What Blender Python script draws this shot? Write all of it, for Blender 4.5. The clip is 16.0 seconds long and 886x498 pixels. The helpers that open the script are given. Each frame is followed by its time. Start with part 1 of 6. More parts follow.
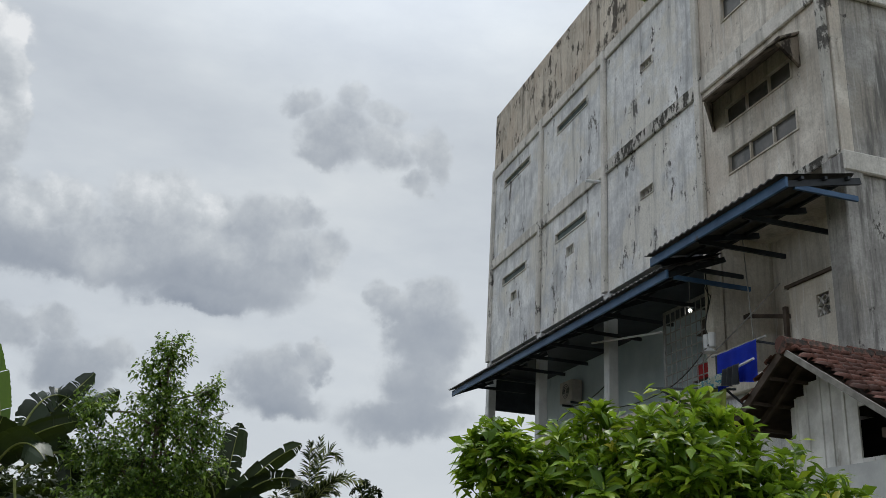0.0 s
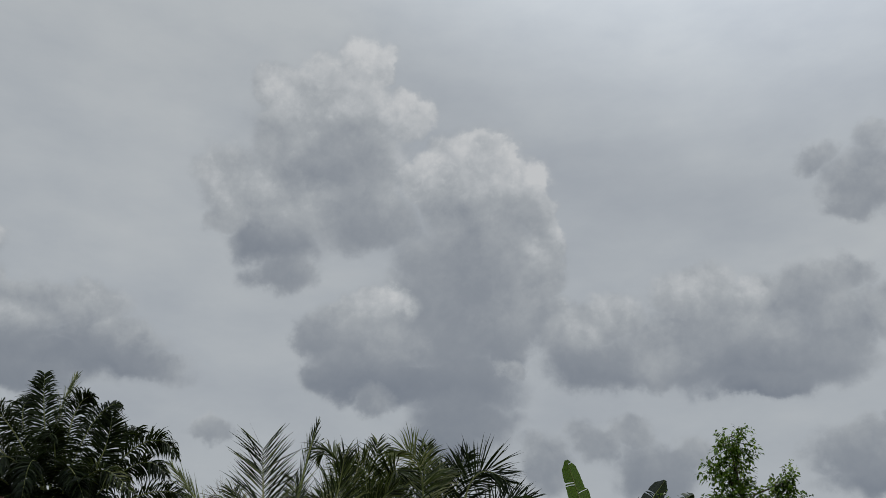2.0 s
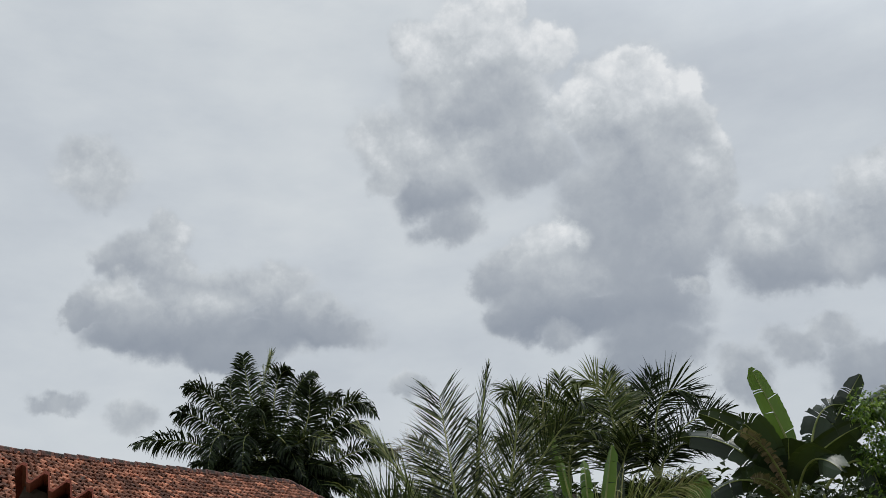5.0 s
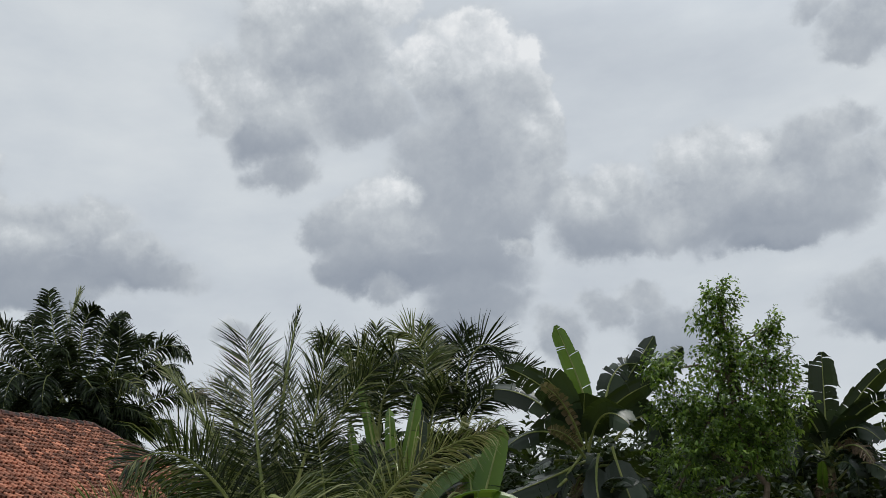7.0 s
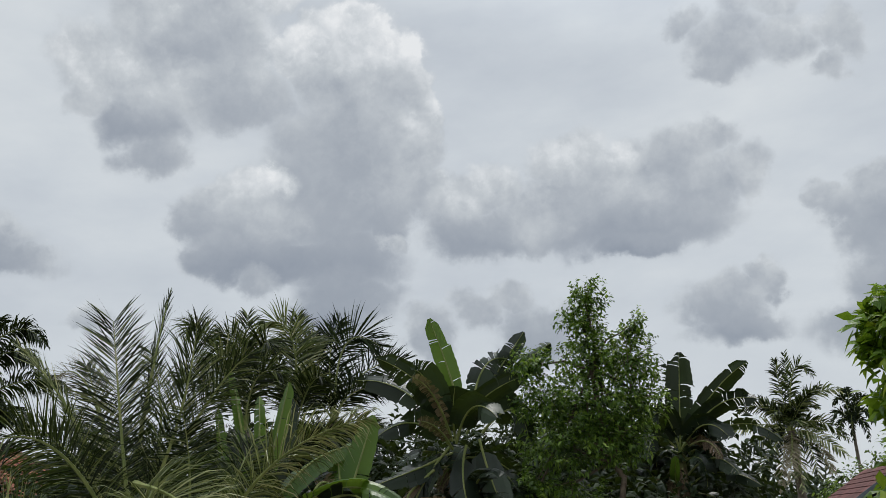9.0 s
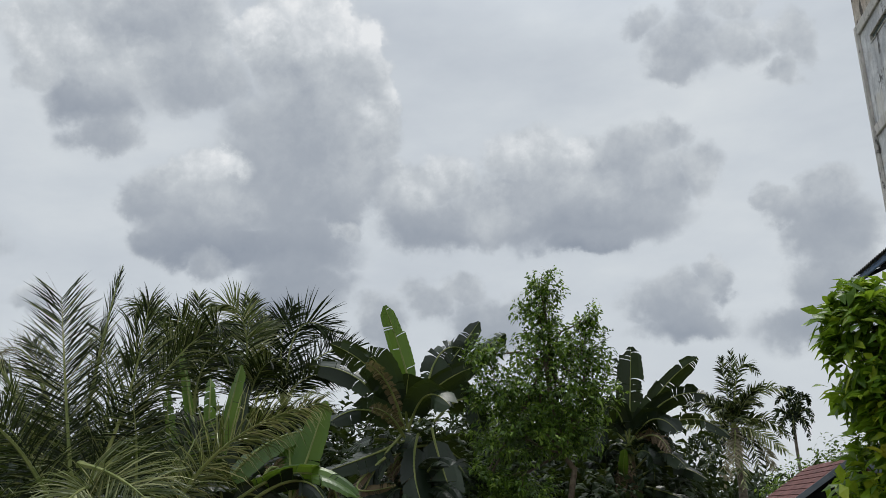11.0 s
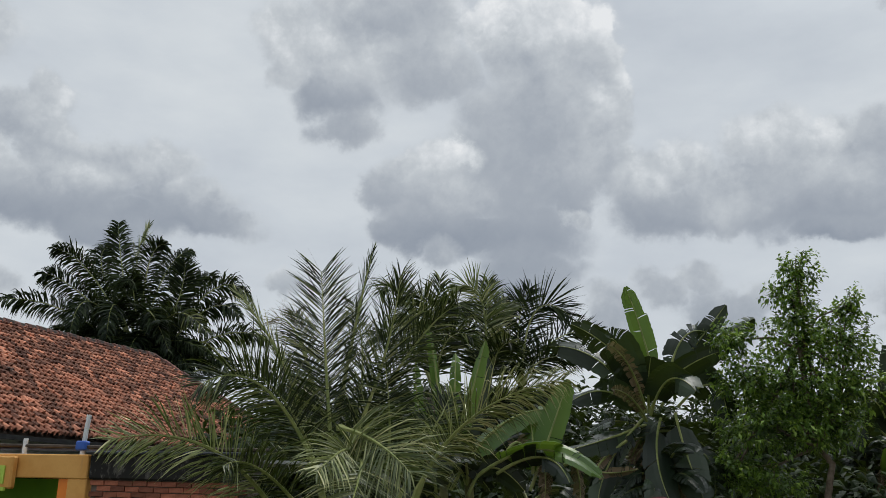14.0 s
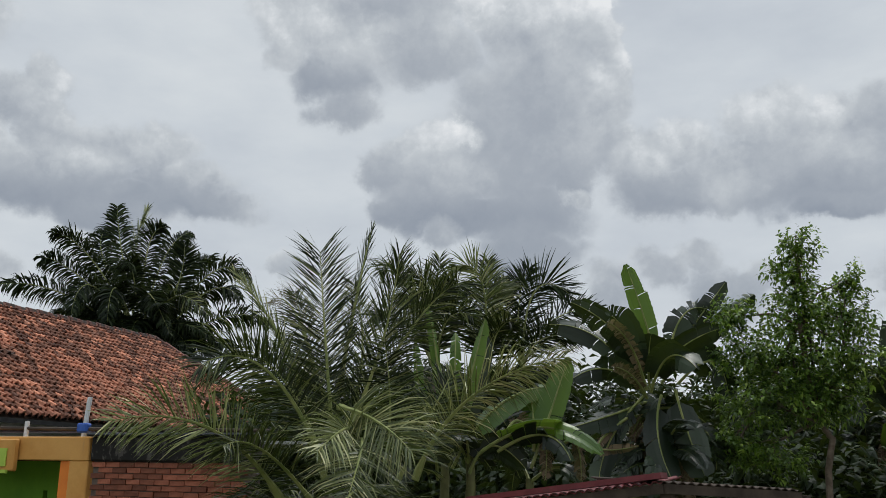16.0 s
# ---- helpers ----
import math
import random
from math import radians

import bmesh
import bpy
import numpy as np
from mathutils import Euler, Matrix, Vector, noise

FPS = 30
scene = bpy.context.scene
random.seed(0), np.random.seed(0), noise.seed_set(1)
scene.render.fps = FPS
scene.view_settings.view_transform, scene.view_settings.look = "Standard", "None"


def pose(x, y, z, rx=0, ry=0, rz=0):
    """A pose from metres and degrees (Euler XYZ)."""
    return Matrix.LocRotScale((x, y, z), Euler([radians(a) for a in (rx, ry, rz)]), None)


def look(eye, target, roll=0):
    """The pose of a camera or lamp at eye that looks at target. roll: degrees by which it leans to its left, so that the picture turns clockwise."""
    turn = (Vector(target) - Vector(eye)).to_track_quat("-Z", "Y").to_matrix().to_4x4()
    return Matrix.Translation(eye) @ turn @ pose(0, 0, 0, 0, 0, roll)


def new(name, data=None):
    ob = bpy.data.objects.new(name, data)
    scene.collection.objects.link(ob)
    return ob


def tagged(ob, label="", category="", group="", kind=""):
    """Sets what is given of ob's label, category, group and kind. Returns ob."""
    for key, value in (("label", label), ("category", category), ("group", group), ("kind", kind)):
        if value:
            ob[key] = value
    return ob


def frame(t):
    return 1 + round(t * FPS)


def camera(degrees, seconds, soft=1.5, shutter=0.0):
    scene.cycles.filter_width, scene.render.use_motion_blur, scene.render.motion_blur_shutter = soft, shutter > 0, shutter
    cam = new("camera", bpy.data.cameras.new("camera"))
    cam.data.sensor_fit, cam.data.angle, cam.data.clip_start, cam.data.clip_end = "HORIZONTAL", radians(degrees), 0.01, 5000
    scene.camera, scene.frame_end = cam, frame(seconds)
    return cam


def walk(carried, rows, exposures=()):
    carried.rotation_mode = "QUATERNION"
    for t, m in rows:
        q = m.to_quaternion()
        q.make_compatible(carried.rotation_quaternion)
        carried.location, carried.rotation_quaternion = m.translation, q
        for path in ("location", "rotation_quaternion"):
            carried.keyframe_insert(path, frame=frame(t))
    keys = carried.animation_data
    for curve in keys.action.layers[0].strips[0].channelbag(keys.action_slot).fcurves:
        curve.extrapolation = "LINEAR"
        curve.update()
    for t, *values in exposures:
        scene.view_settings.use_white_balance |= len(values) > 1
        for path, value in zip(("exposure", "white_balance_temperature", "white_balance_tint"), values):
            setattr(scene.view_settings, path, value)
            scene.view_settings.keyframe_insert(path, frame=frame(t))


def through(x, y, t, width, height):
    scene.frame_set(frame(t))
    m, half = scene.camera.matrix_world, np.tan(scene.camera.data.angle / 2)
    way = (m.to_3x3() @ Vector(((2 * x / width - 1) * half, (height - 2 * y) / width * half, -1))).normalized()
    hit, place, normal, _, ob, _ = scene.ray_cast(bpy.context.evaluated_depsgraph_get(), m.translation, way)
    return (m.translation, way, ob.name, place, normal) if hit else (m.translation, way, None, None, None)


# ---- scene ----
import collections
import itertools
cam = camera(50.9, 16.0, 0.7)
EYE = 1.6
GZ = -0.8  # the yard lies lower than the raised spot where the camera stands
PATH = [
    (0, -0.506, -0.402, 0.013, 110.15, -3.11, -0.489),
    (0.5, -0.476, -0.274, 0.043, 111.119, -3.048, 6.035),
    (1, -0.347, -0.296, 0.102, 111.573, -2.717, 16.262),
    (1.5, -0.235, -0.333, 0.075, 113.107, -1.427, 26.814),
    (2, -0.291, -0.294, 0.087, 114.263, -1.565, 34.755),
    (2.5, -0.269, -0.396, 0.064, 114.871, -1.3, 39.169),
    (3, -0.26, -0.456, 0.038, 115.26, -1.39, 44.78),
    (3.2, -0.233, -0.502, 0.025, 115.297, -1.503, 48.285),
    (3.7, -0.17, -0.48, 0.03, 114.6, -1.1, 52.6),
    (4.4, -0.11, -0.3, 0.05, 112.6, 1.6, 51.2),
    (5.3, -0.059, -0.128, 0.055, 109.685, 3.591, 45.609),
    (5.5, -0.03, -0.13, 0.024, 109.005, 3.535, 44.131),
    (6, 0.019, -0.065, -0, 108.101, 3.131, 42.053),
    (6.5, 0.006, -0.001, 0.008, 107.533, 3.188, 39.559),
    (7, 0, 0, 0, 107.21, 3.296, 36.825),
    (7.5, -0.009, -0.004, 0.001, 107.008, 3.244, 34.813),
    (8, -0.012, 0.003, -0.003, 106.888, 3.128, 33.179),
    (8.5, -0.006, -0.094, -0.056, 106.756, 3.38, 30.727),
    (9, -0.022, -0.072, -0.069, 106.47, 3.276, 28.708),
    (9.2, 0.039, -0.101, -0.083, 106.343, 3.099, 28.337),
    (10.2, -0.05, -0.06, -0.085, 105.95, 2.65, 25.9),
    (11.5, -0.161, 0.012, -0.084, 105.681, 2.063, 25.526),
    (12, -0.146, 0.025, -0.097, 105.731, 1.469, 26.624),
    (12.5, -0.231, 0.086, -0.091, 105.847, 0.548, 31.325),
    (13, -0.253, 0.046, -0.138, 105.613, -1.298, 36.065),
    (13.5, -0.264, 0.033, -0.19, 105.409, -1.629, 38.156),
    (14, -0.307, -0.028, -0.187, 105.049, -1.578, 38.997),
    (14.5, -0.332, -0.038, -0.225, 104.854, -1.456, 39.391),
    (15, -0.332, -0.026, -0.221, 104.519, -1.382, 39.535),
    (15.5, -0.338, -0.004, -0.242, 104.299, -1.26, 39.393),
    (16, -0.319, 0.009, -0.203, 103.874, -1.046, 39.14),
]
EXPOSURES = [(0.0, 0.0), (0.5, -0.33), (1.0, -0.52), (1.5, -0.6), (2.0, -0.59), (2.5, -0.55), (3.0, -0.54), (3.2, -0.5), (4.2, -0.2), (5.3, -0.03), (6.0, 0.0), (16.0, 0.0)]
walk(cam, [(t, pose(x, y, EYE + z, rx, ry, rz)) for t, x, y, z, rx, ry, rz in PATH], EXPOSURES)

# ---- node helpers ----


class Nodes:
    """Short hand for building node trees."""

    def __init__(self, tree, fresh=True):
        self.tree = tree
        if fresh:
            tree.nodes.clear()

    def add(self, kind, ins=None, **props):
        n = self.tree.nodes.new(kind)
        for k, v in props.items():
            setattr(n, k, v)
        for k, v in (ins or {}).items():
            sock = n.inputs[k]
            if isinstance(v, bpy.types.NodeSocket):
                self.tree.links.new(v, sock)
            else:
                sock.default_value = v
        return n

    def math(self, op, a, b=0.0, c=0.0, clamp=False):
        return self.add("ShaderNodeMath", {0: a, 1: b, 2: c}, operation=op, use_clamp=clamp).outputs[0]

    def vec(self, op, a, b=(0, 0, 0), c=(0, 0, 0)):
        n = self.add("ShaderNodeVectorMath", {0: a, 1: b, 2: c}, operation=op)
        return n.outputs["Value"] if op in ("DOT_PRODUCT", "LENGTH") else n.outputs[0]

    def noise(self, vector, scale, detail=4.0, rough=0.55, distortion=0.0):
        n = self.add("ShaderNodeTexNoise", {"Vector": vector, "Scale": scale, "Detail": detail, "Roughness": rough, "Distortion": distortion})
        return n.outputs["Fac"]

    def ramp(self, fac, stops):
        n = self.add("ShaderNodeValToRGB", {0: fac})
        e = n.color_ramp.elements
        while len(e) < len(stops):
            e.new(0.5)
        for el, (p, c) in zip(e, stops):
            el.position = p
            el.color = (*c, 1) if len(c) == 3 else c
        return n.outputs[0]

    def mix(self, fac, a, b, blend="MIX"):
        n = self.add("ShaderNodeMix", data_type="RGBA", blend_type=blend)
        for i, v in ((0, fac), (6, a), (7, b)):
            if isinstance(v, bpy.types.NodeSocket):
                self.tree.links.new(v, n.inputs[i])
            else:
                n.inputs[i].default_value = v if i == 0 else (*v, 1)
        return n.outputs[2]

    def span(self, v, a, b, c=0.0, d=1.0, smooth=True):
        return self.add("ShaderNodeMapRange", {0: v, 1: a, 2: b, 3: c, 4: d}, interpolation_type="SMOOTHSTEP" if smooth else "LINEAR").outputs[0]


# ---- sky: a bright, broken overcast with the clouds where they stand ----
# each cloud is a heap of puffs, back to front: azimuth (left of ahead), elevation, half width, half height, tone, gain towards the light, how far the firm core reaches
CLOUDS = collections.OrderedDict()
CLOUDS["tower_left"] = [(50.2, 27.5, 2.4, 2.1, 0.80, 0.05, 0.20), (43.6, 29.1, 5.9, 5.2, 0.62, 0.20, 0.35), (47.2, 32.8, 2.1, 1.6, 0.86, 0.20, 0.70), (44.5, 33.4, 2.1, 1.8, 0.92, 0.20, 0.70), (41.6, 34.8, 1.9, 2.0, 0.96, 0.15, 0.70), (39.8, 35.3, 1.0, 1.3, 0.95, 0.10, 0.60), (37.9, 32.3, 1.9, 1.8, 0.93, 0.20, 0.70), (41.6, 32.4, 2.9, 1.9, 0.90, 0.30, 0.50), (42.8, 29.3, 3.4, 2.6, 0.42, 0.25, 0.25), (46.9, 29.9, 2.5, 2.6, 0.62, 0.25, 0.35), (47.8, 26.6, 2.1, 1.7, 0.74, 0.20, 0.35), (44.3, 26.2, 2.9, 1.5, 0.62, 0.25, 0.35)]
CLOUDS["tower_left_base"] = [(40.3, 25.7, 3.6, 2.1, 0.42, 0.25, 0.30), (46.6, 24.2, 3.0, 1.7, 0.28, 0.35, 0.25), (46.0, 22.2, 2.2, 1.4, 0.36, 0.20, 0.30), (49.7, 25.1, 1.5, 1.2, 0.72, 0.10, 0.15)]
CLOUDS["tower_right"] = [(32.9, 28.3, 4.7, 3.2, 0.70, 0.25, 0.75), (28.8, 24.5, 1.4, 1.7, 0.84, 0.25, 0.70), (29.1, 26.3, 1.5, 1.8, 0.88, 0.25, 0.70), (29.7, 28.5, 1.6, 1.5, 0.92, 0.25, 0.75), (31.0, 29.9, 1.7, 1.3, 0.94, 0.25, 0.75), (33.3, 30.3, 2.0, 1.3, 0.94, 0.25, 0.75), (35.0, 29.7, 1.6, 1.2, 0.88, 0.25, 0.70), (36.6, 28.4, 2.2, 1.6, 0.90, 0.25, 0.70), (32.8, 26.8, 4.5, 2.6, 0.60, 0.40, 0.30), (34.3, 27.6, 2.3, 1.7, 0.66, 0.40, 0.40), (31.0, 26.7, 2.0, 1.9, 0.58, 0.40, 0.40)]
CLOUDS["tower_right_body"] = [(33.6, 23.4, 5.3, 3.6, 0.39, 0.30, 0.35), (29.7, 22.8, 2.1, 2.0, 0.52, 0.40, 0.50), (28.4, 19.9, 1.6, 1.8, 0.62, 0.30, 0.35), (30.2, 20.8, 2.2, 2.1, 0.44, 0.35, 0.45), (34.7, 20.0, 5.4, 3.6, 0.31, 0.15, 0.35), (31.2, 19.2, 1.9, 2.7, 0.37, 0.20, 0.35), (39.2, 20.5, 2.3, 1.2, 0.86, 0.25, 0.55), (41.3, 19.4, 2.3, 1.6, 0.72, 0.40, 0.50), (42.9, 18.4, 2.0, 1.7, 0.50, 0.35, 0.45), (40.4, 17.9, 4.0, 2.2, 0.40, 0.45, 0.40), (42.0, 15.9, 2.1, 1.5, 0.37, 0.30, 0.35)]
CLOUDS["tower_base"] = [(37.5, 16.0, 6.1, 1.7, 0.13, 0.30, 0.08), (34.1, 15.8, 4.3, 2.4, 0.14, 0.15, 0.08), (39.7, 14.9, 1.4, 1.0, 0.42, 0.20, 0.14), (33.7, 13.7, 3.9, 1.7, 0.17, 0.10, 0.08), (35.1, 12.5, 3.2, 1.6, 0.13, 0.10, 0.08), (30.7, 17.1, 0.9, 0.6, 0.78, 0.10, 0.21)]
CLOUDS["long_cloud"] = [(64.4, 21.6, 1.5, 1.4, 0.74, 0.30, 0.60), (66.5, 20.2, 2.0, 1.7, 0.50, 0.35, 0.45), (69.2, 17.1, 1.4, 1.1, 0.62, 0.30, 0.55), (67.3, 17.8, 2.2, 1.5, 0.66, 0.35, 0.60), (63.7, 19.5, 1.9, 1.5, 0.64, 0.35, 0.50), (61.0, 18.6, 3.0, 1.6, 0.66, 0.40, 0.45), (57.9, 18.9, 3.1, 1.5, 0.70, 0.30, 0.35), (64.1, 17.0, 6.1, 1.6, 0.41, 0.55, 0.35), (56.1, 17.1, 3.9, 1.3, 0.51, 0.45, 0.30), (66.0, 15.8, 3.5, 1.2, 0.24, 0.35, 0.08), (60.7, 15.5, 7.3, 1.5, 0.17, 0.25, 0.08), (55.1, 15.9, 4.0, 1.1, 0.22, 0.20, 0.08), (59.9, 14.5, 3.1, 1.0, 0.18, 0.10, 0.08)]
CLOUDS["wisps"] = [(68.8, 24.9, 2.4, 1.7, 0.68, 0.10, 0.10), (69.8, 11.8, 1.8, 0.7, 0.40, 0.10, 0.15), (65.4, 10.9, 1.6, 1.1, 0.56, 0.10, 0.10), (48.9, 12.7, 1.3, 0.8, 0.42, 0.10, 0.15)]
CLOUDS["flat_cloud"] = [(18.5, 18.3, 7.5, 2.6, 0.56, 0.25, 0.10), (24.7, 20.1, 2.8, 1.6, 0.68, 0.40, 0.55), (26.9, 18.5, 1.9, 1.8, 0.58, 0.35, 0.40), (19.2, 21.2, 2.7, 1.6, 0.76, 0.20, 0.30), (15.6, 20.4, 2.2, 1.2, 0.78, 0.20, 0.30), (17.4, 19.4, 3.6, 1.6, 0.60, 0.35, 0.35), (10.2, 21.2, 1.6, 1.4, 0.55, 0.25, 0.35), (12.3, 20.6, 2.5, 2.1, 0.46, 0.25, 0.35), (8.3, 19.1, 1.4, 1.7, 0.60, 0.10, 0.15), (11.0, 18.5, 2.6, 1.9, 0.38, 0.35, 0.35), (25.0, 17.3, 4.1, 1.6, 0.29, 0.35, 0.08), (21.7, 17.0, 2.2, 1.4, 0.46, 0.20, 0.30), (14.6, 16.6, 5.7, 1.8, 0.19, 0.35, 0.08), (15.4, 15.6, 3.9, 0.8, 0.15, 0.20, 0.08)]
CLOUDS["torn_cloud"] = [(10.9, 27.9, 1.4, 1.0, 0.53, 0.10, 0.02), (8.3, 26.1, 2.7, 1.9, 0.51, 0.10, 0.02), (7.4, 28.3, 1.5, 1.1, 0.57, 0.10, 0.02), (9.3, 25.0, 1.7, 1.0, 0.40, 0.10, 0.02), (4.8, 25.7, 1.9, 1.4, 0.58, 0.10, 0.02), (4.9, 27.7, 1.6, 0.9, 0.62, 0.10, 0.02), (1.7, 25.7, 1.4, 1.6, 0.51, 0.10, 0.02), (2.7, 23.8, 1.1, 0.9, 0.55, 0.10, 0.02)]
CLOUDS["low_cloud"] = [(7.9, 12.5, 1.3, 1.2, 0.44, 0.35, 0.45), (10.9, 11.6, 2.7, 1.7, 0.36, 0.35, 0.40), (10.0, 10.1, 3.1, 1.2, 0.20, 0.25, 0.08), (23.5, 13.2, 1.5, 1.1, 0.50, 0.20, 0.25), (25.9, 12.4, 1.8, 1.4, 0.45, 0.20, 0.25), (20.0, 11.9, 1.5, 1.4, 0.45, 0.20, 0.25), (22.0, 10.8, 2.9, 2.1, 0.28, 0.25, 0.30), (29.3, 11.3, 1.8, 1.7, 0.45, 0.20, 0.25)]
CLOUDS["stacked_cloud"] = [(4.5, 16.8, 1.0, 1.0, 0.52, 0.30, 0.40), (1.3, 17.2, 1.9, 1.3, 0.54, 0.35, 0.50), (2.7, 16.0, 2.2, 1.3, 0.44, 0.35, 0.45), (1.0, 14.6, 2.8, 2.6, 0.32, 0.25, 0.35), (1.5, 11.5, 2.7, 2.1, 0.27, 0.25, 0.08), (2.3, 9.4, 4.5, 1.5, 0.20, 0.15, 0.08)]
world = bpy.data.worlds.new("sky")
scene.world = world
world.use_nodes = True
N = Nodes(world.node_tree)
way = N.add("ShaderNodeTexCoord").outputs["Generated"]
way = N.vec("NORMALIZE", way)
xyz = N.add("ShaderNodeSeparateXYZ", {0: way}).outputs
azim = N.math("MULTIPLY", N.math("ARCTAN2", N.math("MULTIPLY", xyz[0], -1.0), xyz[1]), 57.29578)
elev = N.math("MULTIPLY", N.math("ARCSINE", xyz[2]), 57.29578)
flat = N.add("ShaderNodeCombineXYZ", {0: azim, 1: elev, 2: 0.0}).outputs[0]
swirl = N.add("ShaderNodeTexNoise", {"Vector": way, "Scale": 11.0, "Detail": 3.0, "Roughness": 0.5}).outputs["Color"]
puff = N.add("ShaderNodeTexNoise", {"Vector": way, "Scale": 34.0, "Detail": 5.0, "Roughness": 0.6}).outputs["Color"]
moved = N.vec("MULTIPLY_ADD", N.vec("SUBTRACT", swirl, (0.5, 0.5, 0.5)), (3.4, 3.0, 0), flat)
moved = N.vec("MULTIPLY_ADD", N.vec("SUBTRACT", puff, (0.5, 0.5, 0.5)), (2.4, 1.9, 0), moved)
tone, total = 0.72, 0.0
for ca, ce, wa, we, mid, gain, core in itertools.chain(*CLOUDS.values()):
    q = N.vec("MULTIPLY_ADD", moved, (1 / wa, 1 / we, 0), (-ca / wa, -ce / we, 0))
    d2 = N.vec("DOT_PRODUCT", q, q)
    w = N.span(d2, 1.75 - 0.3 * core, core ** 2, 0.0, 1.0)
    shade = N.math("ADD", N.vec("DOT_PRODUCT", q, (-0.35 * gain, 0.75 * gain, 0)), mid)
    tone = N.math("MULTIPLY_ADD", w, N.math("SUBTRACT", shade, tone), tone)
    total = N.math("MAXIMUM", w, total)
billow = N.noise(way, 15.0, 6.0, 0.58)
lit = N.noise(N.vec("ADD", way, (0.010, -0.004, 0.018)), 15.0, 6.0, 0.58)
cells = N.add("ShaderNodeTexVoronoi", {"Vector": N.vec("MULTIPLY_ADD", N.vec("SUBTRACT", puff, (0.5, 0.5, 0.5)), (0.06, 0.06, 0.06), way), "Scale": 30.0, "Detail": 2.0, "Roughness": 0.6, "Smoothness": 0.7}, feature="SMOOTH_F1").outputs[0]
lump = N.math("SUBTRACT", 0.45, cells)
height = N.span(tone, 0.15, 0.75, 0.25, 1.0)
tone = N.math("MULTIPLY_ADD", N.math("MULTIPLY", N.math("SUBTRACT", billow, lit), height), 0.9, tone)
tone = N.math("MULTIPLY_ADD", N.math("MULTIPLY", lump, height), 0.22, tone)
tone = N.math("MULTIPLY_ADD", N.math("SUBTRACT", N.noise(way, 5.0, 5.0, 0.55), 0.5), 0.28, tone)
cover = N.span(N.math("MULTIPLY_ADD", N.math("SUBTRACT", billow, 0.5), 0.34, total), 0.0, 0.95)
cloud_col = N.ramp(tone, [(0.0, (0.235, 0.27, 0.33)), (0.26, (0.335, 0.37, 0.42)), (0.44, (0.43, 0.465, 0.505)), (0.63, (0.53, 0.565, 0.595)), (0.81, (0.67, 0.70, 0.725)), (1.0, (0.84, 0.855, 0.865))])
veil = N.noise(N.vec("MULTIPLY", way, (1.0, 1.0, 2.2)), 3.2, 6.0, 0.55)
veil2 = N.noise(N.vec("MULTIPLY", way, (1.0, 1.0, 2.6)), 11.0, 5.0, 0.55)
veil = N.math("MULTIPLY_ADD", N.math("SUBTRACT", veil2, 0.5), 0.35, veil)
haze = N.ramp(veil, [(0.3, (0.52, 0.565, 0.62)), (0.5, (0.585, 0.63, 0.675)), (0.72, (0.66, 0.70, 0.73))])
low = N.span(elev, 2.0, 16.0)
haze = N.mix(low, N.mix(0.5, haze, (0.66, 0.70, 0.73)), haze)
clouded = N.mix(N.math("MULTIPLY", cover, 0.88), haze, cloud_col)
SUN_AZ, SUN_EL = 5.0, 60.0
clear = N.add("ShaderNodeTexSky", sky_type="NISHITA", sun_disc=False, sun_elevation=radians(SUN_EL), sun_rotation=radians(-SUN_AZ)).outputs[0]
clear = N.vec("SCALE", clear)
clear.node.inputs["Scale"].default_value = 0.1
final = N.mix(0.97, clear, clouded)
# an overcast sky is brighter overhead than near the horizon
final = N.vec("SCALE", final)
sunward = N.vec("DOT_PRODUCT", way, (-math.sin(radians(SUN_AZ)) * math.cos(radians(SUN_EL)), math.cos(radians(SUN_AZ)) * math.cos(radians(SUN_EL)), math.sin(radians(SUN_EL))))
lift = N.math("ADD", N.span(elev, 33.0, 85.0, 1.0, 2.8), N.span(sunward, 0.82, 1.0, 0.0, 0.9))
N.tree.links.new(lift, final.node.inputs["Scale"])
back = N.add("ShaderNodeBackground", {"Color": final, "Strength": 1.0})
N.add("ShaderNodeOutputWorld", {0: back.outputs[0]})
sun = new("sun", bpy.data.lights.new("sun", "SUN"))
sun.data.energy, sun.data.angle, sun.data.color = 1.0, radians(14), (1.0, 0.96, 0.9)
sun.matrix_world = look((0, 0, 40), (40 * math.sin(radians(SUN_AZ)) * math.cos(radians(SUN_EL)), -40 * math.cos(radians(SUN_AZ)) * math.cos(radians(SUN_EL)), 40 - 40 * math.sin(radians(SUN_EL))))

# ---- materials ----


def material(name):
    m = bpy.data.materials.new(name)
    m.use_nodes = True
    return m, Nodes(m.node_tree)


def finish(n, m, col, rough, bump=None, strength=0.3, distance=0.02, metal=0.0, spec=0.4):
    ins = {"Base Color": col, "Roughness": rough, "Metallic": metal, "Specular IOR Level": spec}
    if bump is not None:
        ins["Normal"] = n.add("ShaderNodeBump", {"Height": bump, "Strength": strength, "Distance": distance}).outputs[0]
    b = n.add("ShaderNodeBsdfPrincipled", ins)
    n.add("ShaderNodeOutputMaterial", {0: b.outputs[0]})
    return m


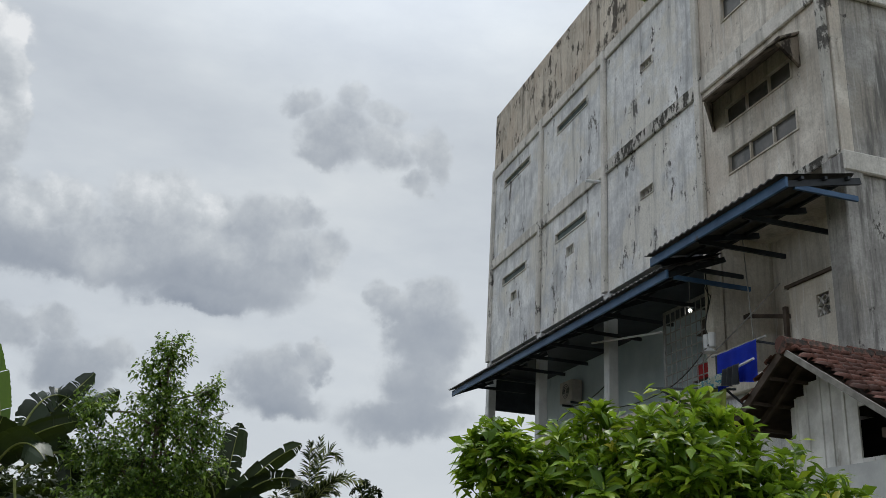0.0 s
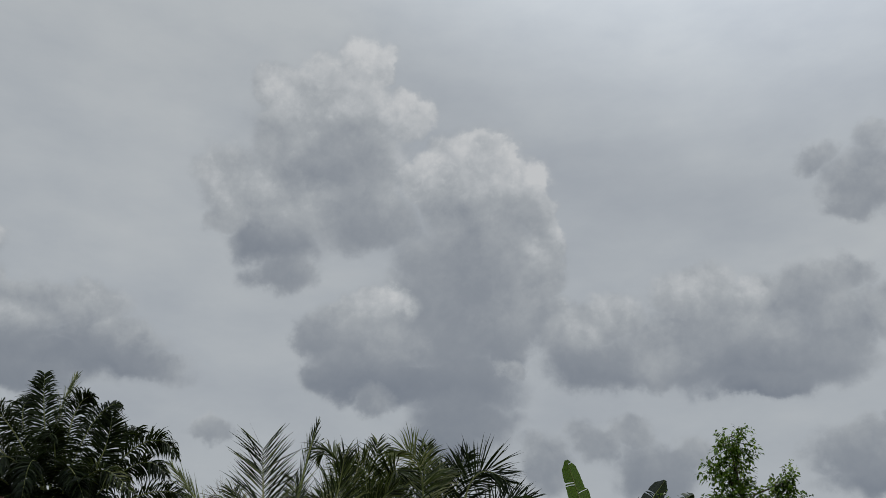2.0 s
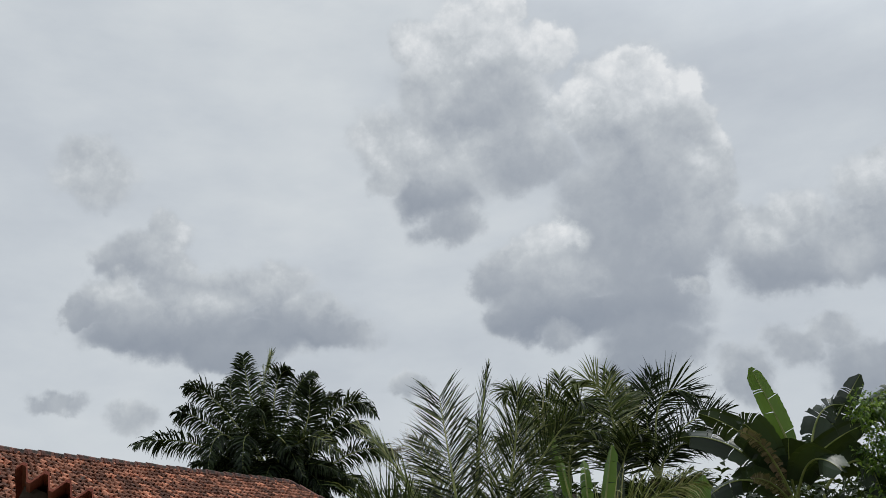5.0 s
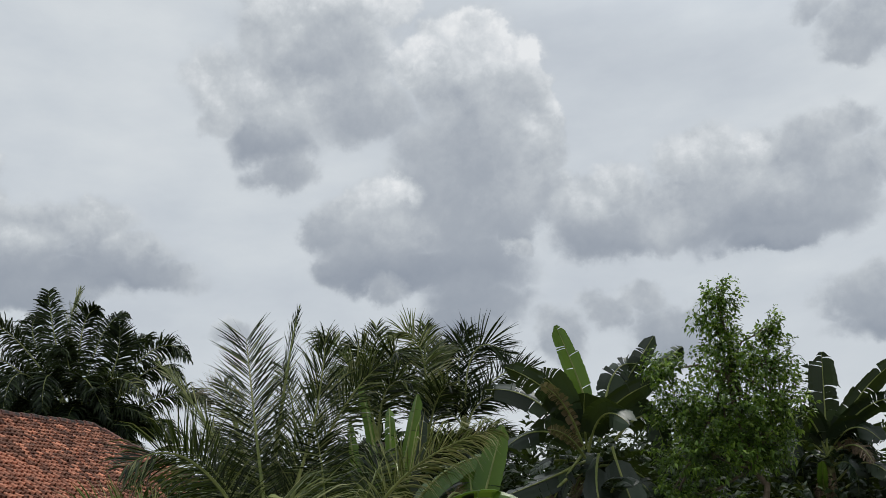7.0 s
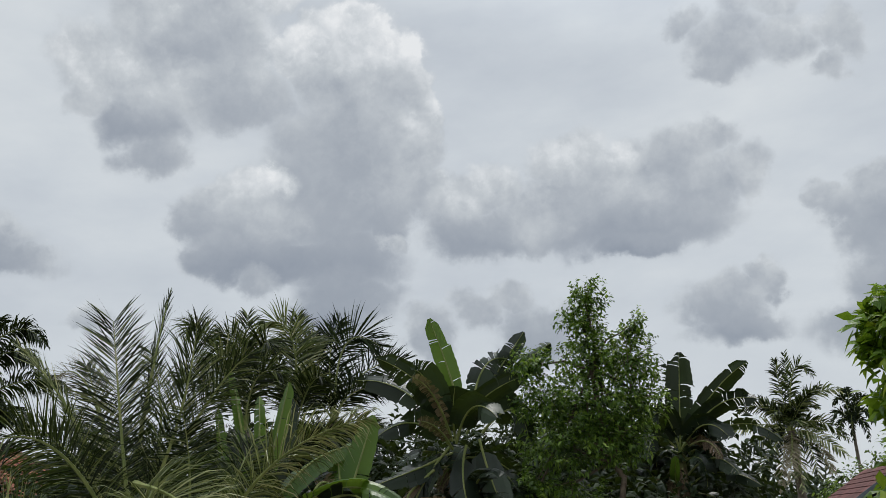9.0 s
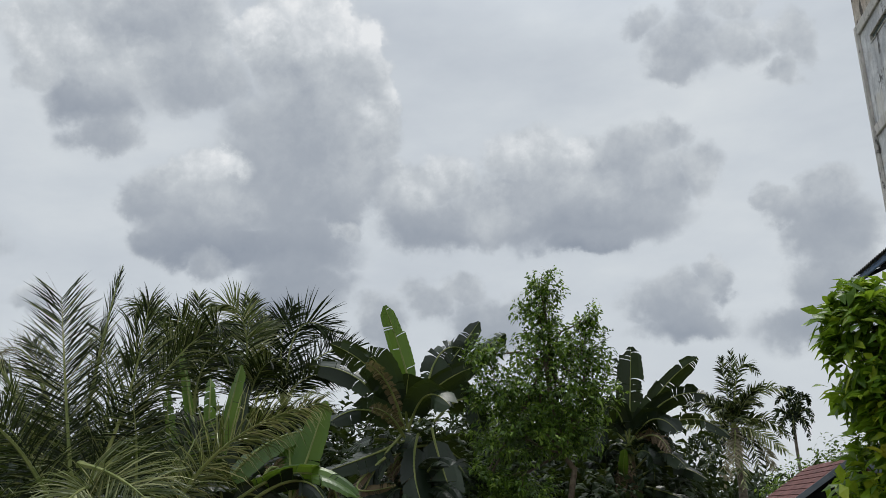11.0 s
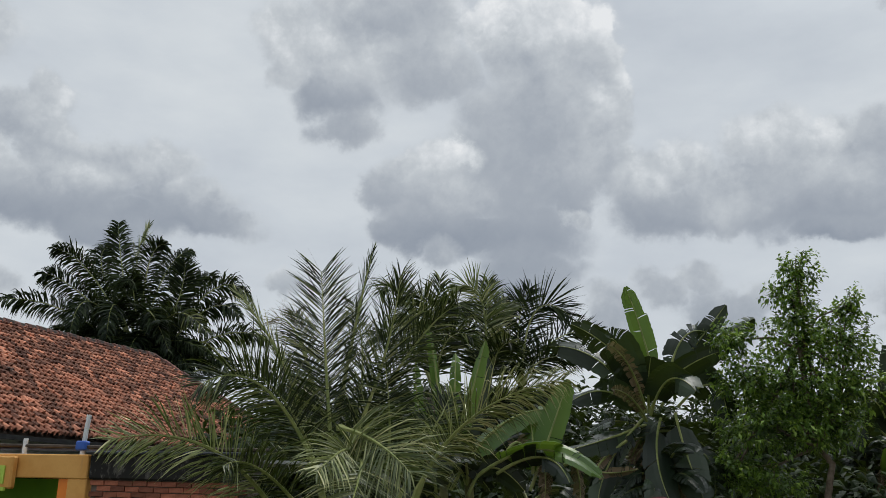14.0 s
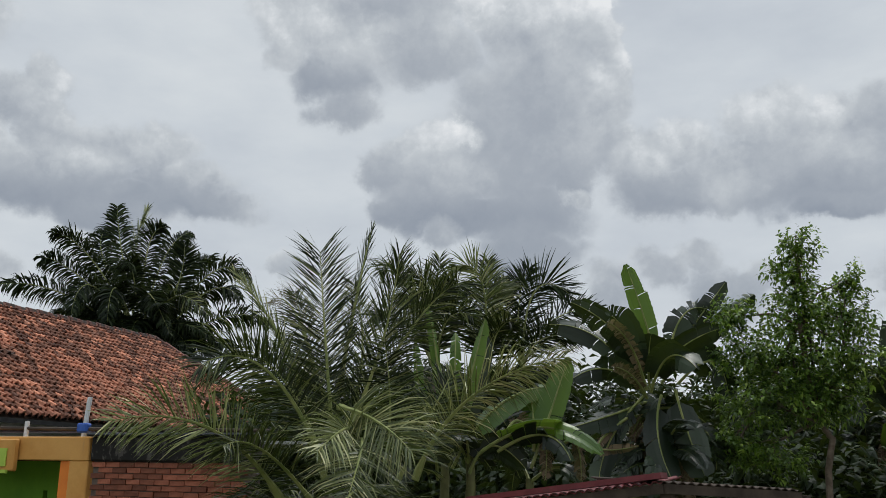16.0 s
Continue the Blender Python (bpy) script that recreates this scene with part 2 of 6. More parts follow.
def surface(name, dark, pale, scale=3.0, rough=0.8, bump=0.25, stain=None, stain_at=(0.6, 0.75), streak=False, fine=40.0, metal=0.0, vary=0.0, spec=0.4):
    """A plain worn surface: two tones at a broad scale, grain at a fine one, stains of their own shape."""
    m, n = material(name)
    p = n.add("ShaderNodeTexCoord").outputs["Object"]
    broad = n.noise(p, scale, 5.0, 0.6)
    grain = n.noise(p, fine, 3.0, 0.6)
    col = n.mix(n.span(broad, 0.32, 0.68), dark, pale)
    col = n.mix(n.math("MULTIPLY", grain, 0.22), col, tuple(c * 0.55 for c in dark))
    if stain:
        v = n.vec("MULTIPLY", p, (1.0, 1.0, 0.22)) if streak else p
        s = n.noise(v, scale * 1.7, 7.0, 0.66)
        col = n.mix(n.span(s, *stain_at), col, stain)
    if vary:
        r = n.add("ShaderNodeObjectInfo").outputs["Random"]
        k = n.span(r, 0.0, 1.0, 1 - vary, 1 + vary, smooth=False)
        col = n.vec("SCALE", col)
        n.tree.links.new(k, col.node.inputs["Scale"])
    h = n.math("MULTIPLY_ADD", grain, 0.5, broad)
    return finish(n, m, col, rough, h, bump, 0.02, metal, spec)


def leaf_material(name, dark, pale, tip=None, gloss=0.45, through=0.3, sheen=0.45):
    m, n = material(name)
    p = n.add("ShaderNodeTexCoord").outputs["Object"]
    r = n.add("ShaderNodeNewGeometry").outputs["Random Per Island"]
    o = n.add("ShaderNodeObjectInfo").outputs["Random"]
    a = n.noise(p, 2.3, 4.0, 0.6)
    k = n.math("MULTIPLY_ADD", r, 0.7, n.math("MULTIPLY_ADD", o, 0.35, n.math("MULTIPLY", a, 0.4)))
    col = n.mix(n.span(k, 0.5, 1.2), dark, pale)
    if tip:
        col = n.mix(n.span(n.math("MULTIPLY_ADD", n.noise(p, 9.0, 3.0), 0.4, r), 0.95, 1.25), col, tip)
    b = n.add("ShaderNodeBsdfPrincipled", {"Base Color": col, "Roughness": gloss - 0.06, "Specular IOR Level": sheen})
    t = n.add("ShaderNodeBsdfTranslucent", {"Color": n.mix(0.35, col, (0.25, 0.35, 0.03))})
    s = n.add("ShaderNodeMixShader", {0: through, 1: b.outputs[0], 2: t.outputs[0]})
    n.add("ShaderNodeOutputMaterial", {0: s.outputs[0]})
    return m


def concrete(name, dark, pale, stain, amount, warm=None, wash=0.5):
    """Weathered cement render: cloudy tones, long rain streaks, pale drips, mould in ragged patches."""
    m, n = material(name)
    p = n.add("ShaderNodeTexCoord").outputs["Object"]
    broad = n.noise(p, 0.5, 6.0, 0.62)
    mid = n.noise(p, 2.2, 7.0, 0.68)
    streaks = n.noise(n.vec("MULTIPLY", p, (2.6, 2.6, 0.3)), 1.3, 7.0, 0.66)
    thin = n.noise(n.vec("MULTIPLY", p, (9.0, 9.0, 0.45)), 1.7, 5.0, 0.62)
    col = n.mix(n.span(n.math("MULTIPLY_ADD", mid, 0.5, n.math("MULTIPLY", broad, 0.55)), 0.40, 0.66), dark, pale)
    if warm:
        col = n.mix(n.math("MULTIPLY", n.span(n.noise(p, 0.7, 6.0, 0.62), 0.46, 0.62), 0.85), col, warm)
    col = n.mix(n.math("MULTIPLY", n.span(streaks, 0.50, 0.66), wash), col, tuple(c * 0.5 for c in dark))
    col = n.mix(n.math("MULTIPLY", n.span(thin, 0.54, 0.7), 0.4), col, tuple(min(0.75, c * 1.2) for c in pale))
    col = n.mix(n.math("MULTIPLY", n.span(thin, 0.46, 0.34), 0.4 * wash), col, tuple(c * 0.45 for c in dark))
    ragged = n.noise(n.vec("MULTIPLY", p, (1.0, 1.0, 0.55)), 3.4, 9.0, 0.75)
    zone = n.noise(n.vec("MULTIPLY", p, (1.0, 1.0, 0.6)), 0.8, 4.0, 0.6)
    mould = n.math("MULTIPLY_ADD", ragged, 0.62, n.math("MULTIPLY_ADD", zone, 0.3, n.math("MULTIPLY", streaks, 0.16)))
    col = n.mix(n.span(mould, 0.665 - amount, 0.70 - amount), col, stain)
    grain = n.noise(p, 26.0, 5.0, 0.7)
    col = n.mix(n.math("MULTIPLY", n.span(grain, 0.4, 0.75), 0.4), col, tuple(c * 0.5 for c in dark))
    return finish(n, m, col, 0.88, n.math("MULTIPLY_ADD", grain, 0.35, mid), 0.4, 0.03, spec=0.25)


CEMENT = concrete("cement_render", (0.50, 0.51, 0.535), (0.88, 0.885, 0.89), (0.12, 0.115, 0.11), 0.058, warm=(0.72, 0.69, 0.63), wash=0.5)
BAYCEMENT = concrete("brown_cement_render", (0.52, 0.475, 0.42), (0.84, 0.79, 0.72), (0.13, 0.115, 0.10), 0.05, warm=(0.6, 0.53, 0.46), wash=0.62)
# streaked render; the side's shade is also put into its darker tones
SIDECEMENT = concrete("shaded_cement_render", (0.29, 0.28, 0.27), (0.58, 0.565, 0.545), (0.07, 0.065, 0.06), 0.06, warm=(0.36, 0.33, 0.29), wash=0.95)
PARAPET = concrete("mouldy_parapet", (0.42, 0.365, 0.305), (0.72, 0.65, 0.56), (0.085, 0.072, 0.06), 0.1, warm=(0.54, 0.45, 0.365), wash=0.85)
BEIGE = concrete("beige_render", (0.54, 0.5, 0.44), (0.74, 0.7, 0.63), (0.16, 0.14, 0.12), 0.02, warm=(0.48, 0.42, 0.34), wash=0.5)
TRIM = concrete("band_render", (0.54, 0.52, 0.48), (0.76, 0.73, 0.69), (0.09, 0.085, 0.08), 0.07, wash=0.5)
DARKTRIM = concrete("mould_band", (0.44, 0.42, 0.39), (0.68, 0.66, 0.62), (0.05, 0.047, 0.042), 0.115, wash=0.7)
HOODMAT = concrete("rusty_hood", (0.16, 0.135, 0.11), (0.34, 0.29, 0.24), (0.04, 0.033, 0.028), 0.1, wash=0.7)
PALEBLUE = surface("pale_blue_plaster", (0.46, 0.55, 0.58), (0.58, 0.66, 0.68), 1.2, 0.8, 0.15, stain=(0.2, 0.24, 0.25), streak=True)
WHITEWASH = surface("whitewash", (0.55, 0.56, 0.57), (0.72, 0.73, 0.73), 1.6, 0.85, 0.15, stain=(0.36, 0.36, 0.35), streak=True)
BLUESTEEL = surface("blue_steel", (0.035, 0.09, 0.19), (0.07, 0.15, 0.28), 2.0, 0.5, 0.1, stain=(0.06, 0.045, 0.035), stain_at=(0.6, 0.72))
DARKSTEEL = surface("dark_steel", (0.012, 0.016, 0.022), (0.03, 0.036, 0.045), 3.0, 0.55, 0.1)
SHEET = surface("aged_roof_sheet", (0.05, 0.047, 0.045), (0.12, 0.115, 0.11), 2.0, 0.7, 0.2, stain=(0.03, 0.024, 0.02), streak=False)
# near-black colour that stands for the shade inside openings
SHADOWED = surface("hole_shade", (0.012, 0.012, 0.013), (0.03, 0.03, 0.03), 3.0, 0.9, 0.1)
# grey-brown tones of the panes' reflection are painted into the base colour
GLASS = surface("painted_reflection_glass", (0.06, 0.065, 0.065), (0.14, 0.135, 0.13), 1.3, 0.22, 0.03, stain=(0.19, 0.18, 0.165), stain_at=(0.5, 0.75))
LOUVRE = surface("green_grey_louvre", (0.06, 0.085, 0.085), (0.12, 0.16, 0.16), 4.0, 0.6, 0.1)
GROUND = surface("yard_soil", (0.09, 0.075, 0.05), (0.16, 0.135, 0.09), 0.6, 0.95, 0.5, stain=(0.05, 0.075, 0.025), stain_at=(0.45, 0.6))
CLAY = surface("clay_tile", (0.24, 0.088, 0.05), (0.52, 0.215, 0.125), 2.2, 0.85, 0.3, stain=(0.07, 0.05, 0.04), stain_at=(0.55, 0.72), vary=0.65)
DARKCLAY = surface("mossy_clay_tile", (0.105, 0.045, 0.035), (0.25, 0.11, 0.08), 3.0, 0.85, 0.3, stain=(0.035, 0.03, 0.025), stain_at=(0.48, 0.64), vary=0.45)
WOOD = surface("dark_old_wood", (0.04, 0.028, 0.02), (0.09, 0.065, 0.048), 4.0, 0.85, 0.3)
GREYWOOD = surface("grey_wood", (0.16, 0.15, 0.135), (0.3, 0.285, 0.26), 5.0, 0.85, 0.3)
BOARD = surface("weathered_white_board", (0.36, 0.355, 0.34), (0.56, 0.555, 0.54), 2.4, 0.85, 0.25, stain=(0.16, 0.14, 0.12), stain_at=(0.58, 0.75), streak=True, vary=0.12)
BRICK = surface("red_brick", (0.22, 0.065, 0.035), (0.42, 0.15, 0.085), 7.0, 0.9, 0.4, stain=(0.09, 0.05, 0.04), stain_at=(0.55, 0.72), vary=0.45)
MORTAR = surface("mortar", (0.1, 0.075, 0.06), (0.17, 0.135, 0.11), 5.0, 0.95, 0.4)
CAPCEMENT = concrete("black_cement_cap", (0.05, 0.046, 0.04), (0.15, 0.14, 0.125), (0.014, 0.013, 0.012), 0.15)
ORANGE = surface("orange_paint", (0.55, 0.26, 0.055), (0.68, 0.36, 0.1), 1.4, 0.7, 0.15, stain=(0.34, 0.2, 0.09), stain_at=(0.58, 0.74), streak=True)
HOTORANGE = surface("bright_orange_paint", (0.72, 0.17, 0.02), (0.8, 0.24, 0.03), 1.4, 0.65, 0.1)
GREENPAINT = surface("green_paint", (0.1, 0.27, 0.012), (0.16, 0.36, 0.02), 1.2, 0.7, 0.1)
LIME = surface("lime_paint", (0.35, 0.52, 0.06), (0.45, 0.6, 0.1), 1.2, 0.7, 0.1)
PVC = surface("white_pvc", (0.62, 0.64, 0.66), (0.76, 0.77, 0.78), 3.0, 0.45, 0.05)
BLUEBAND = surface("blue_strap", (0.02, 0.08, 0.36), (0.04, 0.12, 0.45), 8.0, 0.6, 0.1)
ZINC = surface("zinc_sheet", (0.30, 0.31, 0.32), (0.45, 0.46, 0.47), 2.0, 0.5, 0.1, stain=(0.22, 0.14, 0.1), stain_at=(0.55, 0.72))
REDSHEET = surface("maroon_sheet", (0.13, 0.02, 0.025), (0.22, 0.04, 0.045), 3.0, 0.5, 0.15, stain=(0.07, 0.03, 0.028), stain_at=(0.55, 0.75))
REDWAVE = surface("red_wave_sheet", (0.24, 0.055, 0.035), (0.36, 0.1, 0.065), 4.0, 0.75, 0.2, stain=(0.3, 0.19, 0.15), stain_at=(0.6, 0.8))
BARK = surface("grey_bark", (0.1, 0.075, 0.055), (0.22, 0.17, 0.125), 9.0, 0.9, 0.6)
PALMBARK = surface("palm_trunk", (0.11, 0.09, 0.07), (0.2, 0.165, 0.13), 6.0, 0.9, 0.6)
STEM = surface("banana_stem", (0.09, 0.1, 0.03), (0.2, 0.2, 0.075), 5.0, 0.65, 0.2, stain=(0.08, 0.045, 0.025), stain_at=(0.5, 0.66), streak=True)
RACHIS = surface("palm_rib", (0.15, 0.19, 0.045), (0.27, 0.29, 0.09), 6.0, 0.55, 0.1)
COCO = leaf_material("coconut_leaflet", (0.004, 0.009, 0.003), (0.085, 0.12, 0.034), tip=(0.22, 0.23, 0.09), gloss=0.44, through=0.14, sheen=0.26)
COCO_PALE = leaf_material("pale_coconut_leaflet", (0.05, 0.07, 0.02), (0.34, 0.37, 0.16), tip=(0.5, 0.48, 0.24), gloss=0.44, through=0.22, sheen=0.35)
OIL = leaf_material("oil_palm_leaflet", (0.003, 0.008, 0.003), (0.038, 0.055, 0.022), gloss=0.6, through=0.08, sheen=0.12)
DRYPALM = leaf_material("dry_palm_leaflet", (0.16, 0.13, 0.085), (0.3, 0.26, 0.18), gloss=0.8, through=0.25)
BANANA = leaf_material("banana_blade", (0.006, 0.014, 0.006), (0.032, 0.054, 0.022), gloss=0.46, through=0.1, sheen=0.36)
BANANA_YOUNG = leaf_material("young_banana_blade", (0.055, 0.12, 0.014), (0.12, 0.215, 0.025), gloss=0.4, through=0.35)
BANANA_DRY = leaf_material("dry_banana_blade", (0.1, 0.065, 0.04), (0.24, 0.17, 0.11), gloss=0.85, through=0.2)
TREELEAF = leaf_material("small_tree_leaf", (0.04, 0.09, 0.012), (0.18, 0.31, 0.04), tip=(0.34, 0.46, 0.08), gloss=0.4, through=0.38, sheen=0.5)
# darker copy of the small tree leaf: the crown's inner shade put into colour
TREELEAF_SHADED = leaf_material("shaded_tree_leaf", (0.018, 0.042, 0.01), (0.05, 0.095, 0.018), gloss=0.45, through=0.25)
MANGO = leaf_material("broad_tree_leaf", (0.06, 0.13, 0.008), (0.25, 0.40, 0.024), tip=(0.42, 0.47, 0.04), gloss=0.42, through=0.42, sheen=0.3)
MANGO_NEW = leaf_material("yellow_new_leaf", (0.4, 0.4, 0.03), (0.6, 0.5, 0.06), gloss=0.4, through=0.4)
# near-black leaf colour, with the deep shade between plants painted in
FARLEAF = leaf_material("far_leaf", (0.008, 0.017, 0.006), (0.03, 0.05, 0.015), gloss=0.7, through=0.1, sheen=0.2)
BLUECLOTH = surface("blue_cloth", (0.008, 0.03, 0.42), (0.012, 0.05, 0.6), 3.0, 0.9, 0.2)
LIMECLOTH = surface("lime_cloth", (0.32, 0.38, 0.07), (0.45, 0.52, 0.13), 3.0, 0.9, 0.2)
FLORAL = surface("floral_cloth", (0.45, 0.5, 0.42), (0.6, 0.62, 0.5), 9.0, 0.9, 0.2, stain=(0.05, 0.24, 0.32), stain_at=(0.5, 0.56))
REDCLOTH = surface("red_cloth", (0.3, 0.015, 0.02), (0.4, 0.03, 0.03), 3.0, 0.9, 0.2)
WIRE = surface("wire", (0.22, 0.22, 0.21), (0.36, 0.36, 0.34), 9.0, 0.5, 0.1)
BLACKWIRE = surface("black_cable", (0.012, 0.012, 0.012), (0.03, 0.03, 0.03), 9.0, 0.6, 0.1)
SHINGLE = surface("maroon_shingle", (0.13, 0.045, 0.04), (0.25, 0.1, 0.085), 4.0, 0.85, 0.3, stain=(0.08, 0.035, 0.03), stain_at=(0.5, 0.7), vary=0.3)
BLUEGREY = surface("blue_grey_board", (0.1, 0.12, 0.14), (0.17, 0.19, 0.21), 3.0, 0.7, 0.1)
FLOWER = leaf_material("red_flower", (0.5, 0.02, 0.03), (0.65, 0.05, 0.06), gloss=0.5, through=0.4)
ACWHITE = surface("dirty_white_metal", (0.4, 0.37, 0.33), (0.55, 0.51, 0.46), 3.0, 0.6, 0.1, stain=(0.25, 0.2, 0.16))

# ---- mesh helpers ----


def thing(name, m=None, label="", category="", group="", kind=""):
    ob = new(name)
    ob.empty_display_size = 0.2
    if m is not None:
        ob.matrix_world = m
    return tagged(ob, label, category, group, kind)


def link_mesh(name, me, mat, parent=None, label=""):
    if mat is not None and not me.materials:
        me.materials.append(mat)
    ob = new(name, me)
    if parent is not None:
        ob.parent = parent
    if label:
        ob["label"] = label
    return ob


def part(name, bm, mat, parent=None, label="", smooth=False):
    me = bpy.data.meshes.new(name)
    bm.to_mesh(me)
    bm.free()
    if smooth:
        me.polygons.foreach_set("use_smooth", [True] * len(me.polygons))
    return link_mesh(name, me, mat, parent, label)


def mesh_of(name, verts, faces, mat, smooth=False):
    me = bpy.data.meshes.new(name)
    me.from_pydata([tuple(map(float, v)) for v in verts], [], faces)
    me.materials.append(mat)
    if smooth:
        me.polygons.foreach_set("use_smooth", [True] * len(me.polygons))
    me.update()
    return me


def box(bm, x0, x1, y0, y1, z0, z1, bevel=0.0):
    made = bmesh.ops.create_cube(bm, size=1.0, matrix=Matrix.Translation(((x0 + x1) / 2, (y0 + y1) / 2, (z0 + z1) / 2)) @ Matrix.Diagonal((abs(x1 - x0), abs(y1 - y0), abs(z1 - z0), 1)))
    if bevel:
        es = list({e for v in made["verts"] for e in v.link_edges})
        bmesh.ops.bevel(bm, geom=es, offset=bevel, segments=1, affect="EDGES")
    return bm


def boxes(*list_of, bevel=0.0):
    bm = bmesh.new()
    for b in list_of:
        box(bm, *b, bevel=bevel)
    return bm


def bar(bm, a, b, r, sides=6, r2=None):
    """A round bar from a to b."""
    a, b = Vector(a), Vector(b)
    d = b - a
    m = Matrix.Translation((a + b) / 2) @ d.to_track_quat("Z", "Y").to_matrix().to_4x4()
    bmesh.ops.create_cone(bm, cap_ends=True, segments=sides, radius1=r, radius2=r if r2 is None else r2, depth=d.length, matrix=m)
    return bm


def beam(bm, a, b, w, h):
    """A square beam from a to b."""
    a, b = Vector(a), Vector(b)
    d = b - a
    m = Matrix.Translation((a + b) / 2) @ d.to_track_quat("X", "Z").to_matrix().to_4x4() @ Matrix.Diagonal((d.length, w, h, 1))
    bmesh.ops.create_cube(bm, size=1.0, matrix=m)
    return bm


def cable(name, pts, r, mat, parent=None, label="", sag=0.0):
    """A thin tube through points, hanging between them."""
    full = []
    for a, b in zip(pts, pts[1:]):
        a, b = Vector(a), Vector(b)
        for i in range(8):
            t = i / 8
            full.append(a.lerp(b, t) + Vector((0, 0, -sag * 4 * t * (1 - t))))
    full.append(Vector(pts[-1]))
    verts, faces = [], []
    tube(verts, faces, [tuple(p) for p in full], [r] * len(full), 5)
    return link_mesh(name, mesh_of(name, verts, faces, mat, True), mat, parent, label)


def holed(bm, d0, d1, s0, s1, z0, z1, holes):
    """A wall in the plane of s and z between depths d0 and d1, with openings (s0, s1, z0, z1) right through it."""
    ss = sorted({s0, s1, *[h[0] for h in holes], *[h[1] for h in holes]})
    for a, b in zip(ss, ss[1:]):
        cuts = sorted((h[2], h[3]) for h in holes if h[0] <= a + 1e-6 and h[1] >= b - 1e-6)
        z = z0
        for c0, c1 in cuts:
            if c0 > z:
                box(bm, d0, d1, a, b, z, c0)
            z = c1
        if z1 > z:
            box(bm, d0, d1, a, b, z, z1)
    bmesh.ops.remove_doubles(bm, verts=bm.verts[:], dist=0.0005)
    return bm


def polar(az, dist, z=0.0):
    return Vector((-math.sin(radians(az)) * dist, math.cos(radians(az)) * dist, z))

# ---- ground ----
bm = bmesh.new()
bmesh.ops.create_grid(bm, x_segments=60, y_segments=60, size=1500)
for v in bm.verts:
    r = v.co.length
    v.co.z = 0.25 * noise.noise(v.co * 0.02) if r > 60 else 0.0
    v.co.z += GZ
tagged(part("ground", bm, GROUND), "bare yard soil with patches of grass", "ground", kind="structure")

# ---- tall cement building; local axes: x depth from the yard, y along the facade, z up ----
TURN = pose(0, 0, 0, 0, 0, 17.0)
F0, S0, S1, ZB, Z1, Z2, ZT = 8.9, 10.45, 26.5, 8.3, 11.3, 14.5, 16.9
tower = thing("commercial_building", TURN, "tall grey cement building with mould streaks and a canopied gallery", "building")
slots = [(19.46, 21.4, 13.78, 14.06), (23.35, 25.5, 13.82, 14.08), (16.09, 16.65, 13.15, 13.37), (11.4, 13.4, 12.5, 13.05), (19.5, 21.42, 10.52, 10.8), (23.48, 25.4, 10.47, 10.75),
         (20.24, 20.69, 9.92, 10.18), (24.18, 24.63, 9.80, 10.05), (16.19, 16.77, 9.98, 10.2), (11.45, 13.45, 10.2, 10.62), (11.4, 13.42, 9.18, 9.6)]
cols = [S0 + 0.13, 14.27, 18.45, 22.45, S1 - 0.12]
bm = holed(bmesh.new(), F0, F0 + 0.22, 14.27, S1, ZB, ZT - 2.1, [h for h in slots if h[0] > 14])
part("facade_wall", bm, CEMENT, tower, "streaked grey cement render")
bm = holed(bmesh.new(), F0, F0 + 0.22, S0, 14.265, ZB, ZT - 2.1, [h for h in slots if h[0] < 14])
part("bay_facade_wall", bm, BAYCEMENT, tower, "brownish cement render")
part("parapet", boxes((F0 - 0.02, F0 + 0.22, S0, S1, Z2 + 0.3, ZT), bevel=0.02), PARAPET, tower, "brown mouldy parapet")
# side wall in the darker render, with its shade painted in
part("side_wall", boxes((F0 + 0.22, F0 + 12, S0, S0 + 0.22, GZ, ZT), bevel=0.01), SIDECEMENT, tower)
part("far_side_wall", boxes((F0 + 0.22, F0 + 12, S1 - 0.22, S1, ZB, ZT)), CEMENT, tower)
part("back_wall", boxes((F0 + 12, F0 + 12.2, S0, S1, GZ, ZT)), CEMENT, tower)
part("roof_slab", boxes((F0 + 0.22, F0 + 12, S0 + 0.22, S1 - 0.22, 16.2, 16.4)), CEMENT, tower)
part("upper_floor_slab", boxes((F0 + 0.22, F0 + 12, S0 + 0.22, S1 - 0.22, ZB, ZB + 0.2)), BEIGE, tower)
for z, mat in ((Z2, TRIM), (Z1, TRIM)):
    for a, b in zip(cols, cols[1:]):
        dark = z == Z1 and a > 14 and a < 15
        part("floor_band", boxes((F0 - 0.07, F0 - 0.003, a + 0.09, b - 0.09, z, z + 0.32), bevel=0.015), DARKTRIM if dark else mat, tower)
part("bottom_ledge", boxes((F0 - 0.05, F0 - 0.003, S0 + 0.3, 13.9, ZB - 0.02, ZB + 0.16), bevel=0.02), DARKTRIM, tower)
for c in cols:
    part("pilaster", boxes((F0 - 0.1, F0 - 0.003, c - 0.09, c + 0.09, ZB, Z2 + 0.3), bevel=0.015), TRIM, tower)
for z in (ZB - 0.3, Z1 - 0.05, Z2):
    part("side_band", boxes((F0 - 0.06, F0 + 12, S0 - 0.09, S0 - 0.003, z, z + 0.34), bevel=0.02), TRIM, tower)
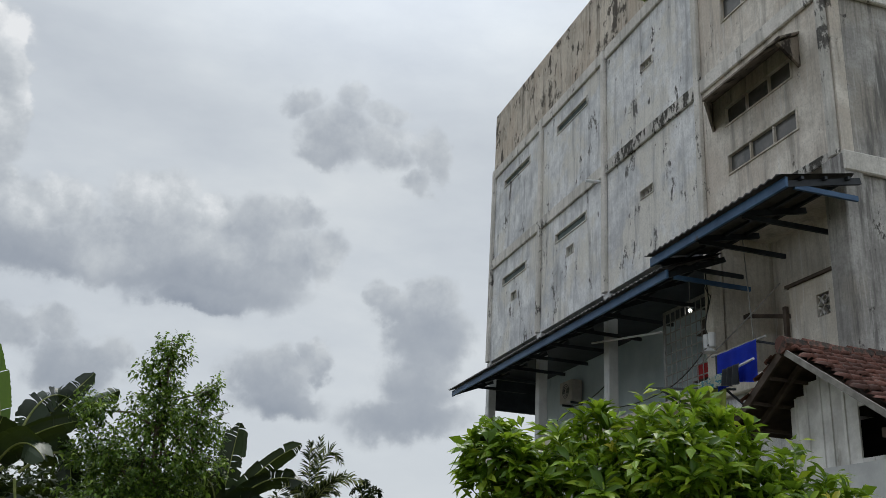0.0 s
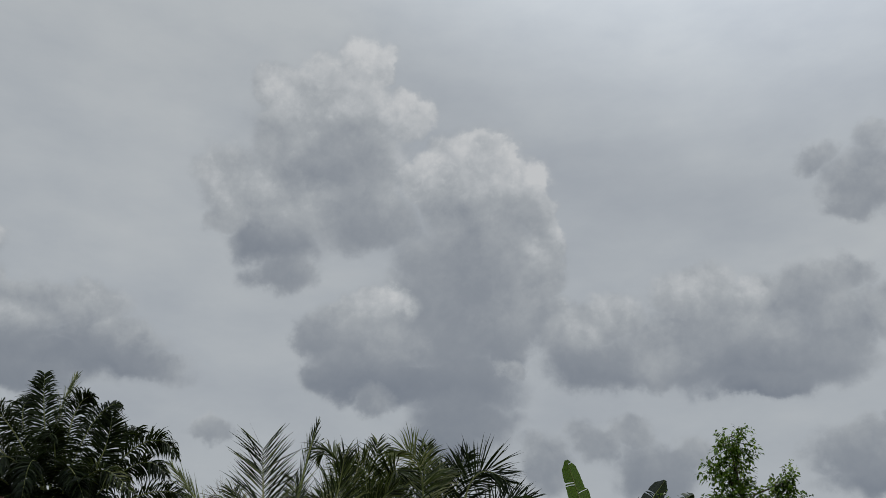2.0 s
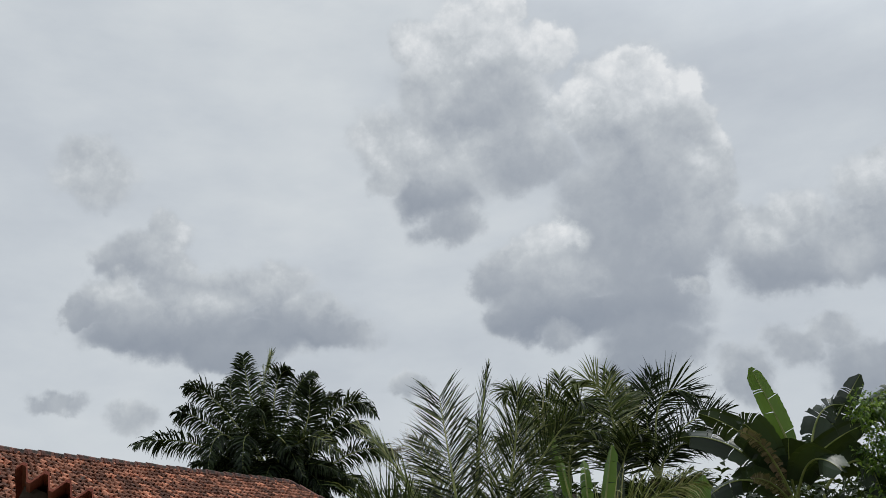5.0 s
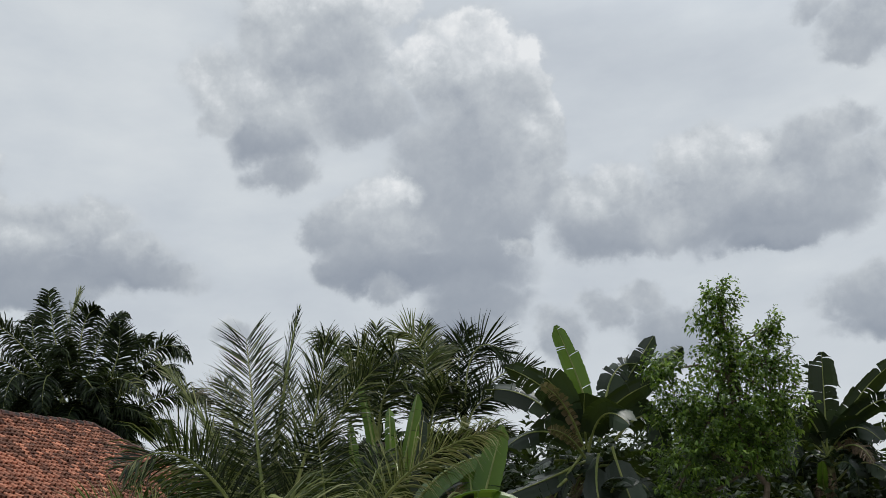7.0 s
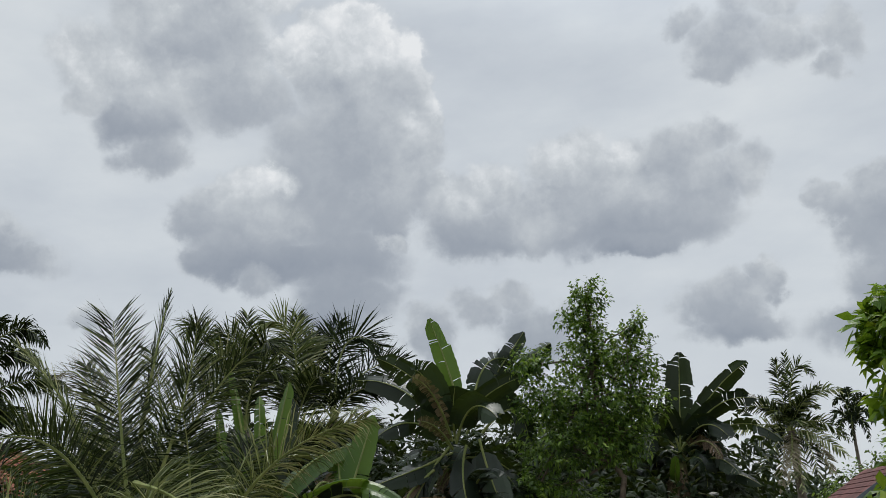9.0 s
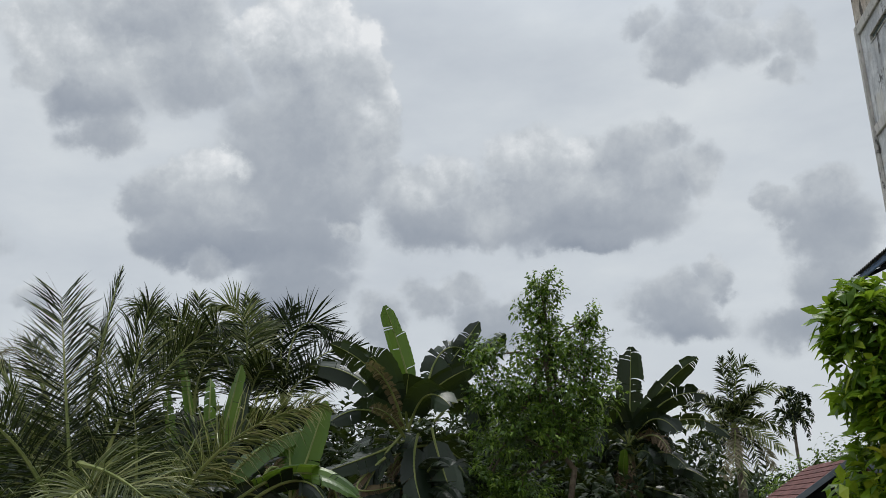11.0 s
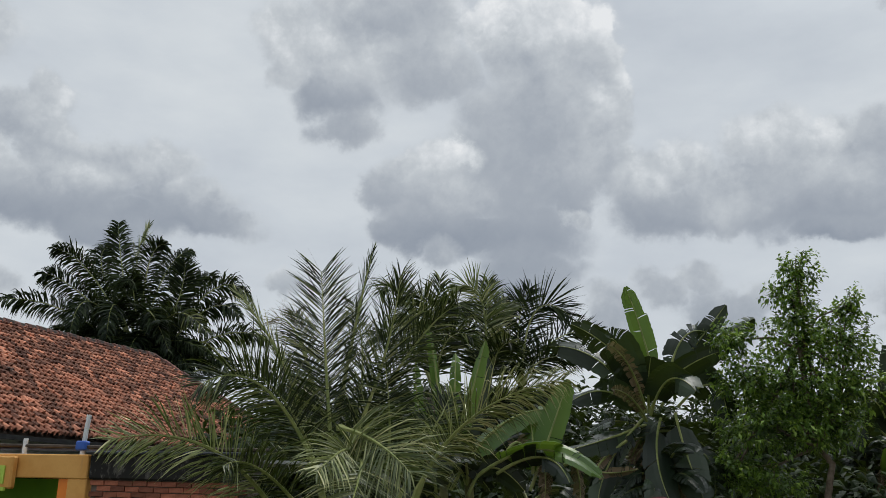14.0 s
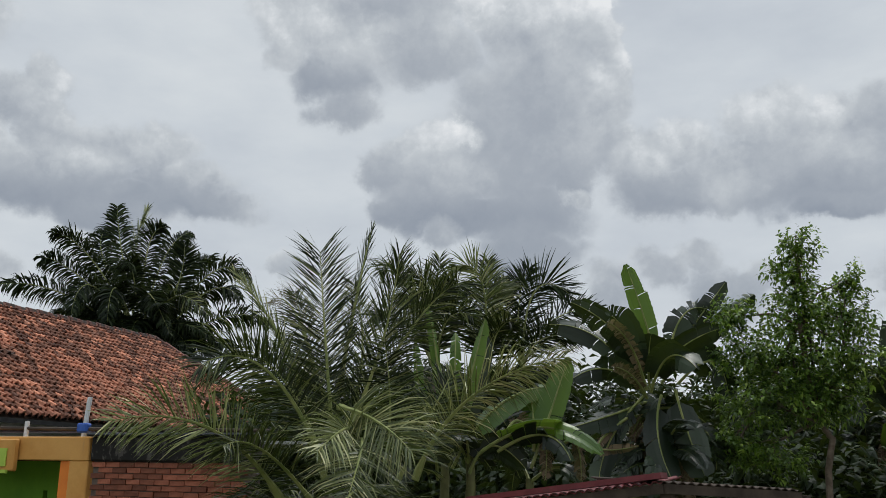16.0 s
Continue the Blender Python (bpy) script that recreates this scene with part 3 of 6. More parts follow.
for i, (a, b, c, d) in enumerate(slots):
    wide = b - a > 1.0
    small = b - a < 1.0
    panes = 3 if 11 < a < 12 else 1
    # vents are closed by a near-black block, the hole's shade as colour
    w = part("window" if wide else "vent_opening", boxes((F0 + (0.12 if small else 0.05), F0 + 0.15, a, b, c, d)), SHADOWED if small else (GLASS if 11 < a < 12 else LOUVRE), tower, "dark open vent" if small else "grey window strip")
    frame_bm = bmesh.new()
    t = 0.03 if wide else 0.015
    for q in ((F0 - 0.025, F0 + 0.05, a, b, c, c + t), (F0 - 0.025, F0 + 0.05, a, b, d - t, d), (F0 - 0.025, F0 + 0.05, a, a + t, c + t, d - t), (F0 - 0.025, F0 + 0.05, b - t, b, c + t, d - t)):
        box(frame_bm, *q)
    for k in range(1, panes):
        y = a + (b - a) * k / panes
        box(frame_bm, F0 + 0.0, F0 + 0.05, y - 0.018, y + 0.018, c + t, d - t)
    part("window_frame", frame_bm, BEIGE if 11 < a < 12 else TRIM, w)
    if small:
        for k in range(1, 4):
            y = a + (b - a) * k / 4
            part("vent_bar", boxes((F0 + 0.05, F0 + 0.1, y - 0.02, y + 0.02, c, d)), TRIM, w)
# hood over the double window
hood = part("window_hood", bmesh.new(), HOODMAT, tower, "sloping dark brown window hood")
bm = bmesh.new()
v = [bm.verts.new(p) for p in ((F0, 11.2, 10.98), (F0, 13.9, 10.98), (8.2, 13.15, 10.5), (8.2, 10.86, 10.5), (F0, 11.2, 10.93), (F0, 13.9, 10.93), (8.2, 13.15, 10.46), (8.2, 10.86, 10.46))]
for f in ((0, 1, 2, 3), (7, 6, 5, 4), (3, 2, 6, 7), (0, 3, 7, 4), (1, 5, 6, 2)):
    bm.faces.new([v[i] for i in f])
bm.to_mesh(hood.data)
for y, y2 in ((11.22, 10.95), (13.82, 13.1)):
    bm = bmesh.new()
    for k in (0, 0.07):
        v = [bm.verts.new(p) for p in ((F0, y + k, 10.9), (8.25, y2 + k, 10.45), (F0, y + k, 10.3))]
        bm.faces.new(v)
    v = bm.verts[:]
    bm.verts.ensure_lookup_table()
    for i, j in ((0, 1), (1, 2), (2, 0)):
        bm.faces.new((bm.verts[i], bm.verts[j], bm.verts[j + 3], bm.verts[i + 3]))
    part("hood_bracket", bm, HOODMAT, hood)
part("drain_pipe", bar(bmesh.new(), (F0 - 0.4, 18.75, 11.22), (F0, 18.7, 11.25), 0.04, 8), PVC, tower)
# gallery storey
part("gallery_floor", boxes((F0 - 0.12, F0 + 12, S0 + 0.45, S1, 5.05, 5.3), bevel=0.02), BEIGE, tower)
part("gallery_wall", boxes((10.6, 10.8, 14.43, S1 - 0.1, 5.3, ZB)), PALEBLUE, tower, "pale blue plastered wall")
part("near_bay_wall", boxes((10.3, 10.5, S0 + 0.22, 14.2, 5.3, ZB)), BEIGE, tower, "beige plastered wall")
part("cross_wall", boxes((F0 + 0.3, 10.8, 14.21, 14.42, 5.3, ZB)), BEIGE, tower)
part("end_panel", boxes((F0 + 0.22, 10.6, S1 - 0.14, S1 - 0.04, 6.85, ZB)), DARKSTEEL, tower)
# added sheet under the slab; near-black colour deepens the gallery's shade
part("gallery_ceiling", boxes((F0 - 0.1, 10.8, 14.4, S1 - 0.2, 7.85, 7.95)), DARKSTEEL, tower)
part("lower_wall", boxes((F0, F0 + 0.25, S0 + 0.3, S1, GZ, 5.05)), CEMENT, tower)
for c in cols[1:]:
    part("gallery_column", boxes((F0 - 0.02, F0 + 0.22, c - 0.13, c + 0.13, 5.3, ZB), bevel=0.015), WHITEWASH if c > 15 else BEIGE, tower, "square whitewashed column" if c > 15 else "")
# pier: real streaks, plus the side's shade in the darker base colour
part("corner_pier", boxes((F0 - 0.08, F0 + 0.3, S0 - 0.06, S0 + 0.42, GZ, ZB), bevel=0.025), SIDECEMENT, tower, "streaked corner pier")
bm = holed(bmesh.new(), F0 + 0.02, F0 + 0.16, S0 + 0.42, 12.0, 5.3, 6.55, [(11.07, 11.37, 5.9, 6.26)])
wallp = part("bay_parapet", bm, BEIGE, tower)
part("parapet_cap", boxes((F0 - 0.03, F0 + 0.2, S0 + 0.42, 12.05, 6.55, 6.6)), WOOD, tower)
bm = bmesh.new()
for i in range(2):
    for j in range(2):
        cy, cz = 11.145 + 0.15 * i, 5.99 + 0.18 * j
        for k in range(4):
            a = math.pi / 2 * k + math.pi / 4
            beam(bm, (F0 + 0.08, cy, cz), (F0 + 0.08, cy + 0.09 * math.cos(a), cz + 0.1 * math.sin(a)), 0.06, 0.025)
        bar(bm, (F0 + 0.05, cy, cz), (F0 + 0.11, cy, cz), 0.03, 8)
part("vent_block", bm, TRIM, wallp, "patterned cement vent block")
# canopies
def canopy(name, s0, s1, zf, front, label, rise):
    c = part(name, bmesh.new(), SHEET, tower, label)
    bm = bmesh.new()
    n = int((s1 - s0) / 0.09)
    top = []
    for i in range(n + 1):
        s = s0 + (s1 - s0) * i / n
        dz = 0.018 if i % 2 else -0.018
        top.append([bm.verts.new((d, s, z + dz)) for d, z in ((front - 0.1, zf + 0.02), (F0 - 0.11, zf + rise), (front - 0.1, zf), (F0 - 0.11, zf + rise - 0.015))])
    for p, q in zip(top, top[1:]):
        bm.faces.new((p[0], q[0], q[1], p[1]))
        bm.faces.new((p[3], q[3], q[2], p[2]))
        bm.faces.new((p[2], q[2], q[0], p[0]))
    bm.to_mesh(c.data)
    part("fascia", boxes((front, front + 0.05, s0 + 0.02, s1 - 0.02, zf - 0.17, zf - 0.005), bevel=0.008), BLUESTEEL, c, "blue painted steel fascia")
    k = int((s1 - s0) / 1.3)
    for i in range(k + 1):
        s = s0 + 0.1 + (s1 - s0 - 0.2) * i / k
        part("rafter", beam(bmesh.new(), (front + 0.06, s, zf - 0.09), (F0 - 0.02, s, zf + rise - 0.1), 0.06, 0.1), DARKSTEEL, c)
        if s < 25:
            part("tie_beam", beam(bmesh.new(), (front + 0.2, s, zf - 0.1), (F0 + (0.5 if s > 10.7 else -0.09), s, zf - 0.1), 0.05, 0.08), BLUESTEEL if i == 0 else DARKSTEEL, c)
    for j in range(3):
        t = (j + 0.7) / 3.4
        part("purlin", beam(bmesh.new(), (front + (F0 - front) * t, s0, zf + (rise - 0.05) * t - 0.03), (front + (F0 - front) * t, s1, zf + (rise - 0.05) * t - 0.03), 0.05, 0.05), DARKSTEEL, c)
    return c


canopy("gallery_canopy", 13.6, 26.0, 7.2, 7.62, "long lean-to canopy of dark roof sheets", 0.5)
canopy("bay_canopy", 10.05, 14.0, 7.5, 7.5, "raised lean-to canopy over the near bay", 0.3)

# ---- roofs, walls and sheds ----


def tile_geometry(w, l, rise):
    """One curved roof tile with thickness, lying in x (across) and y (up the slope)."""
    verts, faces = [], []
    xs = [(-0.5, 0.0), (-0.28, 0.75), (-0.02, 1.0), (0.22, 0.5), (0.36, 0.05), (0.52, 0.3)]
    for y, lift in ((-0.02 * l, 0.05), (l * 1.12, 0.0)):
        for x, h in xs:
            verts.append((x * w * 0.9, y, h * rise + lift))
    for x, h in xs:
        verts.append((x * w * 0.9, -0.02 * l, h * rise + 0.008))
    n = len(xs)
    for i in range(n - 1):
        faces.append((i, i + 1, n + i + 1, n + i))
        faces.append((2 * n + i, 2 * n + i + 1, i + 1, i))
    return verts, faces


def tiled_slope(parent, corner, across, up, nu, nv, w, l, rise, mat, keep, nearest, seed=0):
    """Tiles in rows over a slope. keep(i, j): whether the tile is there. The `nearest` rows from the eave are pieces of their own."""
    rng = np.random.default_rng(seed)
    corner, across, up = Vector(corner), Vector(across).normalized(), Vector(up).normalized()
    nor = across.cross(up)
    rot = Matrix((across, up, nor)).transposed().to_4x4()
    tv, tf = tile_geometry(w, l, rise)
    soft = mat is DARKCLAY
    me = mesh_of("roof_tile", tv, tf, mat, soft)
    verts, faces, made = [], [], 0
    for j in range(nv):
        for i in range(nu):
            if not keep(i, j):
                continue
            jit = Vector(rng.normal(0, 0.006, 3))
            m = Matrix.Translation(corner + across * (i + 0.5 + 0.5 * (j % 2)) * w + up * j * l + jit) @ rot @ pose(0, 0, 0, rng.normal(0, 3.0), rng.normal(0, 7.0), rng.normal(0, 7.0))
            if nearest(i, j) and made < 300:
                made += 1
                t = link_mesh("roof_tile", me, None, parent)
                t.matrix_basis = m
            else:
                b = len(verts)
                verts += [m @ Vector(v) for v in tv]
                faces += [tuple(b + k for k in f) for f in tf]
    rest = link_mesh("tile_field", mesh_of("tile_field", verts, faces, mat, soft), None, parent)
    rest["kind"] = "stuff"
    return rest


def island_vary(mat):
    """Lets joined pieces of a material differ from one another as well."""
    t = mat.node_tree
    b = [n for n in t.nodes if n.type == "BSDF_PRINCIPLED"][0]
    src = b.inputs["Base Color"].links[0].from_socket
    n = Nodes(t, False)
    r = n.add("ShaderNodeNewGeometry").outputs["Random Per Island"]
    hot = n.math("MULTIPLY_ADD", n.math("POWER", r, 2.2), 1.6, 0.42)
    s = n.vec("SCALE", src)
    t.links.new(hot, s.node.inputs["Scale"])
    t.links.new(s, b.inputs["Base Color"])


for m_ in (CLAY, DARKCLAY, SHINGLE, BRICK, BOARD):
    island_vary(m_)

# tiled house: ridge along the facade's direction
RD, ED, RZ, EZ, RS0, RS1 = -18.85, -14.7, 5.25, 2.42, 7.0, 22.5
house = thing("tiled_house", TURN, "low house under an old red clay tile roof", "house")
slope = Vector((ED - RD, 0, EZ - RZ))
nu, nv = int((26.2 - RS0) / 0.155), int(slope.length / 0.19) + 1
HIP = 2.8


def on_hip(i, j):
    s = RS0 + (i + 0.5) * 0.155
    return s < RS1 + HIP * (1 - j / nv)


roof = part("roof", bmesh.new(), WOOD, house)
bm = bmesh.new()
pts = [(RD, RS0, RZ - 0.06), (RD, RS1, RZ - 0.06), (ED, RS1 + HIP, EZ - 0.06), (ED, RS0, EZ - 0.06), (2 * RD - ED, RS1 + HIP, EZ - 0.06), (2 * RD - ED, RS0, EZ - 0.06)]
v = [bm.verts.new(p) for p in pts]
for f in ((3, 2, 1, 0), (0, 1, 4, 5), (2, 4, 1), (3, 0, 5)):
    bm.faces.new([v[i] for i in f])
bmesh.ops.solidify(bm, geom=bm.faces[:], thickness=0.06)
bm.to_mesh(roof.data)
tiled_slope(roof, (ED, RS0, EZ), (0, 1, 0), (RD - ED, 0, RZ - EZ), nu, nv, 0.155, 0.19, 0.085, CLAY, on_hip, lambda i, j: 56 < i < 78 and j < 15, 1)



def cap_run(parent, a, b, n, r):
    """Overlapping half-round cap tiles from a to b, each a piece of its own."""
    a, b = Vector(a), Vector(b)
    step = (b - a) / n
    bm = bmesh.new()
    bar(bm, (0, 0, 0), step * 1.07, r * 1.12, 8, r * 0.97)
    first = part("ridge_cap", bm, DARKCLAY, parent)
    first.matrix_basis = Matrix.Translation(a)
    for i in range(1, n):
        o = link_mesh("ridge_cap", first.data, None, parent)
        o.matrix_basis = Matrix.Translation(a + step * i + Vector((0, 0, 0.012 * math.sin(i * 2.1))))


cap_run(roof, (RD, RS0, RZ + 0.04), (RD, RS1, RZ + 0.04), 44, 0.12)
cap_run(roof, (RD, RS1, RZ + 0.04), (ED, RS1 + HIP, EZ + 0.05), 17, 0.115)
part("wall", boxes((2 * RD - ED + 0.8, ED - 0.8, RS0 + 0.3, RS1 + HIP - 0.9, GZ, EZ + 0.1)), WHITEWASH, house)
part("gutter", boxes((ED + 0.02, ED + 0.1, RS0, RS1 + HIP, EZ - 0.14, EZ - 0.05)), BLACKWIRE, house)
awn = thing("lean_to_roof", TURN, "small rusty sheet roof leaning against the tiled roof", "roof")
part("sheet", beam(bmesh.new(), (-15.4, 24.0, 3.45), (-13.6, 25.9, 3.2), 1.4, 0.04), SHEET, awn)
part("prop", beam(bmesh.new(), (-14.2, 25.2, GZ), (-14.2, 25.2, 3.26), 0.08, 0.08), WOOD, awn)
# low sheet roofs between wall and tiled house
low = thing("sheet_roof", TURN @ Matrix.Translation((0, 0, -0.15)), "low rusty zinc sheet roof behind the brick wall", "roof")
part("sheet", beam(bmesh.new(), (-13.2, 9.0, 1.95), (-8.4, 15.5, 2.1), 2.6, 0.05), ZINC, low)
part("rust_sheet", beam(bmesh.new(), (-12.6, 10.4, 2.12), (-10.4, 12.2, 2.2), 1.2, 0.03), REDSHEET, low)
part("post", boxes((-11.05, -10.95, 11.9, 12.0, GZ, 2.0)), WOOD, low)

LOWER = TURN @ Matrix.Translation((0, 0, -0.21))
# brick wall with a blackened cap, beside the orange house
WS = 9.2
wall = thing("brick_wall", LOWER @ Matrix.Translation((-0.08, 0, 0)), "bare red brick wall with a black mouldy cement cap", "wall")
part("core", boxes((-8.5, -6.2, WS + 0.02, WS + 0.13, GZ, 1.74)), MORTAR, wall)
part("cap", boxes((-8.52, -6.2, WS - 0.04, WS + 0.18, 1.74, 2.03), bevel=0.02), CAPCEMENT, wall, "black mouldy cement cap")
part("coping", boxes((-8.55, -6.2, WS - 0.1, WS + 0.24, 2.034, 2.07), bevel=0.01), DARKSTEEL, wall)

# orange house front
oh = thing("painted_house", LOWER @ Matrix.Translation((-0.08, 0, 0)), "small house front painted orange and green", "house")
part("lintel", boxes((-12.6, -8.56, WS - 0.02, WS + 0.16, 1.74, 2.03), bevel=0.012), ORANGE, oh, "weathered orange lintel")
part("pillar", boxes((-8.86, -8.56, WS - 0.01, WS + 0.16, GZ, 1.74), bevel=0.012), ORANGE, oh)
part("jamb", boxes((-9.02, -8.86, WS + 0.02, WS + 0.14, GZ, 1.735)), HOTORANGE, oh, "bright orange jamb")
bm = holed(bmesh.new(), 0, 0.12, -12.6, -8.86, GZ, 1.74, [(-10.05 + 0.24 * i, -9.97 + 0.24 * i, 1.05, 1.36) for i in range(4)])
gw = part("green_wall", bm, GREENPAINT, oh, "green painted wall with narrow vents")
gw.matrix_basis = Matrix.Translation((0, WS + 0.95, 0)) @ Matrix(((0, 1, 0, 0), (-1, 0, 0, 0), (0, 0, 1, 0), (0, 0, 0, 1)))
# added near-black sheet: painted shade behind the narrow vents
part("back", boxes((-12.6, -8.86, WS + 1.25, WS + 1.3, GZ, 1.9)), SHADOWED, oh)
part("ceiling", boxes((-12.6, -8.56, WS + 0.16, WS + 1.3, 1.9, 1.96)), ORANGE, oh)
part("moulding", boxes((-12.6, -9.66, WS - 0.12, WS - 0.024, 1.6, 2.0), bevel=0.02), ORANGE, oh)
part("moulding_panel", boxes((-12.6, -9.76, WS - 0.14, WS - 0.124, 1.66, 1.88)), LIME, oh, "lime green panel")
part("moulding_foot", boxes((-12.6, -9.72, WS - 0.16, WS - 0.124, 1.575, 1.62)), LIME, oh)
post = thing("pvc_pipe", LOWER @ Matrix.Translation((-0.08, 0, 0)), "white plastic pipe tied with a blue strap", "pipe")
part("pipe", bar(bmesh.new(), (-8.78, WS + 0.1, 2.03), (-8.74, WS + 0.1, 2.52), 0.03, 10), PVC, post)
part("strap", boxes((-8.87, -8.7, WS + 0.05, WS + 0.15, 2.08, 2.2), bevel=0.02), BLUEBAND, post, "blue strap")
post2 = thing("pvc_pipe", LOWER @ Matrix.Translation((-0.08, 0, 0)), "short white plastic pipe stub on the wall top", "pipe")
part("pipe", bar(bmesh.new(), (-9.72, WS + 0.1, 2.03), (-9.72, WS + 0.1, 2.23), 0.03, 10), PVC, post2)
pole = thing("bamboo_rail", LOWER @ Matrix.Translation((-0.08, 0, 0)), "thin dark rail lying along the wall top", "rail")
part("rail", bar(bmesh.new(), (-12.0, WS + 0.1, 2.16), (-6.0, WS + 0.1, 2.1), 0.022, 6), WOOD, pole)
stone = thing("broken_mirror_slab", LOWER, "jagged dark slab leaning on the brick wall", "slab")
bm = bmesh.new()
v = [bm.verts.new((x, WS - 0.12, z)) for x, z in ((-7.45, 0.8), (-7.4, 1.22), (-7.3, 1.3), (-7.22, 1.24), (-7.16, 1.28), (-7.05, 1.1), (-7.02, 0.8))]
bm.faces.new(v)
bmesh.ops.solidify(bm, geom=bm.faces[:], thickness=0.03)
part("slab", bm, DARKSTEEL, stone)
part("stand", boxes((-7.4, -7.05, WS - 0.16, WS - 0.03, GZ, 0.8)), MORTAR, stone)

# maroon sheet shed
def corrugated(a, b, c, n, amp, thick=0.01):
    """A wavy sheet: waves run from a to b, each wave is carried along to c - a."""
    a, b, c = Vector(a), Vector(b), Vector(c)
    nor = (b - a).cross(c - a).normalized()
    if nor.z < 0:
        nor = -nor
    bm = bmesh.new()
    rows = []
    for i in range(n * 6 + 1):
        t = i / (n * 6)
        o = nor * amp * math.sin(2 * math.pi * i / 6)
        p = a.lerp(b, t) + o
        rows.append([bm.verts.new(q) for q in (p, p + c - a, p + c - a - nor * thick, p - nor * thick)])
    for p, q in zip(rows, rows[1:]):
        for k in range(4):
            bm.faces.new((p[k], p[(k + 1) % 4], q[(k + 1) % 4], q[k]))
    bm.faces.new(rows[0])
    bm.faces.new(rows[-1][::-1])
    bmesh.ops.recalc_face_normals(bm, faces=bm.faces[:])
    return bm


shed = thing("sheet_shed", None, "low shed under a maroon corrugated sheet roof", "shed")
C, L_, R_ = polar(28.2, 8.5, 1.41), polar(39.2, 9.4, 1.16), polar(20.6, 9.6, 1.36)
back_l = L_ + polar(20, 1.8, 0.06)
part("roof_sheet", corrugated(L_, C, back_l, 22, 0.012), REDSHEET, shed, "maroon corrugated sheet")
part("ridge_flashing", beam(bmesh.new(), L_ + Vector((0, 0.05, 0.05)), C + Vector((0, 0.05, 0.05)), 0.16, 0.05), REDSHEET, shed)
part("side_sheet", corrugated(C, R_, C + polar(60, 1.2, 0.03), 16, 0.01), WOOD, shed)
part("side_fascia", beam(bmesh.new(), C + Vector((0.02, 0.02, -0.06)), R_ + Vector((0, 0.02, -0.06)), 0.05, 0.08), WOOD, shed)
part("fascia", beam(bmesh.new(), L_ + Vector((0, 0.04, -0.06)), C + Vector((0, 0.04, -0.06)), 0.05, 0.08), WOOD, shed)
for q in (C, L_, R_):
    part("post", boxes((q.x - 0.05, q.x + 0.05, q.y + 0.06, q.y + 0.16, GZ, q.z - 0.05)), WOOD, shed)
part("wall", beam(bmesh.new(), Vector((L_.x, L_.y + 0.2, 0.2)), Vector((C.x, C.y + 0.2, 0.2)), 0.05, 2.0), WOOD, shed)

# red wave-sheet eave close to the camera
near = thing("wave_roof", None, "red wavy roof sheets on a dark timber eave", "roof")
A, Bp = Vector((-2.48, 0.74, 1.99)), Vector((-2.42, 0.90, 1.92))
dirn = (Bp - A).normalized()
A0 = A - dirn * 0.1
left = Vector((-dirn.y, dirn.x, 0))
if left.x > 0:
    left = -left
part("wave_sheet", corrugated(A0, Bp, A0 + left * 0.4 + Vector((0, 0, -0.06)), 5, 0.02, 0.008), REDWAVE, near)
part("eave_beam", beam(bmesh.new(), A0 + left * 0.12 + Vector((0, 0, -0.09)), Bp + left * 0.12 - dirn * 0.12 + Vector((0, 0, -0.09)), 0.07, 0.12), WOOD, near)
part("soffit", beam(bmesh.new(), A0 + left * 0.22 + Vector((0, 0, -0.09)), Bp + left * 0.22 - dirn * 0.1 + Vector((0, 0, -0.09)), 0.3, 0.03), WOOD, near)
for q in (0.04, 0.16):
    o = A0 + dirn * q + left * 0.12
    part("post", boxes((o.x - 0.05, o.x + 0.05, o.y - 0.05, o.y + 0.05, GZ, o.z - 0.15)), WOOD, near)

# small hut with a shingled gable roof
hut = thing("shingled_hut", None, "small hut with a dark red shingle roof and blue-grey bargeboards", "hut")
P0, P1 = polar(2.6, 14.4, 2.0), polar(4.9, 18.4, 2.0)
rid = (P1 - P0).normalized()
out_l = Vector((-rid.y, rid.x, 0))
if out_l.x > 0:
    out_l = -out_l
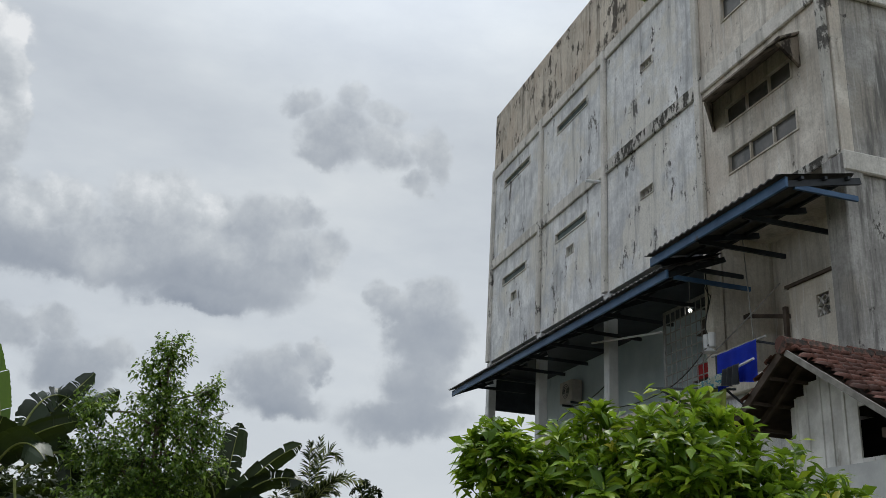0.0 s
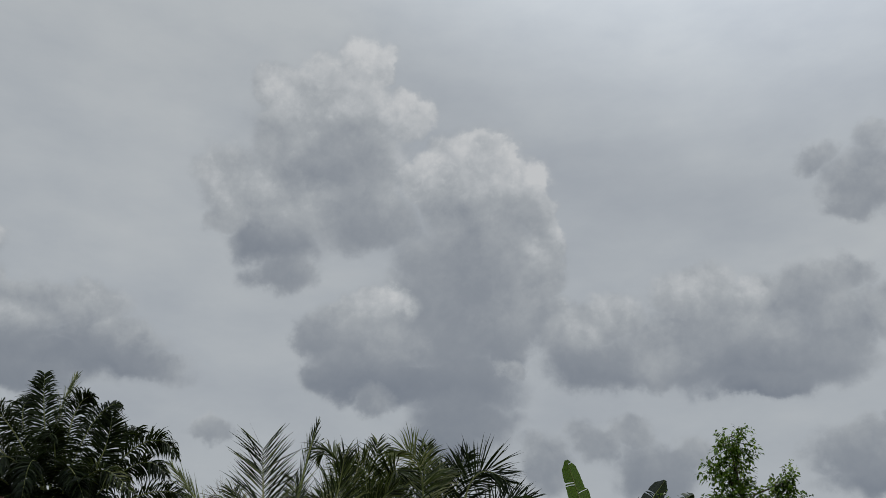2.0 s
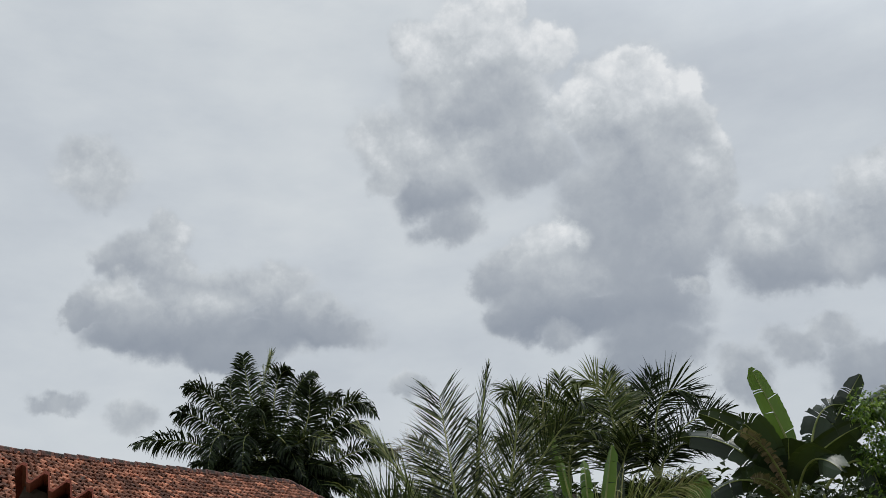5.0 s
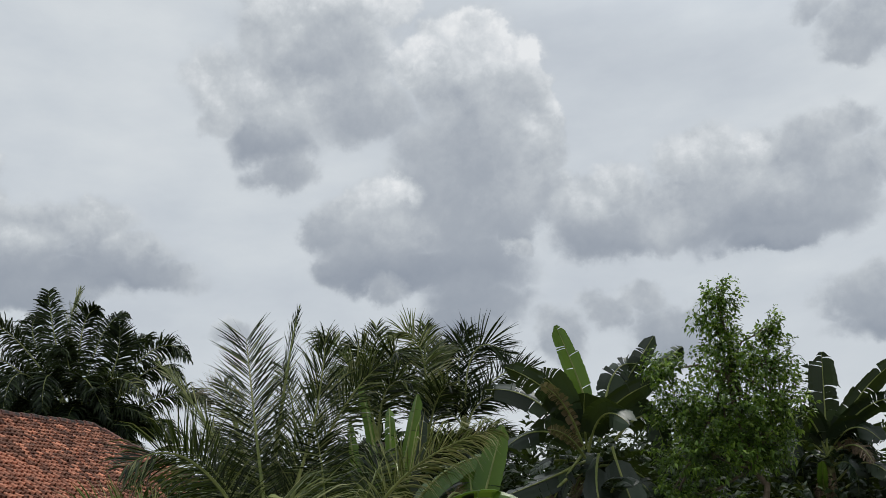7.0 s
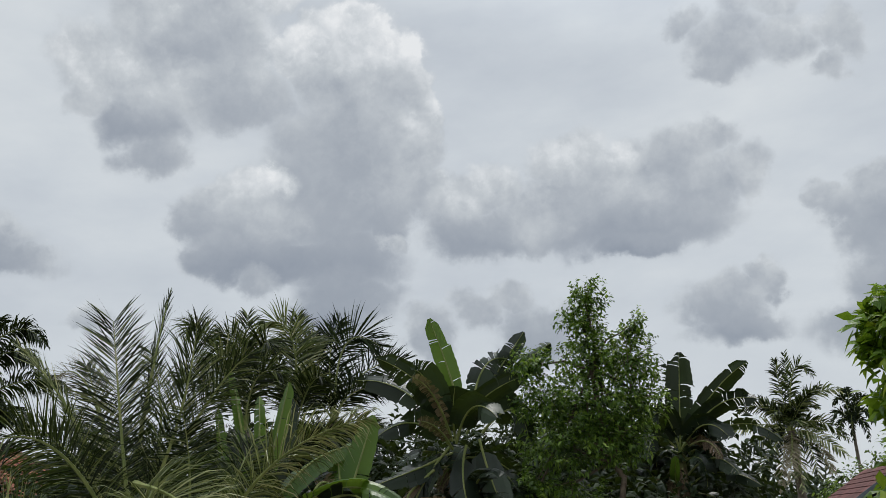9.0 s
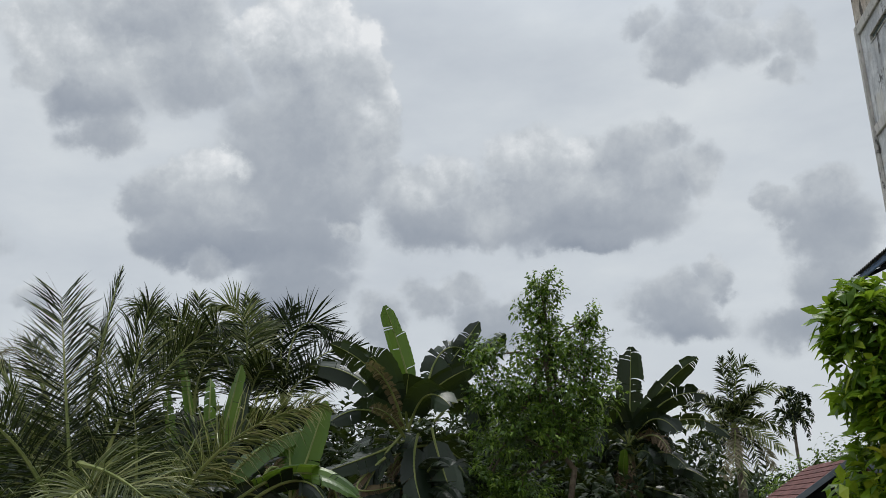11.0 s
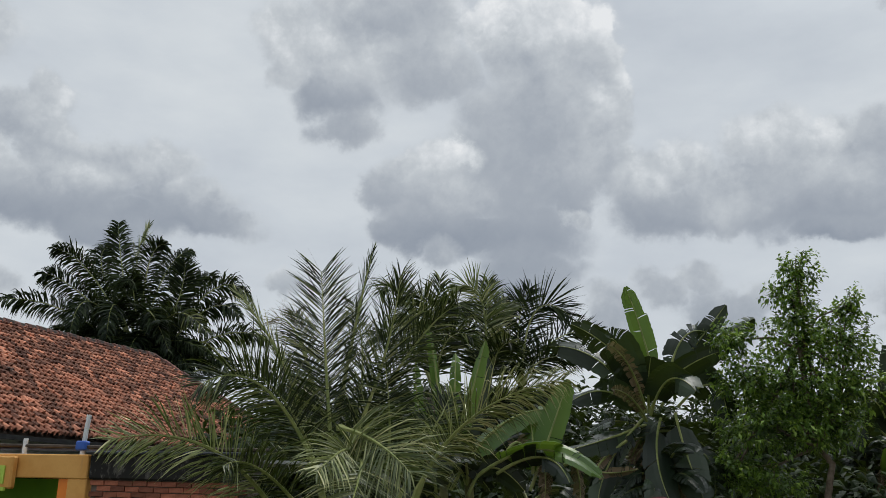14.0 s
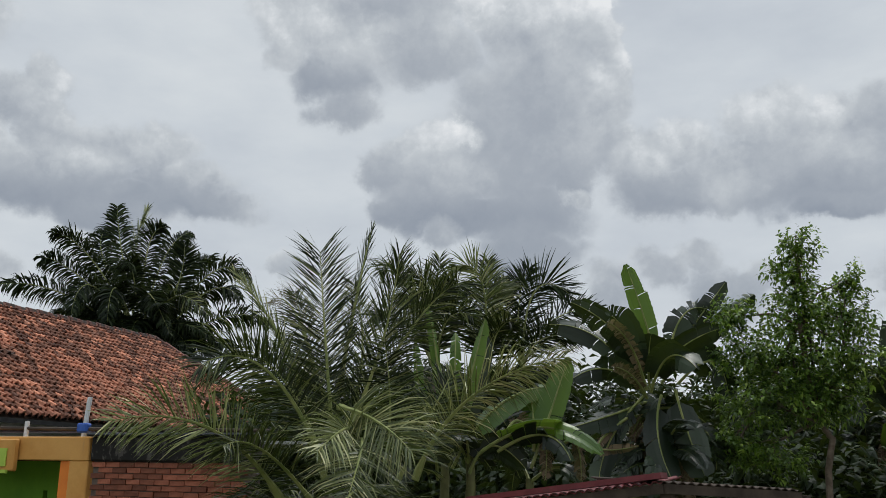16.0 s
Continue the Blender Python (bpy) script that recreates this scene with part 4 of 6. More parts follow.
for sgn, nm in ((1, "roof"), (-1, "roof_back")):
    o = out_l * sgn
    E0, E1 = P0 + o * 0.85 + Vector((0, 0, -0.55)), P1 + o * 0.85 + Vector((0, 0, -0.55))
    bm = bmesh.new()
    v = [bm.verts.new(p) for p in (P0, P1, E1, E0)]
    bm.faces.new(v)
    bmesh.ops.solidify(bm, geom=bm.faces[:], thickness=0.03)
    rp = part(nm, bm, SHINGLE, hut)
    part("bargeboard", beam(bmesh.new(), P0 + Vector((0, 0, 0.0)) - rid * 0.03, E0 - rid * 0.03 + o * 0.08 + Vector((0, 0, -0.05)), 0.03, 0.075), BLUEGREY, hut)
    if sgn == 1:
        up = (P0 - E0)
        rows_, per = 7, 18
        sv, sf = [(-0.5, 0, 0.012), (0.5, 0, 0.012), (0.5, 1.2, 0), (-0.5, 1.2, 0), (-0.5, 0, 0), (0.5, 0, 0)], [(0, 1, 2, 3), (4, 5, 1, 0)]
        w_, l_ = (P1 - P0).length / per, up.length / rows_
        me = mesh_of("shingle", [(x * w_ * 0.96, y * l_, z + 0.004) for x, y, z in sv], sf, SHINGLE)
        upn = up.normalized()
        nn = (-rid).cross(upn)
        rot = Matrix((-rid, upn, nn)).transposed().to_4x4()
        for j in range(rows_):
            for i in range(per):
                t = link_mesh("shingle", me, None, rp)
                t.matrix_basis = Matrix.Translation(E0 + rid * w_ * (i + 0.5 + 0.5 * (j % 2) * (i < per - 1)) + upn * l_ * j + (nn if nn.z > 0 else -nn) * 0.012) @ rot
# added triangle in near-black: the shaded inside of the gable as colour
bm = bmesh.new()
v = [bm.verts.new(P0 + rid * 0.22 + o + Vector((0, 0, z))) for o, z in ((Vector(), -0.04), (out_l * 0.8, -0.56), (-out_l * 0.8, -0.56))]
bm.faces.new(v)
bmesh.ops.solidify(bm, geom=bm.faces[:], thickness=0.03)
part("gable_board", bm, SHADOWED, hut, "near-black panel standing for the shaded gable interior")
part("gable", beam(bmesh.new(), P0 + rid * 0.35 + out_l * 0.6 + Vector((0, 0, -1.75)), P0 + rid * 0.35 - out_l * 0.6 + Vector((0, 0, -1.75)), 0.05, 2.3), WOOD, hut)
for o in (out_l, -out_l):
    a = P1 + o * 0.7
    part("post", boxes((a.x - 0.05, a.x + 0.05, a.y - 0.05, a.y + 0.05, GZ, a.z - 0.5)), WOOD, hut)

# wooden house beside the building, ridge square to the facade
wood = thing("wooden_house", TURN, "old wooden house with white boards and mossy clay tiles", "house")
GD, AS, AZ = 6.64, 9.25, 4.62
fr = Vector((0, -2.1, -1.33))
bk = Vector((0, 1.25, -0.84))
ln = Vector((6.0, 0, 0))
ap = Vector((GD, AS, AZ))
wroof = part("roof", bmesh.new(), WOOD, wood)
bm = bmesh.new()
v = [bm.verts.new(p) for p in (ap, ap + ln, ap + ln + fr, ap + fr, ap + bk, ap + bk + ln)]
bm.faces.new((v[0], v[3], v[2], v[1]))
bm.faces.new((v[0], v[1], v[5], v[4]))
bmesh.ops.solidify(bm, geom=bm.faces[:], thickness=0.05)
bm.to_mesh(wroof.data)
tiled_slope(wroof, ap + fr + Vector((0, 0, 0.05)), (1, 0, 0), -fr, 40, 15, 0.15, 0.168, 0.045, DARKCLAY, lambda i, j: True, lambda i, j: i < 20, 2)
tiled_slope(wroof, ap + bk + ln + Vector((0, 0, 0.05)), (-1, 0, 0), -bk, 40, 9, 0.15, 0.168, 0.045, DARKCLAY, lambda i, j: True, lambda i, j: False, 3)
cap_run(wroof, ap + Vector((-0.05, 0, 0.07)), ap + ln + Vector((-0.05, 0, 0.07)), 18, 0.105)
part("bargeboard", beam(bmesh.new(), ap + Vector((-0.02, -0.05, -0.04)), ap + fr + Vector((-0.02, 0, -0.02)), 0.025, 0.075), GREYWOOD, wroof, "grey weathered bargeboard")
part("bargeboard", beam(bmesh.new(), ap + Vector((-0.02, 0.05, -0.04)), ap + bk + Vector((-0.02, 0, -0.02)), 0.03, 0.1), WOOD, wroof)
part("rafter", beam(bmesh.new(), ap + Vector((0.3, 0.1, -0.14)), ap + bk + Vector((0.3, 0, -0.1)), 0.05, 0.07), WOOD, wroof)
for j in range(3):
    t = 0.25 + 0.3 * j
    part("batten", beam(bmesh.new(), ap + bk * t + Vector((0, 0, -0.08)), ap + bk * t + ln + Vector((0, 0, -0.08)), 0.04, 0.04), WOOD, wroof)
GW = GD + 0.55
# added near-black sheet: painted shade behind the window hole
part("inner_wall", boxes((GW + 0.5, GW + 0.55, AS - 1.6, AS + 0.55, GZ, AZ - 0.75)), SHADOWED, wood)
part("front_wall", boxes((GW, GD + 6, AS - 2.0, AS - 1.92, GZ, AZ - 1.25)), BOARD, wood)
part("side_wall", boxes((GW, GD + 6, AS + 0.6, AS + 0.68, GZ, AZ - 0.55)), BOARD, wood)
y = AS + 0.55
k = 0
while y > AS - 2.0:
    w_ = (0.2, 0.26, 0.17, 0.24, 0.22)[k % 5]
    mid = y - w_ / 2
    top = AZ - 0.13 - abs(mid - AS) * (0.67 if mid > AS else 0.635)
    bottom = GZ
    if -1.12 < mid - AS < -0.55:
        part("board", boxes((GW, GW + 0.025, y - w_ + 0.006, y, GZ, 3.3)), BOARD, wood)
        part("board", boxes((GW, GW + 0.025, y - w_ + 0.006, y, 3.9, max(3.92, top))), BOARD, wood)
    else:
        part("board", boxes((GW, GW + 0.025, y - w_ + 0.006, y, GZ, top)), BOARD, wood)
        part("batten", boxes((GW - 0.022, GW - 0.002, y - 0.02, y + 0.02, GZ, top - 0.02)), BOARD, wood)
    y -= w_
    k += 1
part("window_shutter", boxes((GW - 0.05, GW - 0.02, AS - 1.2, AS - 1.1, 3.3, 3.85)), BOARD, wood)
part("lower_wall", boxes((GW - 0.06, GW - 0.026, AS - 2.4, AS + 0.55, GZ, 3.24)), WHITEWASH, wood, "whitewashed lower wall")
part("sill_beam", beam(bmesh.new(), (GW - 0.5, AS - 1.45, 3.42), (GW - 0.05, AS - 2.2, 3.4), 0.08, 0.1), WOOD, wood)
for p in ((GW - 0.2, AS - 1.9),):
    part("post", boxes((p[0] - 0.025, p[0] + 0.025, p[1] - 0.025, p[1] + 0.025, GZ, 3.36)), BOARD, wood)

# ---- plants ----


def tube(verts, faces, pts, radii, sides=5):
    base = len(verts)
    pts = np.asarray(pts, float)
    for i, (p, r) in enumerate(zip(pts, radii)):
        d = pts[min(i + 1, len(pts) - 1)] - pts[max(i - 1, 0)]
        d = d / (np.linalg.norm(d) + 1e-9)
        u = np.cross(d, (0.31, 0.95, 0.05))
        u /= np.linalg.norm(u) + 1e-9
        w = np.cross(d, u)
        for k in range(sides):
            a = 2 * math.pi * k / sides
            verts.append(p + r * (math.cos(a) * u + math.sin(a) * w))
    for i in range(len(pts) - 1):
        for k in range(sides):
            a, b = base + i * sides + k, base + i * sides + (k + 1) % sides
            faces.append((a, b, b + sides, a + sides))


def trunk_mesh(path, radii, sides=9, mat=None, rings=0.0, seed=0):
    rng = np.random.default_rng(seed)
    verts, faces = [], []
    pts = []
    rr = []
    path = [np.array(p, float) for p in path]
    for (a, b), (ra, rb) in zip(zip(path, path[1:]), zip(radii, radii[1:])):
        k = 6
        for i in range(k):
            t = i / k
            pts.append(a + (b - a) * t + rng.normal(0, 0.006, 3))
            rr.append((ra + (rb - ra) * t) * (1 + rings * (1 if i % 2 else -1)))
    pts.append(path[-1])
    rr.append(radii[-1])
    tube(verts, faces, pts, rr, sides)
    return mesh_of("trunk", verts, faces, mat or BARK, smooth=True)

def rib_curve(base, ctrl, tip, t):
    """Points and directions along a bent rib."""
    base, ctrl, tip, t = np.array(base, float), np.array(ctrl, float), np.array(tip, float), t[:, None]
    p = (1 - t) ** 2 * base + 2 * t * (1 - t) * ctrl + t ** 2 * tip
    d = (1 - t) * (ctrl - base) + t * (tip - ctrl)
    return p, d / (np.linalg.norm(d, axis=1, keepdims=True) + 1e-9)


def unit(a):
    return a / (np.linalg.norm(a, axis=-1, keepdims=True) + 1e-9)


def rib_sides(d, face):
    """Across-direction of a blade on a rib, and its upper side: face 0 lies level, 1 stands turned to the yard."""
    level = unit(np.cross(d, (0.02, 0.03, 1.0)))
    shown = unit(np.cross(d, (0, 1.0, 0)))
    level = level * np.where((level * shown).sum(1, keepdims=True) < 0, -1, 1)
    s = unit((1 - face) * level + face * shown)
    u = unit(np.cross(s, d))
    if u[len(u) // 2, 2] < 0 and face < 0.5:
        u = -u
    return s, u


def feather(base, ctrl, tip, leaf=0.7, n=110, width=0.018, hang=0.3, face=0.6, fan=(66, 30), mat=None, seed=0, ragged=0.06, start=0.12, vee=8, rib=1.0, taper=0.5):
    """A feather palm frond on a bent rib, with two rows of narrow leaflets that curve down with their weight."""
    rng = np.random.default_rng(seed)
    tt = np.linspace(0, 1, 18)
    pts, _ = rib_curve(base, ctrl, tip, tt)
    length = np.linalg.norm(np.diff(pts, axis=0), axis=1).sum()
    verts, faces = [], []
    tube(verts, faces, pts, 0.013 * rib * length ** 0.5 * (1.6 - 1.45 * tt) * np.where(tt < 0.08, 1.5, 1), 5)
    nr, nv = len(faces), len(verts)
    t = np.repeat(start + (1 - start) * (np.arange(n) + 0.5) / n, 2)
    side = np.tile([-1.0, 1.0], n)
    keep = rng.random(2 * n) > ragged
    t, side = t[keep], side[keep]
    m = len(t)
    t = np.clip(t + rng.normal(0, 0.35 / n, m), 0, 1)
    p, d = rib_curve(base, ctrl, tip, t)
    s, u = rib_sides(d, face)
    fa = np.radians(fan[0] + (fan[1] - fan[0]) * t ** 1.2 + rng.normal(0, 8, m))[:, None]
    va = np.radians(vee + rng.normal(0, 9, m))[:, None]
    q = np.cos(fa) * d + np.sin(fa) * (side[:, None] * np.cos(va) * s + np.sin(va) * u)
    size = leaf * (0.5 + 0.5 * np.sin(np.pi * np.clip(0.14 + 0.72 * t, 0, 1)) ** 0.7) * rng.uniform(0.72, 1.1, m) * (1 - taper * np.clip((t - 0.72) / 0.28, 0, 1))
    h = hang * rng.uniform(0.4, 1.7, m)
    roll = rng.normal(0, 0.7, m)[:, None]
    rows = []
    for k, wf in enumerate((0.5, 1.0, 0.75, 0.0)):
        w = unit(d - (d * q).sum(1, keepdims=True) * q)
        w = w * np.cos(roll) + np.cross(q, w) * np.sin(roll)
        if wf:
            rows += [p - w * width * wf * 0.5, p + w * width * wf * 0.5]
        else:
            rows.append(p)
        p = p + q * (size / 3)[:, None]
        q = unit(q + np.stack([np.zeros(m), np.zeros(m), -h * (0.25 + 0.4 * k)], 1))
    verts += list(np.stack(rows, 1).reshape(-1, 3))
    for i in range(m):
        b = nv + 7 * i
        faces += [(b, b + 1, b + 3, b + 2), (b + 2, b + 3, b + 5, b + 4), (b + 4, b + 5, b + 6)]
    me = mesh_of("frond", verts, faces, mat or COCO)
    me.materials.append(RACHIS)
    idx = np.zeros(len(faces), dtype=np.int32)
    idx[:nr] = 1
    me.polygons.foreach_set("material_index", idx)
    return me


SEED = itertools.count(1000)


def frond(palm, base, ctrl, tip, style, **change):
    """One frond of a palm; places are right, away and up from the foot of the palm."""
    link_mesh("frond", feather(base, ctrl, tip, seed=next(SEED), **{**style, **change}), None, palm)


def palm_tree(name, az, dist, heart, label, trunk_r, group=""):
    c = polar(az, dist)
    p = thing(name, pose(c.x, c.y, GZ, 0, 0, az), label, "palm tree", group)
    link_mesh("trunk", trunk_mesh([(0.05, 0, 0), (0.02, 0, heart * 0.5), (0, 0, heart)], [trunk_r * 1.3, trunk_r, trunk_r * 0.95], 10, PALMBARK, 0.05, 3), PALMBARK, p)
    return p


def fill_fronds(palm, heart, count, size, e0, bend, style, seed, turn=(0, 360)):
    """Fronds all round the heart of a palm: they start at elevation e0 and bend over by so many degrees."""
    rng = np.random.default_rng(seed)
    for i in range(count):
        a = radians(rng.uniform(*turn))
        e = rng.uniform(*e0)
        f = e - rng.uniform(*bend)
        h = size * rng.uniform(0.8, 1.1) * 0.55
        out = np.array([math.cos(a), math.sin(a), 0])
        c = np.array([0, 0, heart]) + h * (out * math.cos(radians(e)) + np.array([0, 0, math.sin(radians(e))]))
        tip = c + h * (out * math.cos(radians(f)) + np.array([0, 0, math.sin(radians(f))]))
        frond(palm, (0, 0, heart), c, tip, style, face=0.3)


def blade(base, ctrl, tip, width=0.3, tears=0.2, droop=0.6, face=0.7, mat=None, seed=0, stalk=0.16, fold=0.35, shape=0.55):
    """A banana leaf on a bent midrib: the blade is torn into flaps that sag from it."""
    rng = np.random.default_rng(seed)
    tt = np.linspace(0, 1, 22)
    pts, _ = rib_curve(base, ctrl, tip, tt)
    verts, faces = [], []
    tube(verts, faces, pts, 0.015 * (1.6 - 1.4 * tt), 6)
    nr = len(faces)
    n = 40
    for side in (-1, 1):
        g = droop * rng.uniform(0.5, 1.2)
        row = None
        wob = 1.0
        for i in range(n + 1):
            x = i / n
            t = stalk + (1 - stalk) * x
            wv = width * wob * (0.25 + 0.75 * math.sin(math.pi * min(1, 0.12 + x * 0.84)) ** shape) * (1 - 0.7 * max(0, x - 0.9) / 0.1) * (1 + rng.normal(0, 0.025))

            def strip(gv, at_t):
                p, d = rib_curve(base, ctrl, tip, np.array([min(1, at_t)]))
                s, u = rib_sides(d, face)
                p, d, s, u = p[0], d[0], s[0], u[0]
                b = len(verts)
                q = p + u * 0.01
                v = unit(side * s + fold * u + 0.3 * d)
                for k in range(4):
                    verts.append(q.copy())
                    q = q + v * wv / 3
                    v = unit(v + np.array([0, 0, -gv * 0.42]) - 0.2 * u * (k > 0))
                return b

            if row is None:
                row = strip(g, t)
                continue
            cur = strip(g, t)
            faces += [(row + k, row + k + 1, cur + k + 1, cur + k) for k in range(3)]
            if rng.random() < tears:
                g = droop * rng.uniform(0.3, 2.6)
                wob = rng.uniform(0.78, 1.08)
                row = strip(g, t + 0.006)
            else:
                row = cur
    me = mesh_of("leaf", verts, faces, mat or BANANA)
    me.materials.append(RACHIS)
    idx = np.zeros(len(faces), dtype=np.int32)
    idx[:nr] = 1
    me.polygons.foreach_set("material_index", idx)
    return me


def leaf(plant, base, ctrl, tip, width, mat, **change):
    link_mesh("leaf", blade(base, ctrl, tip, width, mat=mat, seed=next(SEED), **change), None, plant)


def banana_clump(az, dist, stems, label):
    c = polar(az, dist)
    p = thing("banana_plant", pose(c.x, c.y, GZ, 0, 0, az), label, "banana plant", "banana clump")
    for k, (x, y, h, r) in enumerate(stems):
        link_mesh("stem", trunk_mesh([(x, y, 0), (x + 0.03, y, h * 0.5), (x, y + 0.02, h)], [r * 1.25, r, r * 0.55], 10, STEM, 0.02, k), STEM, p)
    return p


def fill_leaves(plant, stems, count, size, e0, bend, mat, seed, width=0.3):
    rng = np.random.default_rng(seed)
    for i in range(count):
        x, y, h, r = stems[int(rng.integers(len(stems)))]
        a, e = rng.uniform(0, 2 * math.pi), rng.uniform(*e0)
        f = e - rng.uniform(*bend)
        s = size * rng.uniform(0.75, 1.1) * 0.55
        out = np.array([math.cos(a), math.sin(a), 0])
        b = np.array([x, y, h - rng.uniform(0, 0.25)])
        c = b + s * (out * math.cos(radians(e)) + np.array([0, 0, math.sin(radians(e))]))
        leaf(plant, b, c, c + s * (out * math.cos(radians(f)) + np.array([0, 0, math.sin(radians(f))])), width * rng.uniform(0.8, 1.1), mat, tears=rng.uniform(0.2, 0.6), droop=rng.uniform(0.4, 1.1), face=0.35)


def dry_leaves(plant, stems, count, size, seed):
    """Brown leaves that hang down along the stems."""
    rng = np.random.default_rng(seed)
    for i in range(count):
        x, y, h, r = stems[int(rng.integers(len(stems)))]
        a = rng.uniform(0, 2 * math.pi)
        o = np.array([math.cos(a), math.sin(a), 0])
        b = np.array([x, y, h - rng.uniform(0.1, 0.7)])
        s = size * rng.uniform(0.7, 1.1)
        leaf(plant, b, b + o * 0.28 + np.array([0, 0, 0.05]), b + o * 0.36 + np.array([0, 0, -s]), 0.13, BANANA_DRY, tears=0.8, droop=1.6, face=0.4)


def leaf_blades(verts, faces, at, along, size, rng, wide=0.4, hang=0.35):
    """One pointed leaf: two halves folded along the midrib, bent down at the tip."""
    along = along / (np.linalg.norm(along) + 1e-9)
    side = np.cross(along, rng.normal(0, 1, 3) * 0.5 + np.array([0, 0, 1.0]))
    side /= np.linalg.norm(side) + 1e-9
    up = np.cross(side, along)
    b = len(verts)
    mid = at + along * size * 0.5 + up * size * 0.05
    tip = at + along * size * 0.95 - np.array([0, 0, hang * size * 0.6])
    verts += [at, mid + side * size * wide * 0.5 - up * size * 0.03, mid, mid - side * size * wide * 0.5 - up * size * 0.03, tip]
    faces += [(b, b + 1, b + 2), (b, b + 2, b + 3), (b + 1, b + 4, b + 2), (b + 2, b + 4, b + 3)]


def crown_mesh(lobes, twigs, leaves, size, seed, mat, wide=0.42, shell=0.55, hang=0.4, spread=0.16):
    """Leaves in sprays at the ends of twigs, scattered through overlapping lobes (centre, radii), denser towards the outside."""
    rng = np.random.default_rng(seed)
    verts, faces = [], []
    vol = np.array([l[1][0] * l[1][1] * l[1][2] for l in lobes]) ** 0.7
    vol /= vol.sum()
    for li in rng.choice(len(lobes), twigs, p=vol):
        c, r = np.array(lobes[li][0]), np.array(lobes[li][1])
        d = rng.normal(0, 1, 3)
        d /= np.linalg.norm(d)
        rad = rng.uniform(shell, 1.08) if rng.random() < 0.75 else rng.uniform(0.1, 0.7)
        p = c + d * r * rad
        ax = d * 0.7 + np.array([0, 0, 0.5]) + rng.normal(0, 0.45, 3)
        ax /= np.linalg.norm(ax)
        for k in range(leaves):
            t = k / max(1, leaves - 1)
            o = rng.normal(0, 1, 3)
            o -= o.dot(ax) * ax
            o /= np.linalg.norm(o) + 1e-9
            leaf_blades(verts, faces, p + ax * spread * (t - 0.5), ax * (0.25 + 0.5 * t) + o + np.array([0, 0, -hang * 0.4]), size * rng.uniform(0.7, 1.2), rng, wide, hang)
    return mesh_of("crown", verts, faces, mat)


def branched(parent, root, path, lobes, r0, seed, mat=BARK):
    """Trunk along path and a limb from it into every lobe, with side twigs."""
    rng = np.random.default_rng(seed)
    link_mesh("trunk", trunk_mesh(path, np.linspace(r0, r0 * 0.55, len(path)), 9, mat, 0.0, seed), mat, parent)
    for c, r in lobes:
        c = np.array(c, float)
        s = np.array(path[-1 if rng.random() < 0.7 else len(path) // 2], float)
        mid = (s + c) / 2 + rng.normal(0, 0.12, 3)
        verts, faces = [], []
        tube(verts, faces, [s, mid, c, c + np.array([0, 0, r[2] * 0.7])], [r0 * 0.45, r0 * 0.32, r0 * 0.2, r0 * 0.08], 6)
        for _ in range(7):
            e = c + rng.normal(0, 0.5, 3) * np.array(r)
            tube(verts, faces, [mid + (c - mid) * rng.uniform(0.2, 1), (c + e) / 2, e], [r0 * 0.14, r0 * 0.1, r0 * 0.04], 4)
        link_mesh("limb", mesh_of("limb", verts, faces, mat, True), mat, parent)

# ---- palms ----
GREEN = dict(leaf=0.6, n=116, width=0.0155, hang=0.3, face=0.6, mat=COCO)
PALE = dict(leaf=0.6, n=105, width=0.0141, hang=0.42, face=0.7, mat=COCO_PALE)
HUNG = dict(leaf=0.7, n=112, width=0.0155, hang=0.95, face=0.45, mat=COCO, fan=(72, 40))
THIN = dict(leaf=0.4, n=88, width=0.0044, hang=0.25, face=0.8, mat=DRYPALM, ragged=0.2)
FOLDED = dict(leaf=0.6, n=122, width=0.0111, hang=0.02, face=0.8, mat=COCO, fan=(20, 8), vee=2)

coco = palm_tree("coconut_palm", 46.86, 10.24, 2.0, "young coconut palm with long arching fronds beside the brick wall", 0.15)
frond(coco, (-0.04, 0.00, 2.68), (-0.13, 0.05, 3.37), (-0.26, 0.30, 4.66), GREEN, leaf=0.64, n=147, width=0.0148, hang=0.1, face=0.97, fan=(62, 40), vee=3, start=0.1, taper=0.1)
frond(coco, (0.02, 0.20, 3.11), (0.18, 0.25, 4.33), (0.33, 0.50, 5.03), FOLDED, leaf=0.34, n=52)
frond(coco, (0.04, 0.00, 2.45), (0.54, -0.05, 3.55), (0.59, -0.30, 4.53), PALE, mat=COCO, face=0.9, fan=(46, 20), leaf=0.62, n=122, width=0.0133)
frond(coco, (0.05, 0.20, 2.46), (0.80, 0.10, 4.01), (1.18, 0.00, 4.25), PALE, mat=COCO, face=0.75, fan=(52, 26), leaf=0.5, n=112, width=0.0133)
frond(coco, (-0.33, 0.20, 2.92), (-0.59, 0.25, 3.77), (-1.21, 0.50, 4.43), FOLDED, n=81, ragged=0.25, leaf=0.4, fan=(16, 8), mat=COCO_PALE)
frond(coco, (-0.22, 0.50, 3.07), (-0.46, 0.70, 4.33), (-0.81, 0.90, 4.20), THIN)
frond(coco, (-0.09, 0.00, 2.28), (-0.76, -0.15, 3.76), (-1.39, -0.50, 3.24), HUNG, leaf=0.72, face=0.6, n=122, width=0.0155, hang=0.55)
frond(coco, (-0.09, 0.20, 2.16), (-0.33, 0.25, 3.22), (-1.09, 0.50, 3.60), GREEN, leaf=0.6, face=0.75, n=112, width=0.0155, hang=0.35)
